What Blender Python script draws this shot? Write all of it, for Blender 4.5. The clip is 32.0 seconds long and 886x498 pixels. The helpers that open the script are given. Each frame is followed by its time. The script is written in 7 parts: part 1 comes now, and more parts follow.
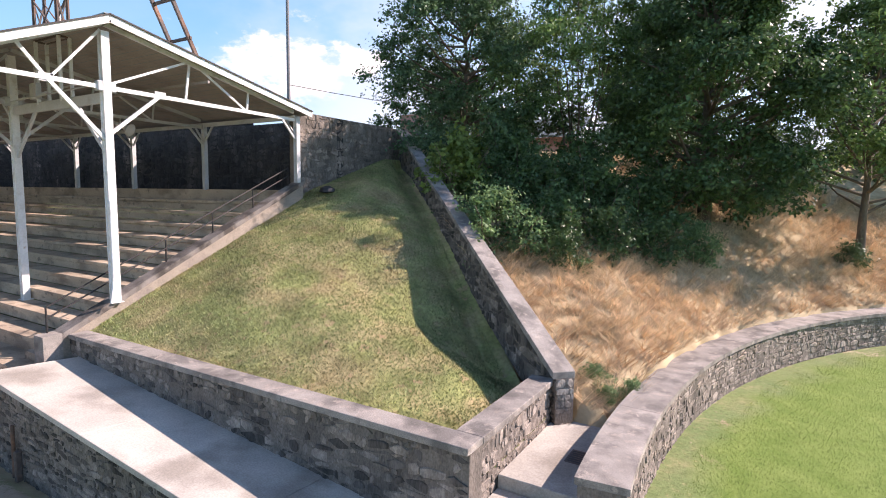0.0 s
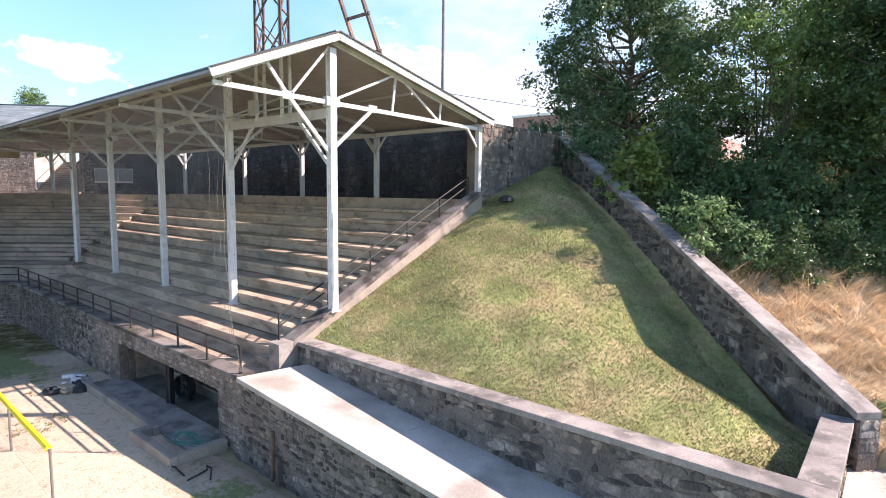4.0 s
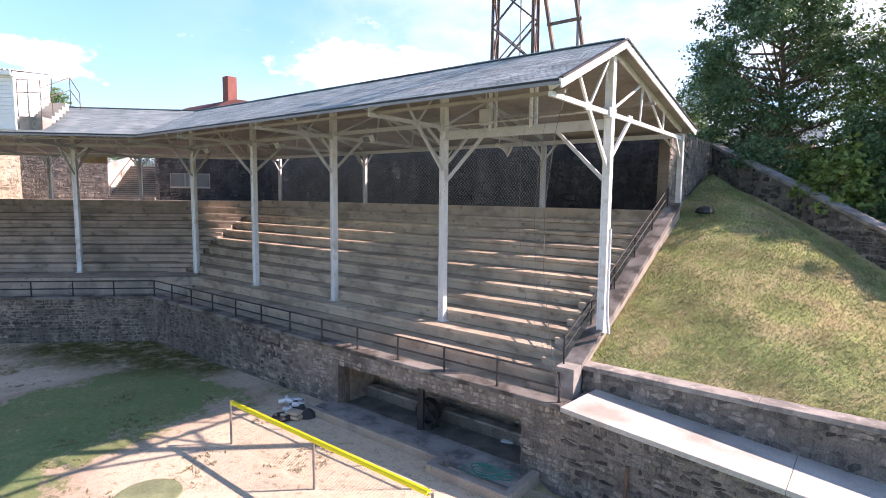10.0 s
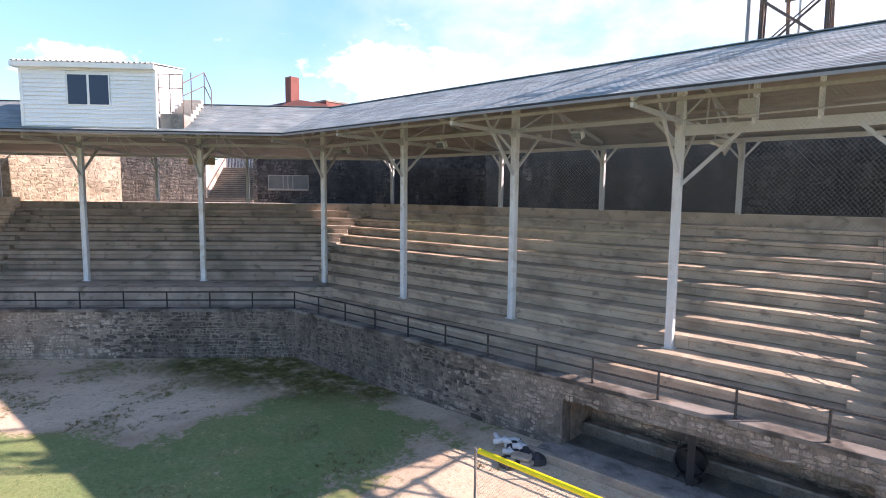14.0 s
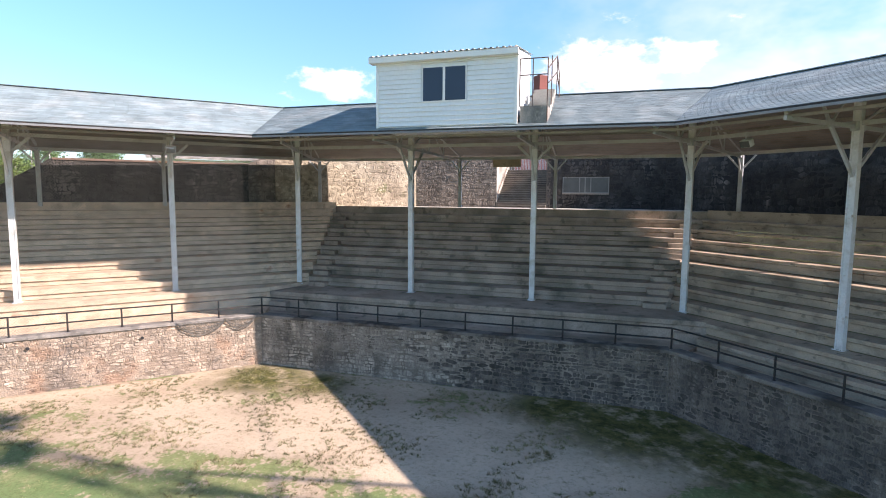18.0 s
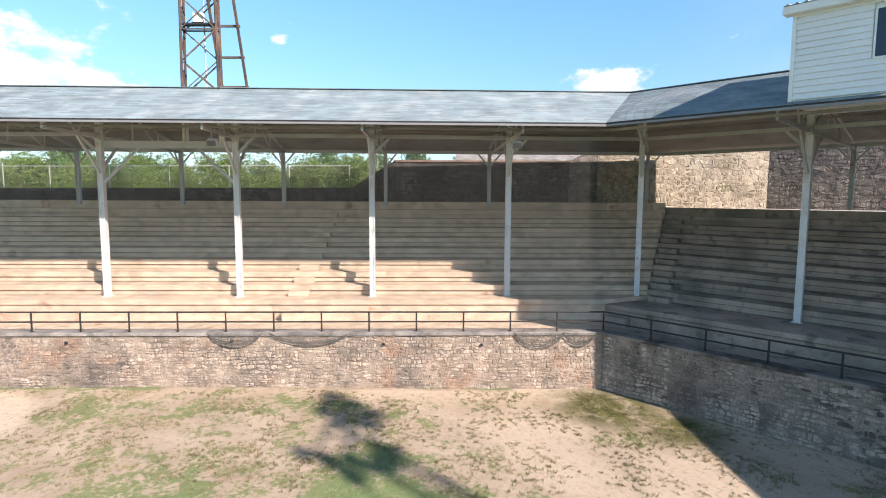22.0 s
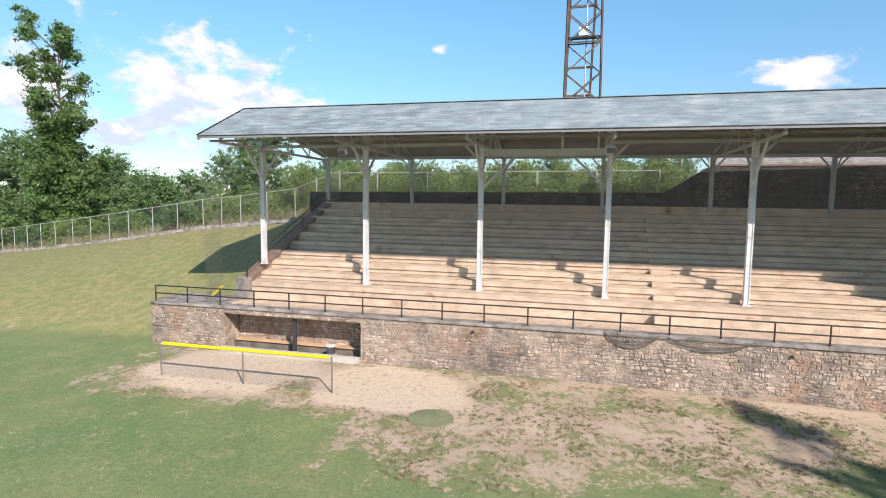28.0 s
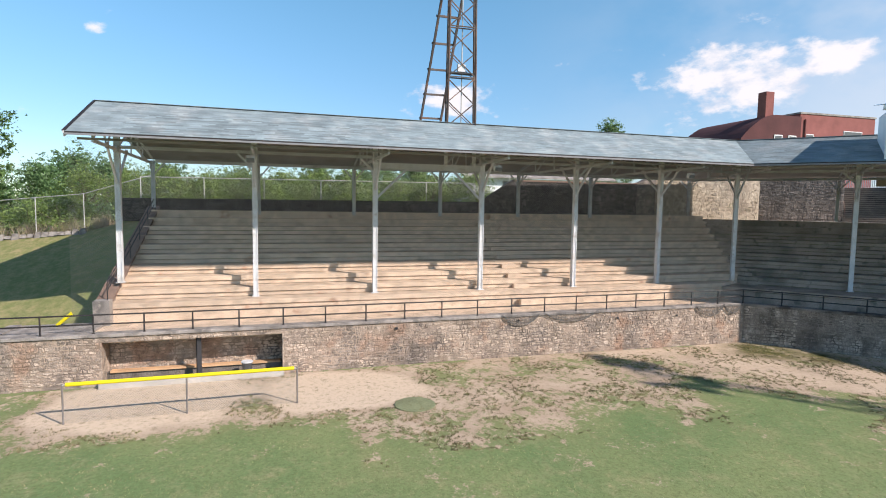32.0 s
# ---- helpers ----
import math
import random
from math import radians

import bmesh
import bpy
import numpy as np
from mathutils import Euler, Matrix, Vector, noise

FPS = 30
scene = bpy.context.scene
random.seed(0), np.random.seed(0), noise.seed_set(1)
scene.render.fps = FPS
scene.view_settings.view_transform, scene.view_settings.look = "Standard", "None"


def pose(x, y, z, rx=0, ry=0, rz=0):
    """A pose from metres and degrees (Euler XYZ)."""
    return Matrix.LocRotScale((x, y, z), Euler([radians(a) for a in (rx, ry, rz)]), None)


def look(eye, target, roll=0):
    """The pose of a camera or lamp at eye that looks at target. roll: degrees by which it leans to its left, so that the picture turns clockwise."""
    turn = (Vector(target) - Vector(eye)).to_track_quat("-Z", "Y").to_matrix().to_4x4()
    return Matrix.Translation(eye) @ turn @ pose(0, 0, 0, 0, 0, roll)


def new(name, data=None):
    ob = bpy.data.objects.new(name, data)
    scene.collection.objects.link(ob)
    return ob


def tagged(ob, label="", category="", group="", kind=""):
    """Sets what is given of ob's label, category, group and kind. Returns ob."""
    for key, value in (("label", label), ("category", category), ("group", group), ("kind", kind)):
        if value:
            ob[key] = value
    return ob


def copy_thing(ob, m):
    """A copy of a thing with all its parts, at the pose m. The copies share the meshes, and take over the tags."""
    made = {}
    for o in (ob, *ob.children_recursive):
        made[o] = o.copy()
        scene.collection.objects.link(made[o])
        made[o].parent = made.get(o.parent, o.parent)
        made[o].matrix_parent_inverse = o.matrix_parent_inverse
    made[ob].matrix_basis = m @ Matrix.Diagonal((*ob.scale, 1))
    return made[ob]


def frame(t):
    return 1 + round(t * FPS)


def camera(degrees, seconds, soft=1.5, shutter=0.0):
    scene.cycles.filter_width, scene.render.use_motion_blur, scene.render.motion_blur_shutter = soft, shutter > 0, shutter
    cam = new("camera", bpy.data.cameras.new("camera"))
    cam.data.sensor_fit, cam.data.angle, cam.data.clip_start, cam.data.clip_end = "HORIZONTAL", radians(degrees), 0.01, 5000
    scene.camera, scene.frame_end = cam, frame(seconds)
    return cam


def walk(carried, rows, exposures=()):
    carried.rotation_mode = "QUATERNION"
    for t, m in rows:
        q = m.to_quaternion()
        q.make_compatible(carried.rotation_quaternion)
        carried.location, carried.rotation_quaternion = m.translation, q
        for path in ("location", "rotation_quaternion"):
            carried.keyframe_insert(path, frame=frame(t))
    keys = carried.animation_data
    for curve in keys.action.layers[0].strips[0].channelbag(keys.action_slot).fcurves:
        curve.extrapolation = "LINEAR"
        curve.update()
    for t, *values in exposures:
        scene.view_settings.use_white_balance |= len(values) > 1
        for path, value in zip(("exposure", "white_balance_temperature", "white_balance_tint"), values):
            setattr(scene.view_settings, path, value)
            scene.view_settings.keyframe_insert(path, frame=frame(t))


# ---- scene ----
cam = camera(78.1, 32.0, 1.0)
METRES, EYE, TILT, LEAN, TURN = 60.0, 7.6, 1.03, 0.148, 31.2
ROWS = [
    (0.0, 0.0, 0.0, 0.0, 0.11, -6.88, -0.89),
    (0.5, -0.0065, 0.0044, -0.0002, 3.17, -6.92, -0.82),
    (1.0, -0.0141, 0.0074, -0.0003, 3.9, -6.9, -0.75),
    (1.5, -0.0218, 0.0093, 0.0006, 8.68, -6.93, -0.6),
    (2.0, -0.0305, 0.0102, 0.0013, 10.1, -6.9, -0.55),
    (2.5, -0.0407, 0.01, 0.002, 10.68, -6.89, -0.53),
    (4.5, -0.0884, 0.0032, 0.0056, 8.21, -6.77, -0.65),
    (5.0, -0.101, 0.0011, 0.0077, 7.88, -6.77, -0.64),
    (5.5, -0.1141, -0.0014, 0.013, 7.6, -6.83, -0.66),
    (6.0, -0.1265, -0.0043, 0.0153, 7.54, -6.74, -0.67),
    (6.5, -0.1394, -0.007, 0.0156, 7.4, -6.74, -0.68),
    (7.0, -0.1529, -0.0089, 0.0153, 7.3, -6.73, -0.66),
    (7.5, -0.167, -0.0093, 0.0143, 7.2, -6.71, -0.66),
    (8.0, -0.1814, -0.009, 0.0124, 7.16, -6.69, -0.65),
    (8.5, -0.1963, -0.0082, 0.0105, 7.12, -6.71, -0.65),
    (9.0, -0.211, -0.0067, 0.0093, 7.06, -6.72, -0.62),
    (9.5, -0.2262, -0.0043, 0.0101, 6.97, -6.79, -0.61),
    (10.0, -0.2413, -0.0013, 0.0107, 6.96, -6.76, -0.63),
    (10.5, -0.2561, 0.0016, 0.0113, 6.94, -6.76, -0.62),
    (11.0, -0.2708, 0.0044, 0.0112, 6.9, -6.76, -0.61),
    (11.5, -0.2853, 0.0081, 0.0111, 6.89, -6.76, -0.6),
    (12.0, -0.3004, 0.0122, 0.0107, 6.86, -6.73, -0.64),
    (12.5, -0.3156, 0.0168, 0.0108, 6.98, -6.72, -0.64),
    (13.0, -0.3313, 0.0222, 0.0105, 7.08, -6.72, -0.66),
    (13.5, -0.3474, 0.0277, 0.0106, 8.07, -6.72, -0.65),
    (14.0, -0.3638, 0.0332, 0.0111, 10.08, -6.71, -0.6),
    (14.5, -0.3805, 0.0393, 0.0117, 12.21, -6.73, -0.55),
    (15.0, -0.3986, 0.045, 0.0123, 15.01, -6.77, -0.51),
    (15.5, -0.4163, 0.051, 0.0126, 18.37, -6.72, -0.38),
    (17.5, -0.4953, 0.0781, 0.0129, 26.26, -6.66, -0.18),
    (18.0, -0.5136, 0.0856, 0.0124, 31.63, -6.69, -0.04),
    (18.5, -0.5304, 0.0917, 0.0106, 34.56, -6.61, 0.05),
    (19.0, -0.5462, 0.0969, 0.0084, 36.39, -6.55, 0.08),
    (19.5, -0.5601, 0.1009, 0.0077, 40.71, -6.55, 0.19),
    (20.0, -0.5713, 0.103, 0.0075, 44.27, -6.5, 0.24),
    (20.5, -0.5812, 0.1027, 0.0078, 45.24, -6.5, 0.24),
    (21.0, -0.5906, 0.0995, 0.0077, 49.16, -6.43, 0.33),
    (21.5, -0.5986, 0.0964, 0.0083, 53.51, -6.42, 0.4),
    (22.0, -0.606, 0.0913, 0.0089, 59.13, -6.36, 0.51),
    (22.5, -0.6121, 0.0864, 0.0096, 63.94, -6.34, 0.59),
    (23.0, -0.6176, 0.0807, 0.01, 68.83, -6.26, 0.7),
    (23.5, -0.6228, 0.0753, 0.0102, 70.55, -6.19, 0.67),
    (24.0, -0.6281, 0.0674, 0.0101, 71.34, -6.13, 0.62),
    (24.5, -0.6336, 0.0568, 0.0101, 71.88, -6.08, 0.6),
    (25.0, -0.6394, 0.0433, 0.0109, 72.38, -6.01, 0.53),
    (25.5, -0.6448, 0.0274, 0.0118, 73.38, -5.98, 0.52),
    (27.5, -0.6617, -0.0527, 0.0117, 74.69, -5.86, 0.34),
    (28.0, -0.6653, -0.0753, 0.0111, 74.9, -5.84, 0.29),
    (28.5, -0.669, -0.0981, 0.0101, 75.05, -5.83, 0.25),
    (29.0, -0.6729, -0.1212, 0.0096, 75.18, -5.81, 0.21),
    (29.5, -0.6767, -0.1444, 0.0102, 75.35, -5.81, 0.19),
    (30.0, -0.6802, -0.167, 0.0112, 75.29, -5.79, 0.15),
    (30.5, -0.6848, -0.1895, 0.0128, 65.52, -5.74, -0.01),
    (31.0, -0.6949, -0.2136, 0.0139, 54.83, -5.6, -0.2),
    (31.5, -0.7044, -0.234, 0.0147, 49.85, -5.49, -0.25),
    (32.0, -0.7155, -0.2532, 0.0153, 43.45, -5.33, -0.26),
]
EXPOSURES = [(0, 0.93, 6900, 30), (1, 1.18, 6900, 30), (6, 1.3, 6850, 31), (13, 1.28, 7000, 35), (15, 1.28, 6900, 31), (17.5, 1.03, 6700, 25), (20, 0.97, 6680, 19), (22, 0.78, 6600, 19), (23, 0.6, 6500, 18), (27, 0.5, 6480, 18), (32, 0.4, 6480, 18)]
walk(cam, [(t, pose(0, 0, EYE, TILT, LEAN, TURN) @ pose(METRES * x, METRES * y, METRES * z, 90 + pitch, roll, yaw)) for t, x, y, z, yaw, pitch, roll in ROWS], EXPOSURES)

# ---- light ----
SUN = Vector((1.0, 0.964, 1.0)).normalized()
world = bpy.data.worlds.new("sky")
scene.world = world
world.use_nodes = True
wn = world.node_tree.nodes
wl = world.node_tree.links


def w_math(op, *args):
    t = wn.new("ShaderNodeMath")
    t.operation = op
    for sock, v in zip(t.inputs, args):
        if isinstance(v, (int, float)):
            sock.default_value = v
        else:
            wl.new(v, sock)
    return t.outputs[0]


def w_mix(fac, a, b, kind="MIX"):
    t = wn.new("ShaderNodeMix")
    t.data_type, t.blend_type = "RGBA", kind
    for sock, v in ((t.inputs[0], fac), (t.inputs[6], a), (t.inputs[7], b)):
        if isinstance(v, tuple):
            sock.default_value = (*v, 1)
        elif isinstance(v, (int, float)):
            sock.default_value = v
        else:
            wl.new(v, sock)
    return t.outputs[2]


def w_range(v, a, b):
    t = wn.new("ShaderNodeMapRange")
    t.interpolation_type = "SMOOTHSTEP"
    t.inputs[1].default_value, t.inputs[2].default_value = a, b
    wl.new(v, t.inputs[0])
    return t.outputs[0]


sky = wn.new("ShaderNodeTexSky")
sky.sky_type = "NISHITA"
sky.sun_disc = False
sky.sun_elevation = math.asin(SUN.z)
sky.sun_rotation = math.atan2(SUN.x, SUN.y)
sky.air_density, sky.dust_density, sky.ozone_density = 1.0, 0.1, 0.8
# scattered cumulus over a clear summer sky, whiter haze low down
at = wn.new("ShaderNodeTexCoord")
xyz = wn.new("ShaderNodeSeparateXYZ")
wl.new(at.outputs["Generated"], xyz.inputs[0])
azim = w_math("MULTIPLY", w_math("ARCTAN2", xyz.outputs[0], xyz.outputs[1]), 57.2958)
elev = w_math("MULTIPLY", w_math("ARCSINE", xyz.outputs[2]), 57.2958)


def w_noise(scale, detail, shift=0.0):
    mp = wn.new("ShaderNodeMapping")
    mp.inputs["Scale"].default_value = (1, 1, 1.9)
    mp.inputs["Location"].default_value = (shift, shift, -shift)
    wl.new(at.outputs["Generated"], mp.inputs[0])
    t = wn.new("ShaderNodeTexNoise")
    t.inputs["Scale"].default_value, t.inputs["Detail"].default_value, t.inputs["Roughness"].default_value = scale, detail, 0.58
    wl.new(mp.outputs[0], t.inputs["Vector"])
    return t.outputs["Fac"]


mask = None
for ca, ce, wa, we in ((-129.5, 9.4, 9.5, 5.4), (-122.0, 7.5, 7.5, 3.6), (-143.0, 8.6, 5.5, 3.2), (-136.5, 5.5, 9.0, 2.0), (-73.0, 10.8, 4.6, 1.9), (-47.0, 12.0, 7.0, 3.6), (-40.0, 12.5, 3.0, 1.8), (-106.5, 14.6, 1.2, 0.7), (-124.0, 19.3, 1.5, 0.7), (-166.0, 12.0, 10.0, 4.0), (150.0, 11.0, 14.0, 4.0), (100.0, 14.0, 12.0, 5.0)):
    d2 = w_math("ADD", w_math("POWER", w_math("DIVIDE", w_math("SUBTRACT", azim, ca), wa), 2.0), w_math("POWER", w_math("DIVIDE", w_math("SUBTRACT", elev, ce), we), 2.0))
    g = w_math("EXPONENT", w_math("MULTIPLY", d2, -1.0))
    mask = g if mask is None else w_math("MAXIMUM", mask, g)
lumps = w_math("MULTIPLY", w_math("SUBTRACT", w_noise(17.0, 8.0), 0.5), 2.1)
cloud = w_range(w_math("ADD", mask, lumps), 0.38, 0.86)
inner_shade = w_range(w_math("ADD", w_noise(15.0, 6.0, 0.03), w_math("MULTIPLY", w_math("SUBTRACT", elev, 8.0), 0.02)), 0.40, 0.58)
cloud_col = w_mix(inner_shade, (4.9, 5.6, 6.4), (7.4, 7.3, 7.2))
clear = w_mix(w_range(elev, 0.0, 24.0), (0.68, 0.86, 1.04), (0.82, 1.32, 1.34))
clear = w_mix(w_range(elev, 28.0, 60.0), clear, (1.0, 1.02, 1.05))
sky_col = w_mix(1.0, sky.outputs[0], clear, "MULTIPLY")
haze = w_math("MULTIPLY", w_range(w_math("MULTIPLY", w_math("ABSOLUTE", w_math("SUBTRACT", azim, 12.0)), -1.0), -84.0, -30.0), w_range(w_math("MULTIPLY", elev, -1.0), -42.0, -8.0))
thin = w_math("MULTIPLY", haze, w_range(w_noise(3.2, 5.0), 0.30, 0.62))
sky_col = w_mix(w_math("MULTIPLY", thin, 0.8), sky_col, (6.0, 6.3, 6.5))
wl.new(w_mix(w_math("MULTIPLY", cloud, 0.93), sky_col, cloud_col), wn["Background"].inputs["Color"])
wn["Background"].inputs["Strength"].default_value = 0.105
sun_data = bpy.data.lights.new("sun", "SUN")
sun_data.energy, sun_data.angle, sun_data.color = 4.8, radians(0.55), (1.0, 0.93, 0.82)
sun_lamp = new("sun", sun_data)
sun_lamp.matrix_world = look(SUN * 100, (0, 0, 0))

# ---- materials ----
def material(name, base, rough=0.8, metal=0.0, spread=0.25, scale=(1.5, 30.0), bump=0.3, bump_scale=40.0, dist=0.01,
             tint=None, tint_at=0.55, tint_scale=0.6, tint2=None, tint2_at=0.6, tint2_scale=2.0, island=0.0, rand=0.0, spec=0.4, stretch=(1, 1, 1), through_light=0.0):
    """A surface with a base colour, two scales of variation, stains of a second colour, and fine relief."""
    m = bpy.data.materials.new(name)
    m.use_nodes = True
    n, l = m.node_tree.nodes, m.node_tree.links
    b = n["Principled BSDF"]
    b.inputs["Roughness"].default_value, b.inputs["Metallic"].default_value = rough, metal
    b.inputs["Specular IOR Level"].default_value = spec
    geo = n.new("ShaderNodeNewGeometry")
    mp = n.new("ShaderNodeMapping")
    mp.inputs["Scale"].default_value = stretch
    l.new(geo.outputs["Position"], mp.inputs["Vector"])

    def noise_of(s, detail=4.0):
        t = n.new("ShaderNodeTexNoise")
        t.inputs["Scale"].default_value, t.inputs["Detail"].default_value = s, detail
        l.new(mp.outputs[0], t.inputs["Vector"])
        return t.outputs["Fac"]

    def mixed(kind, fac, a, c):
        x = n.new("ShaderNodeMix")
        x.data_type, x.blend_type = "RGBA", kind
        for sock, v in ((x.inputs[0], fac), (x.inputs[6], a), (x.inputs[7], c)):
            if hasattr(v, "links"):
                l.new(v, sock)
            elif isinstance(v, tuple):
                sock.default_value = (*v, 1)
            else:
                sock.default_value = v
        return x.outputs[2]

    def spread_of(sock, lo, hi, a=0.3, c=0.7):
        r = n.new("ShaderNodeMapRange")
        r.inputs[1].default_value, r.inputs[2].default_value, r.inputs[3].default_value, r.inputs[4].default_value = a, c, lo, hi
        l.new(sock, r.inputs[0])
        return r.outputs[0]

    col = base
    if tint:
        col = mixed("MIX", spread_of(noise_of(tint_scale, 6.0), 0, 1, tint_at - 0.06, tint_at + 0.1), col, tint)
    if tint2:
        col = mixed("MIX", spread_of(noise_of(tint2_scale, 8.0), 0, 0.85, tint2_at - 0.03, tint2_at + 0.07), col, tint2)
    for s, amount in ((scale[0], spread), (scale[1], spread * 0.8)):
        grey = n.new("ShaderNodeCombineColor")
        v = spread_of(noise_of(s), 1 - amount, 1 + amount)
        for i in range(3):
            l.new(v, grey.inputs[i])
        col = mixed("MULTIPLY", 1.0, col, grey.outputs[0])
    for amount, sock in ((island, geo.outputs["Random Per Island"]), (rand, None)):
        if amount:
            if sock is None:
                sock = n.new("ShaderNodeObjectInfo").outputs["Random"]
            grey = n.new("ShaderNodeCombineColor")
            v = spread_of(sock, 1 - amount, 1 + amount, 0, 1)
            for i in range(3):
                l.new(v, grey.inputs[i])
            col = mixed("MULTIPLY", 1.0, col, grey.outputs[0])
    if hasattr(col, "links"):
        l.new(col, b.inputs["Base Color"])
    else:
        b.inputs["Base Color"].default_value = (*col, 1)
    if bump:
        k = n.new("ShaderNodeBump")
        k.inputs["Strength"].default_value, k.inputs["Distance"].default_value = bump, dist
        l.new(noise_of(bump_scale, 6.0), k.inputs["Height"])
        l.new(k.outputs[0], b.inputs["Normal"])
    if through_light:
        tr = n.new("ShaderNodeBsdfTranslucent")
        ad = n.new("ShaderNodeMixShader")
        ad.inputs[0].default_value = through_light
        if hasattr(col, "links"):
            l.new(col, tr.inputs["Color"])
        else:
            tr.inputs["Color"].default_value = (*col, 1)
        l.new(b.outputs[0], ad.inputs[1])
        l.new(tr.outputs[0], ad.inputs[2])
        l.new(ad.outputs[0], n["Material Output"].inputs["Surface"])
    return m


M = {}
M["concrete"] = material("concrete", (0.34, 0.29, 0.24), 0.9, spread=0.22, scale=(0.9, 22), tint=(0.20, 0.17, 0.15), tint_at=0.56, tint_scale=0.9, bump=0.25, rand=0.1)
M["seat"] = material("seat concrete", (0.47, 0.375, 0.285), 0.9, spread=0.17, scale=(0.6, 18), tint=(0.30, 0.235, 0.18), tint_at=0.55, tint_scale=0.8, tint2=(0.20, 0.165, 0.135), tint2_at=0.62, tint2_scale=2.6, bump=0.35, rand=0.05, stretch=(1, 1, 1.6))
M["cap"] = material("coping concrete", (0.29, 0.262, 0.238), 0.92, spread=0.28, scale=(1.2, 40), tint=(0.165, 0.15, 0.138), tint_at=0.53, tint_scale=1.6, tint2=(0.36, 0.31, 0.27), tint2_at=0.6, tint2_scale=5.0, bump=0.6, bump_scale=60, rand=0.08)
M["cap_dark"] = material("soot-dark coping concrete", (0.195, 0.175, 0.16), 0.93, spread=0.3, scale=(1.2, 40), tint=(0.07, 0.06, 0.053), tint_at=0.52, tint_scale=1.4, tint2=(0.2, 0.155, 0.125), tint2_at=0.64, tint2_scale=3.0, bump=0.6, bump_scale=60, rand=0.12)
M["path"] = material("path concrete", (0.47, 0.435, 0.39), 0.9, spread=0.18, scale=(0.6, 25), tint=(0.29, 0.26, 0.225), tint_at=0.56, tint_scale=0.5, bump=0.2)
M["mortar"] = material("weathered mortar", (0.335, 0.262, 0.205), 0.95, spread=0.35, scale=(1.2, 25), tint=(0.17, 0.14, 0.12), tint_at=0.55, tint_scale=0.5, tint2=(0.33, 0.22, 0.155), tint2_at=0.6, tint2_scale=0.7, bump=0.9, bump_scale=18, dist=0.04)
M["stone"] = material("field stone", (0.46, 0.37, 0.295), 0.92, spread=0.36, scale=(3.5, 24), tint=(0.26, 0.215, 0.18), tint_at=0.54, tint_scale=0.45, tint2=(0.38, 0.25, 0.18), tint2_at=0.57, tint2_scale=0.7, bump=1.0, bump_scale=14, dist=0.05, island=0.18, rand=0.2)
# white steel paint toned down for members in the roof's shade
M["paint"] = material("white painted steel", (0.50, 0.515, 0.53), 0.55, spread=0.08, scale=(1.5, 14), tint=(0.42, 0.40, 0.375), tint_at=0.62, tint_scale=2.0, bump=0.1)
M["ceiling"] = material("painted boards", (0.31, 0.285, 0.26), 0.7, spread=0.12, scale=(0.7, 12), tint=(0.22, 0.195, 0.17), tint_at=0.58, tint_scale=0.8, bump=0.1)
M["shingle"] = material("grey asphalt shingle", (0.197, 0.245, 0.26), 0.95, spread=0.16, scale=(1.0, 40), tint=(0.255, 0.29, 0.297), tint_at=0.55, tint_scale=0.8, bump=0.3, bump_scale=80, island=0.17, rand=0.3)
M["black"] = material("black painted pipe", (0.024, 0.021, 0.021), 0.6, spread=0.2, bump=0.1, tint=(0.06, 0.04, 0.033), tint_at=0.62, tint_scale=3)
M["rust"] = material("rusted steel", (0.17, 0.105, 0.078), 0.8, spread=0.3, scale=(0.8, 12), tint=(0.10, 0.085, 0.08), tint_at=0.5, tint_scale=1.0, bump=0.3)
M["siding"] = material("pale vinyl siding", (0.78, 0.79, 0.80), 0.5, spread=0.04, scale=(0.6, 8), bump=0.05)
M["white"] = material("white trim", (0.8, 0.8, 0.79), 0.5, spread=0.05, bump=0.05)
M["galv"] = material("galvanised steel", (0.52, 0.51, 0.48), 0.5, 0.35, spread=0.12, bump=0.1)
M["wire"] = material("fence wire", (0.34, 0.34, 0.33), 0.5, 0.6, spread=0.1, bump=0)
# paler copy of the netting, brightened for the net hanging in sun
M["net_pale"] = material("pale wire netting, sunlit tone", (0.27, 0.262, 0.25), 0.5, 0.0, spread=0.1, bump=0)
M["net"] = material("dark netting", (0.13, 0.125, 0.115), 0.7, 0.0, spread=0.1, bump=0)
M["yellow"] = material("yellow plastic cap", (0.80, 0.66, 0.01), 0.45, spread=0.05, bump=0.05)
M["wood"] = material("weathered bench board", (0.55, 0.34, 0.19), 0.8, spread=0.2, bump=0.2)
M["brick"] = material("red brick", (0.24, 0.085, 0.075), 0.9, spread=0.15, scale=(0.5, 12), bump=0.3, island=0.15)
M["darksteel"] = material("dark steel", (0.03, 0.03, 0.033), 0.6, spread=0.2, bump=0.1)
M["bark"] = material("bark", (0.13, 0.10, 0.075), 0.95, spread=0.3, scale=(2, 20), bump=0.8, bump_scale=12, dist=0.04, stretch=(1, 1, 0.3))
M["leaf"] = material("broad leaves", (0.135, 0.225, 0.07), 0.5, spread=0.25, scale=(0.35, 3), bump=0, island=0.4, through_light=0.35, spec=0.5)
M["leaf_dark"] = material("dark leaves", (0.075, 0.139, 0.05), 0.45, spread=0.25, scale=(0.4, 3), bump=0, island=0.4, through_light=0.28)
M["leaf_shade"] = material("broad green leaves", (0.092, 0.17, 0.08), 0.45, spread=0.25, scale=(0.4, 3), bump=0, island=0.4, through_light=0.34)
M["leaf_light"] = material("light leaves", (0.19, 0.27, 0.07), 0.55, spread=0.2, scale=(0.4, 3), bump=0, island=0.3, through_light=0.35)
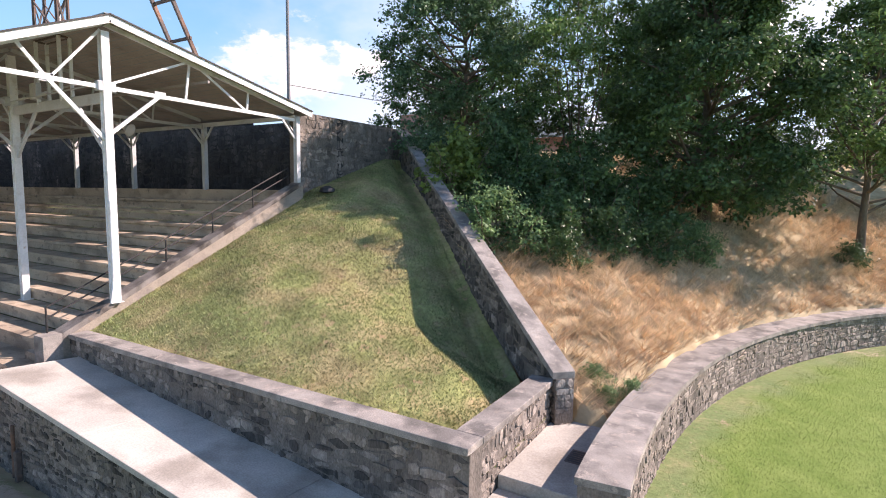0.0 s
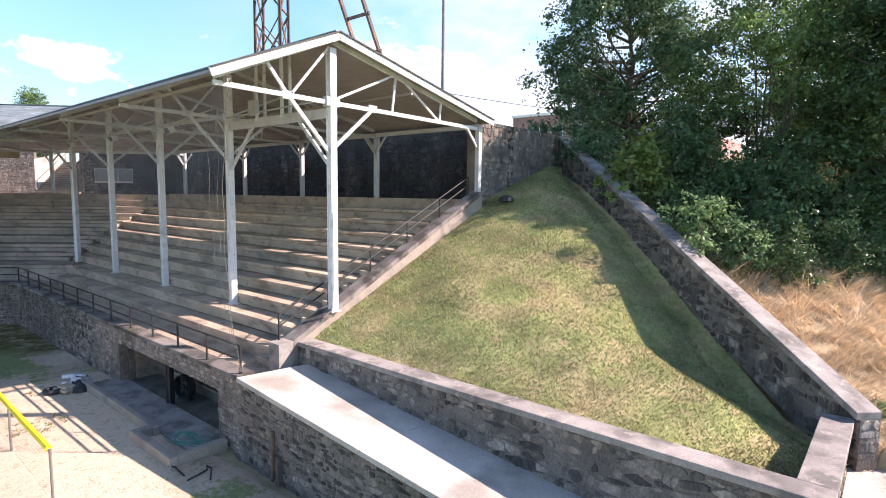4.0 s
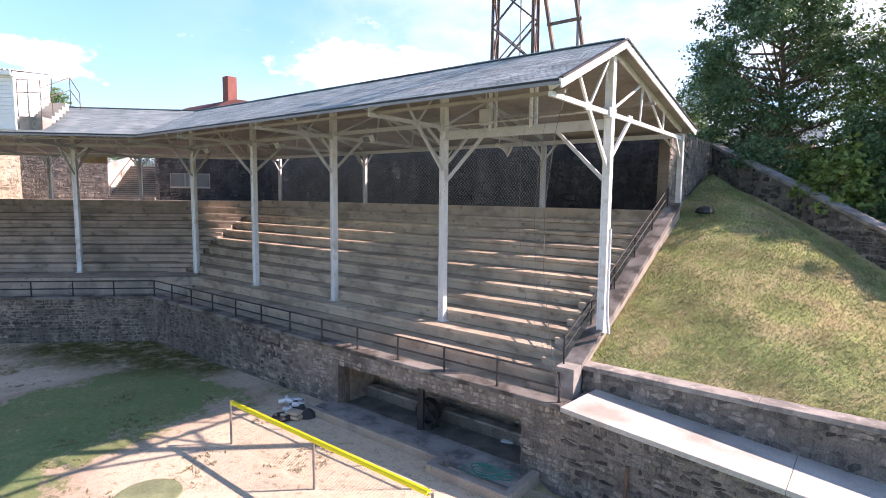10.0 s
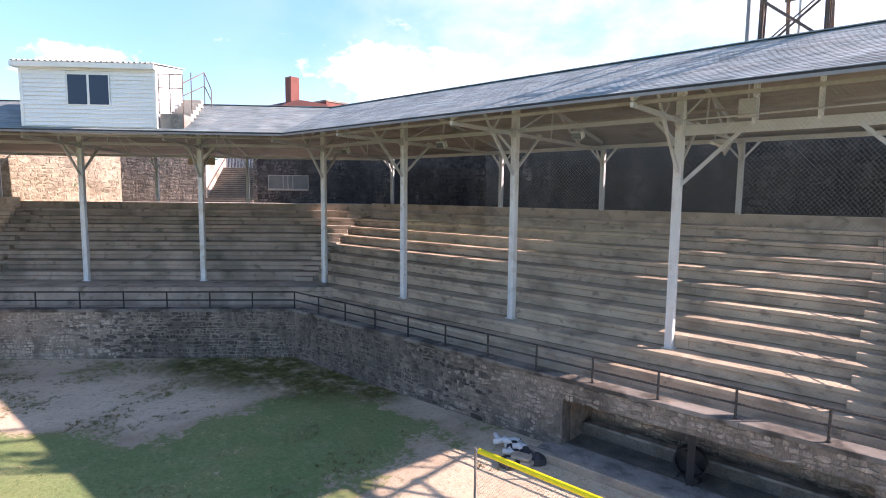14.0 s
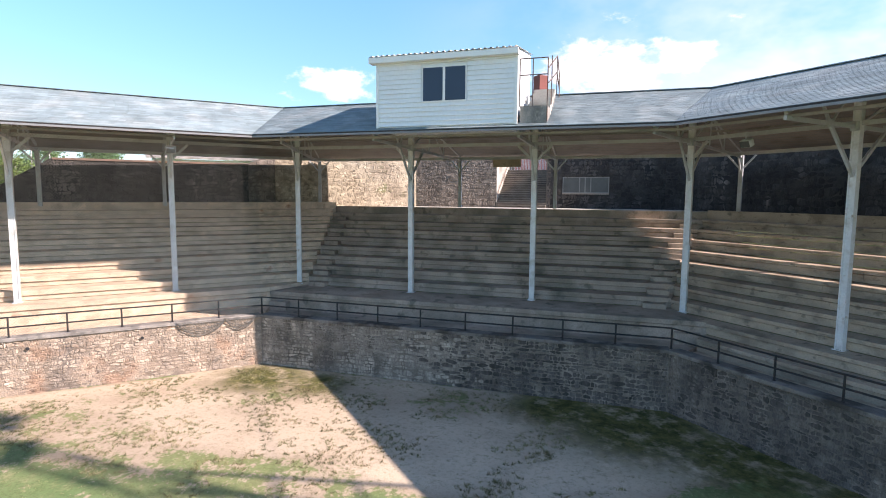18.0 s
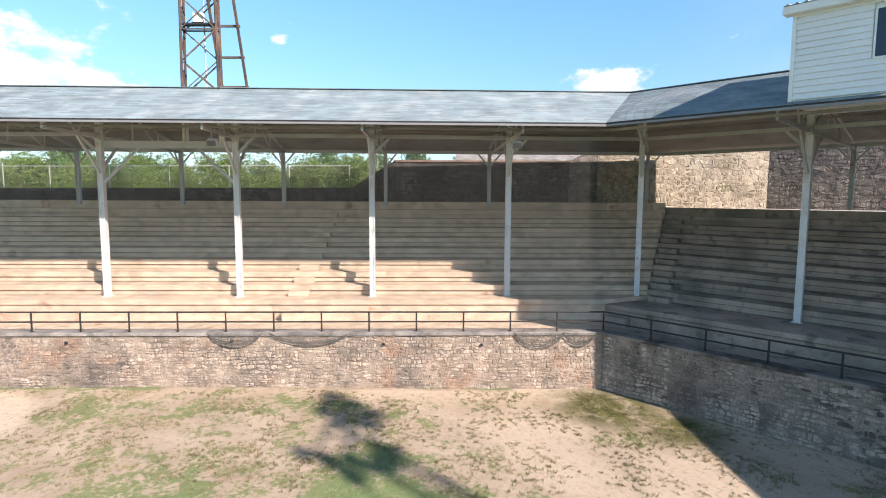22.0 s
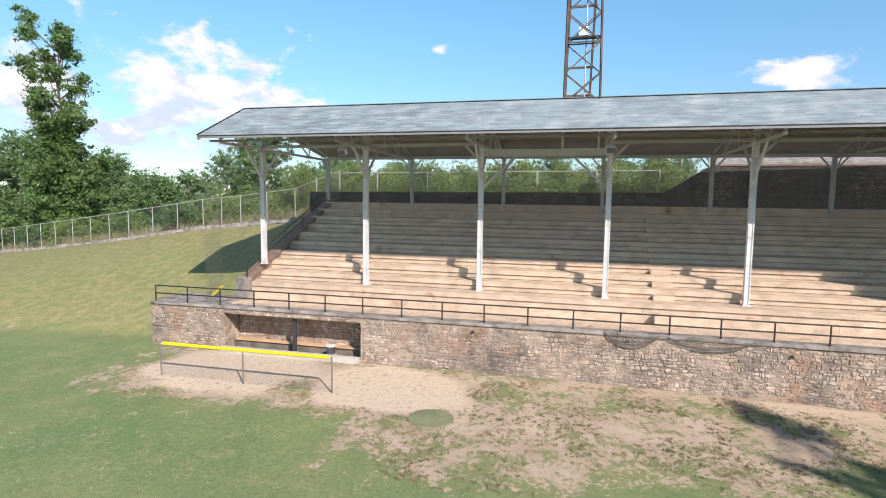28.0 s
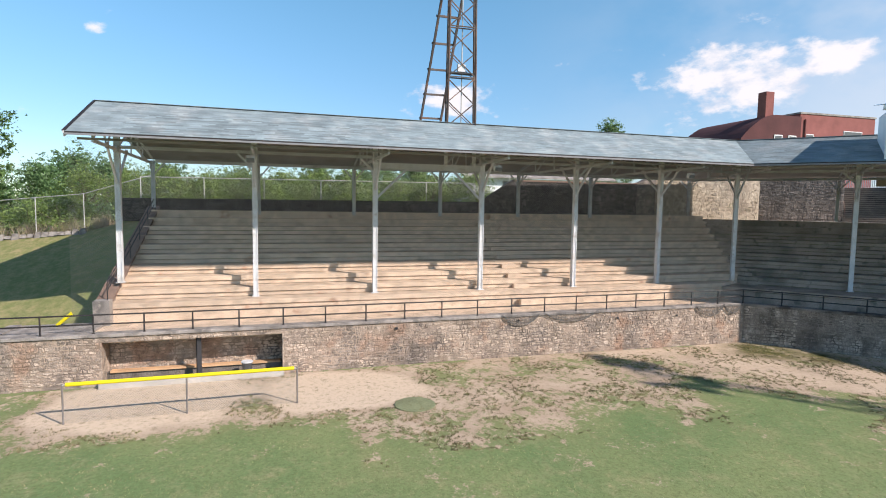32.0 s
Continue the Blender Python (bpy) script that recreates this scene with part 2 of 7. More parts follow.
M["drygrass"] = material("dry straw grass", (0.70, 0.53, 0.34), 0.8, spread=0.3, scale=(0.5, 5), bump=0, island=0.3, tint=(0.44, 0.30, 0.18), tint_at=0.55, tint_scale=0.5, through_light=0.2)
M["grassblade"] = material("mown grass", (0.265, 0.300, 0.125), 0.7, spread=0.3, scale=(0.4, 4), bump=0, island=0.3, tint=(0.42, 0.345, 0.19), tint_at=0.54, tint_scale=0.5, through_light=0.2)
M["glass"] = material("dark window glass", (0.035, 0.062, 0.105), 0.3, spread=0.0, bump=0, spec=0.25)
M["green_hose"] = material("green hose", (0.03, 0.25, 0.18), 0.5, spread=0.1, bump=0)
M["plastic"] = material("dull white plastic", (0.62, 0.63, 0.64), 0.5, spread=0.1, bump=0.05)
# near-black base: shade under the stand roof is put into the colour
M["stone_dark"] = material("near-black stone toned for roof shade", (0.07, 0.062, 0.057), 0.95, spread=0.4, scale=(1.2, 18), tint=(0.035, 0.032, 0.031), tint_at=0.47, tint_scale=0.35, tint2=(0.15, 0.13, 0.115), tint2_at=0.66, tint2_scale=0.8, bump=0.7, bump_scale=14, dist=0.03, island=0.3, rand=0.3, stretch=(1, 1, 0.45))
M["glass_dull"] = material("dusty window glass", (0.11, 0.115, 0.115), 0.4, spread=0.15, bump=0, spec=0.4)
M["bank"] = material("sun-dried turf", (0.275, 0.287, 0.115), 0.95, spread=0.3, scale=(0.8, 7), tint=(0.38, 0.315, 0.165), tint_at=0.5, tint_scale=0.7, tint2=(0.40, 0.28, 0.17), tint2_at=0.62, tint2_scale=2.4, bump=0.6, bump_scale=22, dist=0.04, spec=0.15)
M["rust2"] = material("dark rusted steel", (0.11, 0.085, 0.075), 0.75, spread=0.3, scale=(0.8, 12), tint=(0.22, 0.12, 0.08), tint_at=0.55, tint_scale=1.2, bump=0.3)
M["brick_dark"] = material("dark red roofing", (0.095, 0.032, 0.032), 0.85, spread=0.15, scale=(0.3, 6), bump=0.2)
M["leaf_mid"] = material("mid green leaves", (0.145, 0.245, 0.095), 0.5, spread=0.25, scale=(0.35, 3), bump=0, island=0.4, through_light=0.35, spec=0.5)
M["lawnblade"] = material("lawn grass", (0.22, 0.31, 0.08), 0.7, spread=0.25, scale=(0.5, 4), bump=0, island=0.3, through_light=0.25)
M["tarp"] = material("faded green tarp", (0.20, 0.22, 0.12), 0.7, spread=0.15, scale=(1.5, 12), bump=0.2)
M["bucket"] = material("grey pail", (0.22, 0.22, 0.23), 0.5, spread=0.1, bump=0.05)

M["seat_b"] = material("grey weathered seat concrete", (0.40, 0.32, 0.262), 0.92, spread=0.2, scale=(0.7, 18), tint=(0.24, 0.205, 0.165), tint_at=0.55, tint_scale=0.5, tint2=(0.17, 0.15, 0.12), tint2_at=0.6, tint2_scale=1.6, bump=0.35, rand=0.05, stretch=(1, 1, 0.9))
M["seat_c"] = material("pale seat concrete", (0.64, 0.495, 0.37), 0.9, spread=0.2, scale=(1.6, 16), tint=(0.54, 0.415, 0.305), tint_at=0.54, tint_scale=1.3, tint2=(0.36, 0.18, 0.11), tint2_at=0.67, tint2_scale=1.1, bump=0.3, rand=0.05, stretch=(1, 1, 1.4))
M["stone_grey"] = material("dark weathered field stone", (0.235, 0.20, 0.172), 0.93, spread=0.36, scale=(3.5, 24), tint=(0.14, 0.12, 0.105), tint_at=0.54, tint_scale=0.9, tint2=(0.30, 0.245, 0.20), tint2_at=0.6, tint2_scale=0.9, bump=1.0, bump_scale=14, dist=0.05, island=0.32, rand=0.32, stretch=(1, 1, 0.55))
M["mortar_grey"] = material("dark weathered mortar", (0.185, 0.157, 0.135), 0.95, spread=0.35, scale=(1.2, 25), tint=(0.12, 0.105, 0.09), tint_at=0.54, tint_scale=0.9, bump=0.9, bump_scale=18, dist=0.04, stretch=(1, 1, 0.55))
M["mortar_dark"] = material("near-black mortar toned for roof shade", (0.05, 0.045, 0.042), 0.95, spread=0.35, scale=(1.2, 25), tint=(0.03, 0.028, 0.027), tint_at=0.5, tint_scale=0.4, bump=0.7, bump_scale=18, dist=0.03)
# dark tone holds the shade on the risers
M["stair"] = material("worn stair concrete darkened for shade", (0.20, 0.165, 0.135), 0.92, spread=0.25, scale=(0.9, 18), tint=(0.10, 0.085, 0.075), tint_at=0.52, tint_scale=0.8, bump=0.3)
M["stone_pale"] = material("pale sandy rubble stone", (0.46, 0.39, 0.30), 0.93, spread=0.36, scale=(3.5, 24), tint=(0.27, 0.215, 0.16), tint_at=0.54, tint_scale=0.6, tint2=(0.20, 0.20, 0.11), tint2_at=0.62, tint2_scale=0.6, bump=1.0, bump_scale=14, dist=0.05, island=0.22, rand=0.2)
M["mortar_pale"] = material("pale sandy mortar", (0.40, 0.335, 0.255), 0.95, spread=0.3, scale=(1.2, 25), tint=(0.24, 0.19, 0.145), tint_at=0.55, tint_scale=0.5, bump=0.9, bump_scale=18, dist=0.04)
M["frame"] = material("weathered grey window frame", (0.27, 0.27, 0.26), 0.7, spread=0.15, bump=0.1)
M["stone_black"] = material("near-black streaked field stone", (0.10, 0.087, 0.077), 0.94, spread=0.36, scale=(3.5, 24), tint=(0.07, 0.062, 0.056), tint_at=0.52, tint_scale=0.7, tint2=(0.21, 0.178, 0.15), tint2_at=0.63, tint2_scale=1.0, bump=1.0, bump_scale=14, dist=0.05, island=0.34, rand=0.34, stretch=(1, 1, 0.3))
M["mortar_black"] = material("near-black mortar", (0.11, 0.095, 0.083), 0.95, spread=0.35, scale=(1.2, 25), tint=(0.055, 0.048, 0.043), tint_at=0.52, tint_scale=0.7, bump=0.9, bump_scale=18, dist=0.04)
M["weed"] = material("dry weeds", (0.40, 0.32, 0.22), 0.85, spread=0.3, scale=(0.5, 4), bump=0, island=0.3, tint=(0.22, 0.24, 0.10), tint_at=0.5, tint_scale=0.5, through_light=0.2)
M["tuft"] = material("olive grass tufts", (0.23, 0.215, 0.105), 0.8, spread=0.3, scale=(0.4, 4), bump=0, island=0.3, tint=(0.30, 0.25, 0.14), tint_at=0.52, tint_scale=0.6, through_light=0.2)
# brighter copy of the white steel paint, for posts standing in sun
M["paint_sunlit"] = material("white painted steel, sunlit tone", (0.70, 0.71, 0.72), 0.55, spread=0.08, scale=(1.5, 14), tint=(0.55, 0.53, 0.50), tint_at=0.6, tint_scale=2.0, tint2=(0.33, 0.22, 0.15), tint2_at=0.68, tint2_scale=3.0, bump=0.1)
M["cap_red"] = material("red-brown weathered coping concrete", (0.25, 0.165, 0.125), 0.92, spread=0.28, scale=(1.2, 30), tint=(0.13, 0.09, 0.075), tint_at=0.55, tint_scale=1.2, bump=0.5, bump_scale=50)
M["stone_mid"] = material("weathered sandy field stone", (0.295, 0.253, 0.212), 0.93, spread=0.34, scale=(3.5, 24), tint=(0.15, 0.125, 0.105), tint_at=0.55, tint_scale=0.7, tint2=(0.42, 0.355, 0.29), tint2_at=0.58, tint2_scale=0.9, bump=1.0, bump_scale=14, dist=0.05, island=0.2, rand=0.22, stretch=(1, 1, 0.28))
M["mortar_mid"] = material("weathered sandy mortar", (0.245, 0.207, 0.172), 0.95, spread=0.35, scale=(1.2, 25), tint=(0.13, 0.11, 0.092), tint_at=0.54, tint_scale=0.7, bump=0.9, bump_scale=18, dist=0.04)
M["leaf_far"] = material("hazy green leaves", (0.175, 0.275, 0.115), 0.55, spread=0.25, scale=(0.35, 3), bump=0, island=0.4, through_light=0.38, spec=0.4)
M["dull_steel"] = material("dull weathered fence post", (0.2, 0.18, 0.165), 0.6, 0.2, spread=0.2, bump=0.1)
M["brick_faded"] = material("faded pinkish brick", (0.36, 0.20, 0.175), 0.9, spread=0.16, scale=(0.5, 12), tint=(0.46, 0.33, 0.29), tint_at=0.58, tint_scale=0.3, bump=0.3)

# ---- building helpers ----
def finish(name, bm, mat, parent=None, label="", smooth=False):
    me = bpy.data.meshes.new(name)
    bm.normal_update()
    bm.to_mesh(me)
    bm.free()
    me.materials.append(mat)
    if smooth:
        me.polygons.foreach_set("use_smooth", [True] * len(me.polygons))
    ob = new(name, me)
    if parent:
        ob.parent = parent
    return tagged(ob, label)


def part(name, bm, mat, parent, label="", smooth=False):
    return finish(name, bm, mat, parent, label, smooth)


def raw(name, verts, faces, mat, parent=None, label=""):
    me = bpy.data.meshes.new(name)
    me.from_pydata([tuple(v) for v in verts], [], faces)
    me.materials.append(mat)
    me.update()
    ob = new(name, me)
    if parent:
        ob.parent = parent
    return tagged(ob, label)


def empty(name, x=0, y=0, z=0, rz=0, **tags):
    ob = new(name)
    ob.empty_display_size = 0.2
    ob.matrix_world = pose(x, y, z, 0, 0, rz)
    return tagged(ob, **tags)


def add_box(bm, lo, hi, m=None, bevel=0.0):
    r = bmesh.ops.create_cube(bm, size=1.0)
    vs = r["verts"]
    lo, hi = Vector(lo), Vector(hi)
    t = Matrix.Translation((lo + hi) / 2) @ Matrix.Diagonal((*(hi - lo), 1))
    bmesh.ops.transform(bm, matrix=(m @ t) if m else t, verts=vs)
    if bevel:
        es = {e for v in vs for e in v.link_edges}
        bmesh.ops.bevel(bm, geom=list(es), offset=bevel, segments=1, affect="EDGES", profile=0.5)
    return bm


def box(lo, hi, m=None, bevel=0.0):
    return add_box(bmesh.new(), lo, hi, m, bevel)


def add_beam(bm, a, b, w, h, up=(0, 0, 1), bevel=0.0):
    """A bar of w by h from a to b."""
    a, b = Vector(a), Vector(b)
    d = (b - a)
    x = d.normalized()
    u = Vector(up)
    if abs(x.dot(u)) > 0.99:
        u = Vector((0, 1, 0))
    y = u.cross(x).normalized()
    z = x.cross(y)
    m = Matrix((x, y, z)).transposed().to_4x4()
    m.translation = (a + b) / 2
    return add_box(bm, (-d.length / 2, -w / 2, -h / 2), (d.length / 2, w / 2, h / 2), m, bevel)


def beam(a, b, w, h, up=(0, 0, 1), bevel=0.0):
    return add_beam(bmesh.new(), a, b, w, h, up, bevel)


def add_pipe(bm, a, b, r, n=8):
    a, b = Vector(a), Vector(b)
    d = b - a
    m = Matrix.Translation((a + b) / 2) @ d.to_track_quat("Z", "Y").to_matrix().to_4x4()
    bmesh.ops.create_cone(bm, cap_ends=True, segments=n, radius1=r, radius2=r, depth=d.length, matrix=m)
    return bm


def pipe(a, b, r, n=8):
    return add_pipe(bmesh.new(), a, b, r, n)


def lathe(profile, n=16, m=None):
    """A turned shape from (radius, height) pairs."""
    bm = bmesh.new()
    rings = []
    for r, z in profile:
        rings.append([bm.verts.new((r * math.cos(2 * math.pi * i / n), r * math.sin(2 * math.pi * i / n), z)) for i in range(n)])
    for p, q in zip(rings, rings[1:]):
        for i in range(n):
            bm.faces.new((p[i], p[(i + 1) % n], q[(i + 1) % n], q[i]))
    bm.faces.new(list(reversed(rings[0])))
    bm.faces.new(rings[-1])
    if m:
        bmesh.ops.transform(bm, matrix=m, verts=bm.verts)
    return bm


def prism(points, z0, z1):
    """A plan polygon (counter-clockwise) raised from z0 to z1; either may be a list, point by point."""
    bm = bmesh.new()
    k = len(points)
    z0 = z0 if isinstance(z0, (list, tuple)) else [z0] * k
    z1 = z1 if isinstance(z1, (list, tuple)) else [z1] * k
    lo = [bm.verts.new((p[0], p[1], z)) for p, z in zip(points, z0)]
    hi = [bm.verts.new((p[0], p[1], z)) for p, z in zip(points, z1)]
    bm.faces.new(list(reversed(lo)))
    bm.faces.new(hi)
    for i in range(k):
        j = (i + 1) % k
        bm.faces.new((lo[i], lo[j], hi[j], hi[i]))
    bmesh.ops.recalc_face_normals(bm, faces=bm.faces)
    return bm


# ---- the plan: three wings, each a line with its offsets back from the wall's face ----
LINE = {"A": (Vector((0, 1)), 6.1), "B": (Vector((-0.70711, 0.70711)), 35.2), "C": (Vector((-0.99946, -0.033)), 57.34)}
A_END, C_END = -19.5, -44.2


def meet(w1, o1, w2, o2):
    (n1, c1), (n2, c2) = LINE[w1], LINE[w2]
    det = n1.x * n2.y - n1.y * n2.x
    a, b = c1 + o1, c2 + o2
    return Vector(((a * n2.y - b * n1.y) / det, (n1.x * b - n2.x * a) / det))


def a_at(x, o):
    return Vector((x, LINE["A"][1] + o))


def c_at(y, o):
    n, c = LINE["C"]
    return Vector(((c + o - n.y * y) / n.x, y))


def b_at(s, o):
    """A point of wing B: s from 0 at the corner with A to 1 at the corner with C."""
    p, q = meet("A", 0, "B", 0), meet("B", 0, "C", 0)
    return p.lerp(q, s) + LINE["B"][0] * o


def wing_span(w, o3, a_end=A_END, c_end=C_END):
    """The two ends of a wing's line at the offsets o3 (of A, B, C)."""
    oa, ob, oc = o3
    if w == "A":
        return a_at(a_end, oa), meet("A", oa, "B", ob)
    if w == "B":
        return meet("A", oa, "B", ob), meet("B", ob, "C", oc)
    return meet("B", ob, "C", oc), c_at(c_end, oc)


# the sunken walkways behind the front walls
WALKWAY_Z = {"A": 1.97, "B": 2.1, "C": 2.3}
# the rows: offset of the first nosings and of the last, height of the first tread and rise
ROWS_OFF = {
    "A": [2.2 + 0.96 * i for i in range(6)] + [8.092 + 1.092 * i for i in range(5)],
    "B": [1.9, 2.8] + [5.38 + 1.14 * i for i in range(9)],
    "C": [2.1, 2.97] + [4.08 + 1.069 * i for i in range(9)],
}
TREAD = {"A": (2.53, 0.489), "B": (2.59, 0.497), "C": (2.79, 0.507)}
SPAN = {"A": (0, 10), "B": (1, 10), "C": (1, 10)}
WALK_Z = 7.5


def row(i):
    return tuple(ROWS_OFF[w][i] for w in "ABC")


def tread_z(w, i):
    return TREAD[w][0] + TREAD[w][1] * i + (0.04 * max(0, i - 5) if w == "A" else 0.0)


RIDGE, EAVE, BEAVE = (3.95, 4.0, 3.55), (-0.55, -0.5, -0.42), (13.0, 15.0, 13.1)
Z_EAVE, Z_RIDGE, Z_BEAVE = 11.28, 13.22, 11.3
POST_OFF, BPOST_OFF = (3.95, 4.73, 3.8), (12.42, 14.3, 12.4)

# ---- ground ----
def smooth(a, b, v):
    t = min(1.0, max(0.0, (v - a) / (b - a)))
    return t * t * (3 - 2 * t)


def offsets(x, y):
    return [LINE[w][0].x * x + LINE[w][0].y * y - LINE[w][1] for w in "ABC"]


def curve_wall(k):
    """The middle line of the curved wall, k from 0 at its free end to 1."""
    a = radians(186 - 92 * k)
    return Vector((27.2 + 29.7 * math.cos(a), 12.5 + 29.7 * math.sin(a)))


def hill_z(x, y):
    u = (y - x) * 0.70711
    z = 2.25 + 0.39 * (u - 12.66)
    d = math.hypot(x - 27.2, y - 12.5) - 29.7
    z = min(z, 2.3 + 0.55 * max(0.0, d))
    return min(z, 10.4) if z < 10.4 else 10.4


# the boundary fence on the bank: y, x, height of its foot
BANK = ((-44.6, -71.6, 7.6), (-49.5, -73.0, 6.15), (-56.0, -74.5, 5.5), (-60.5, -75.0, 5.1), (-69.0, -74.7, 3.84), (-79.6, -75.6, 2.5), (-94.3, -79.2, 1.0), (-106.0, -82.2, -0.5), (-125.0, -86.0, -1.5))


def fence_at(y):
    y = max(-125.0, min(-44.6, y))
    for (y0, x0, z0), (y1, x1, z1) in zip(BANK, BANK[1:]):
        if y >= y1:
            t = (y - y0) / (y1 - y0)
            return x0 + (x1 - x0) * t, z0 + (z1 - z0) * t
    return BANK[-1][1:]


def bank_z(x, y):
    """The grass bank from the field up to the fence, falling away behind it."""
    xf, zf = fence_at(y)
    foot = -57.2 - 0.12 * max(-60.0, y + 48)
    if x >= foot:
        return 0.06
    if x > xf:
        t = (foot - x) / (foot - xf)
        return 0.06 + (zf - 0.06) * (t * (1.12 - 0.12 * t) if zf > 1 else t)
    return zf - 0.1 * min(40.0, xf - x)


def ground_z(x, y):
    oa, ob, oc = offsets(x, y)
    o = max(oa, ob, oc)
    wave = 0.05 * noise.noise(Vector((x * 0.15, y * 0.15, 3.0)))
    if x > -19.4 and y > 5.9:
        d = math.hypot(x - 27.2, y - 12.5) - 29.7
        if d < 0.3 and x > -3.2:
            return 0.95 * smooth(4, 10, y) + wave
        if y < 8.9:
            return -0.2
        if x < -4.2 and (x + 4.7) * 14.4 + (y - 13.2) * 15.5 < 14.8:
            return 0.5
        if d > 0 and y < 13.4:
            return 0.6
        return hill_z(x, y) + wave * 2
    if o < 0.8:
        low = -0.25 * smooth(-14, 0, ob)
        bank = 0.0
        if y < -47.0:
            bank = (bank_z(x, y) - 0.06) * smooth(-47, -49, y)
        return 0.06 + low * 0.6 + bank + wave * smooth(0, -6, o) - 0.1 * smooth(-50, -62, y)
    if y < -44.6:
        return bank_z(x, y) + wave
    along = -(x + y) * 0.70711
    if 20.5 < ob < 29 and 34.0 < along < 40.5:
        return 7.0
    z = -0.5 + 0.5 * max(0.0, o - 4.0)
    if o > 12:
        z = min(z, 7.1) if o < 21.5 else 7.1 + 3.0 * smooth(21.5, 24, o)
    w = -56.5 - x
    if w > 15.1 and oc >= ob and y < 9:
        z = 8.2 + 0.3 * smooth(15.1, 17, w) + 1.9 * smooth(-22, -14, y) - 3.4 * smooth(18, 50, w)
    return z


def axis(lo, hi, fine, far):
    n = int((hi - lo) / fine)
    inner = [lo + (hi - lo) * i / n for i in range(n + 1)]
    out, d = [], fine
    v = lo
    left = []
    while v > -far:
        d *= 1.35
        v -= d
        left.append(v)
    v, d = hi, fine
    right = []
    while v < far:
        d *= 1.35
        v += d
        right.append(v)
    return left[::-1] + inner + right


XS, YS = axis(-92, 14, 0.5, 2500), axis(-100, 46, 0.5, 2500)
gv = [(x, y, ground_z(max(-140, min(60, x)), max(-160, min(90, y)))) for y in YS for x in XS]
gf = [(j * len(XS) + i, j * len(XS) + i + 1, (j + 1) * len(XS) + i + 1, (j + 1) * len(XS) + i) for j in range(len(YS) - 1) for i in range(len(XS) - 1)]


def bare_at(x, y):
    """How bare of grass the soil is: trodden earth below the stands and round the dugouts."""
    oa, ob, oc = offsets(x, y)
    o = max(oa, ob, oc)
    n1 = noise.noise(Vector((x * 0.16, y * 0.16, 0))) + 0.5 * noise.noise(Vector((x * 0.5, y * 0.5, 5)))
    b = 0.62 * (1.0 - smooth(5.0, 17.0, -oc + 3.5 * n1))
    b = max(b, 0.84 * (1.0 - smooth(7.6, 10.2, -ob + 1.7 * n1)) * (1.0 - smooth(-39.8, -37.2, x + 1.2 * n1)))
    b = max(b, 0.66 * (1.0 - smooth(0.9, 3.0, -oa + 0.9 * n1)))
    b -= 0.16 * smooth(0.8, 1.6, -o + 0.5 * n1) * (1 - smooth(2.6, 4.2, -o + 0.8 * n1))
    b -= 0.22 * smooth(0.1, 0.5, noise.noise(Vector((x * 0.3, y * 0.3, 9.0)))) * smooth(-1, -4, oc)
    n2 = noise.noise(Vector((x * 0.42, y * 0.3, 3.0))) + 0.6 * noise.noise(Vector((x * 1.3, y * 0.9, 7.0)))
    b += 0.36 * smooth(-0.15, 0.45, n2) * smooth(-49, -44, x) * (1 - smooth(-30, -24, x)) * smooth(-20, -14, y)
    if y < -33:
        b *= 1 - smooth(-44, -49, y) * 0.9
        b *= 1 - smooth(-5.0, -8, oc) * 0.75
    for cx, cy, r in ((-53.4, -40.6, 5.6), (-53.0, -33.4, 4.6), (-25.0, 2.0, 8.5), (-20.0, 0.0, 7.0)):
        b = max(b, (1.9 if cx < -40 else 1.25) * (1 - smooth(0.3, 1.1, math.hypot((x - cx) * (1.35 if cx < -40 else 1), y - cy) / r + 0.34 * n1)))
    for cx, cy, r in ((-46.5, -16.0, 3.0), (-50.2, -16.4, 1.7), (-36.4, 1.6, 2.8)):
        b -= 0.40 * (1 - smooth(0.3, 1.0, math.hypot(x - cx, y - cy) / r + 0.75 * n1))
    if o > 0 or x > -19.4 and y > 5.9:
        b = 0.15 + 0.3 * n1
    return b


def straw_at(x, y):
    if x > -19.4 and y > 5.9:
        d = math.hypot(x - 27.2, y - 12.5) - 29.7
        return 1.0 if d > 0.3 else 0.0
    return 0.0


def lush_at(x, y):
    """The watered lawn inside the curved wall."""
    return (1 - smooth(27.6, 28.8, math.hypot(x - 27.2, y - 12.5) + 0.7 * noise.noise(Vector((x * 0.8, y * 0.8, 4.0))))) if y > 5.9 else 0.0


def moss_shade_at(x, y):
    """Mossy soil at the two inner wall corners, darkened to carry the corners' shade."""
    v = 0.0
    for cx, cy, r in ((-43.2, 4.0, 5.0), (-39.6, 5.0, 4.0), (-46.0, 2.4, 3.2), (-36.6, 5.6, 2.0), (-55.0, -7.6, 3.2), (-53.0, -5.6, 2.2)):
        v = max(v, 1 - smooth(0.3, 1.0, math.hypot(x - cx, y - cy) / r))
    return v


def burnt_at(x, y):
    """The sun-dried bank past the end of the third wing."""
    return smooth(-44.5, -47.5, y) * smooth(-55.5, -58.5, x + 0.12 * (y + 48)) * 0.8 + (0.55 if y < -44 and x < -70 else 0.0)


m = bpy.data.materials.new("earth and mown grass")
m.use_nodes = True
gn, gl = m.node_tree.nodes, m.node_tree.links


def g_noise(s, detail=5.0, rough=0.55):
    t = gn.new("ShaderNodeTexNoise")
    t.inputs["Scale"].default_value, t.inputs["Detail"].default_value, t.inputs["Roughness"].default_value = s, detail, rough
    gl.new(g_geo.outputs["Position"], t.inputs["Vector"])
    return t.outputs["Fac"]


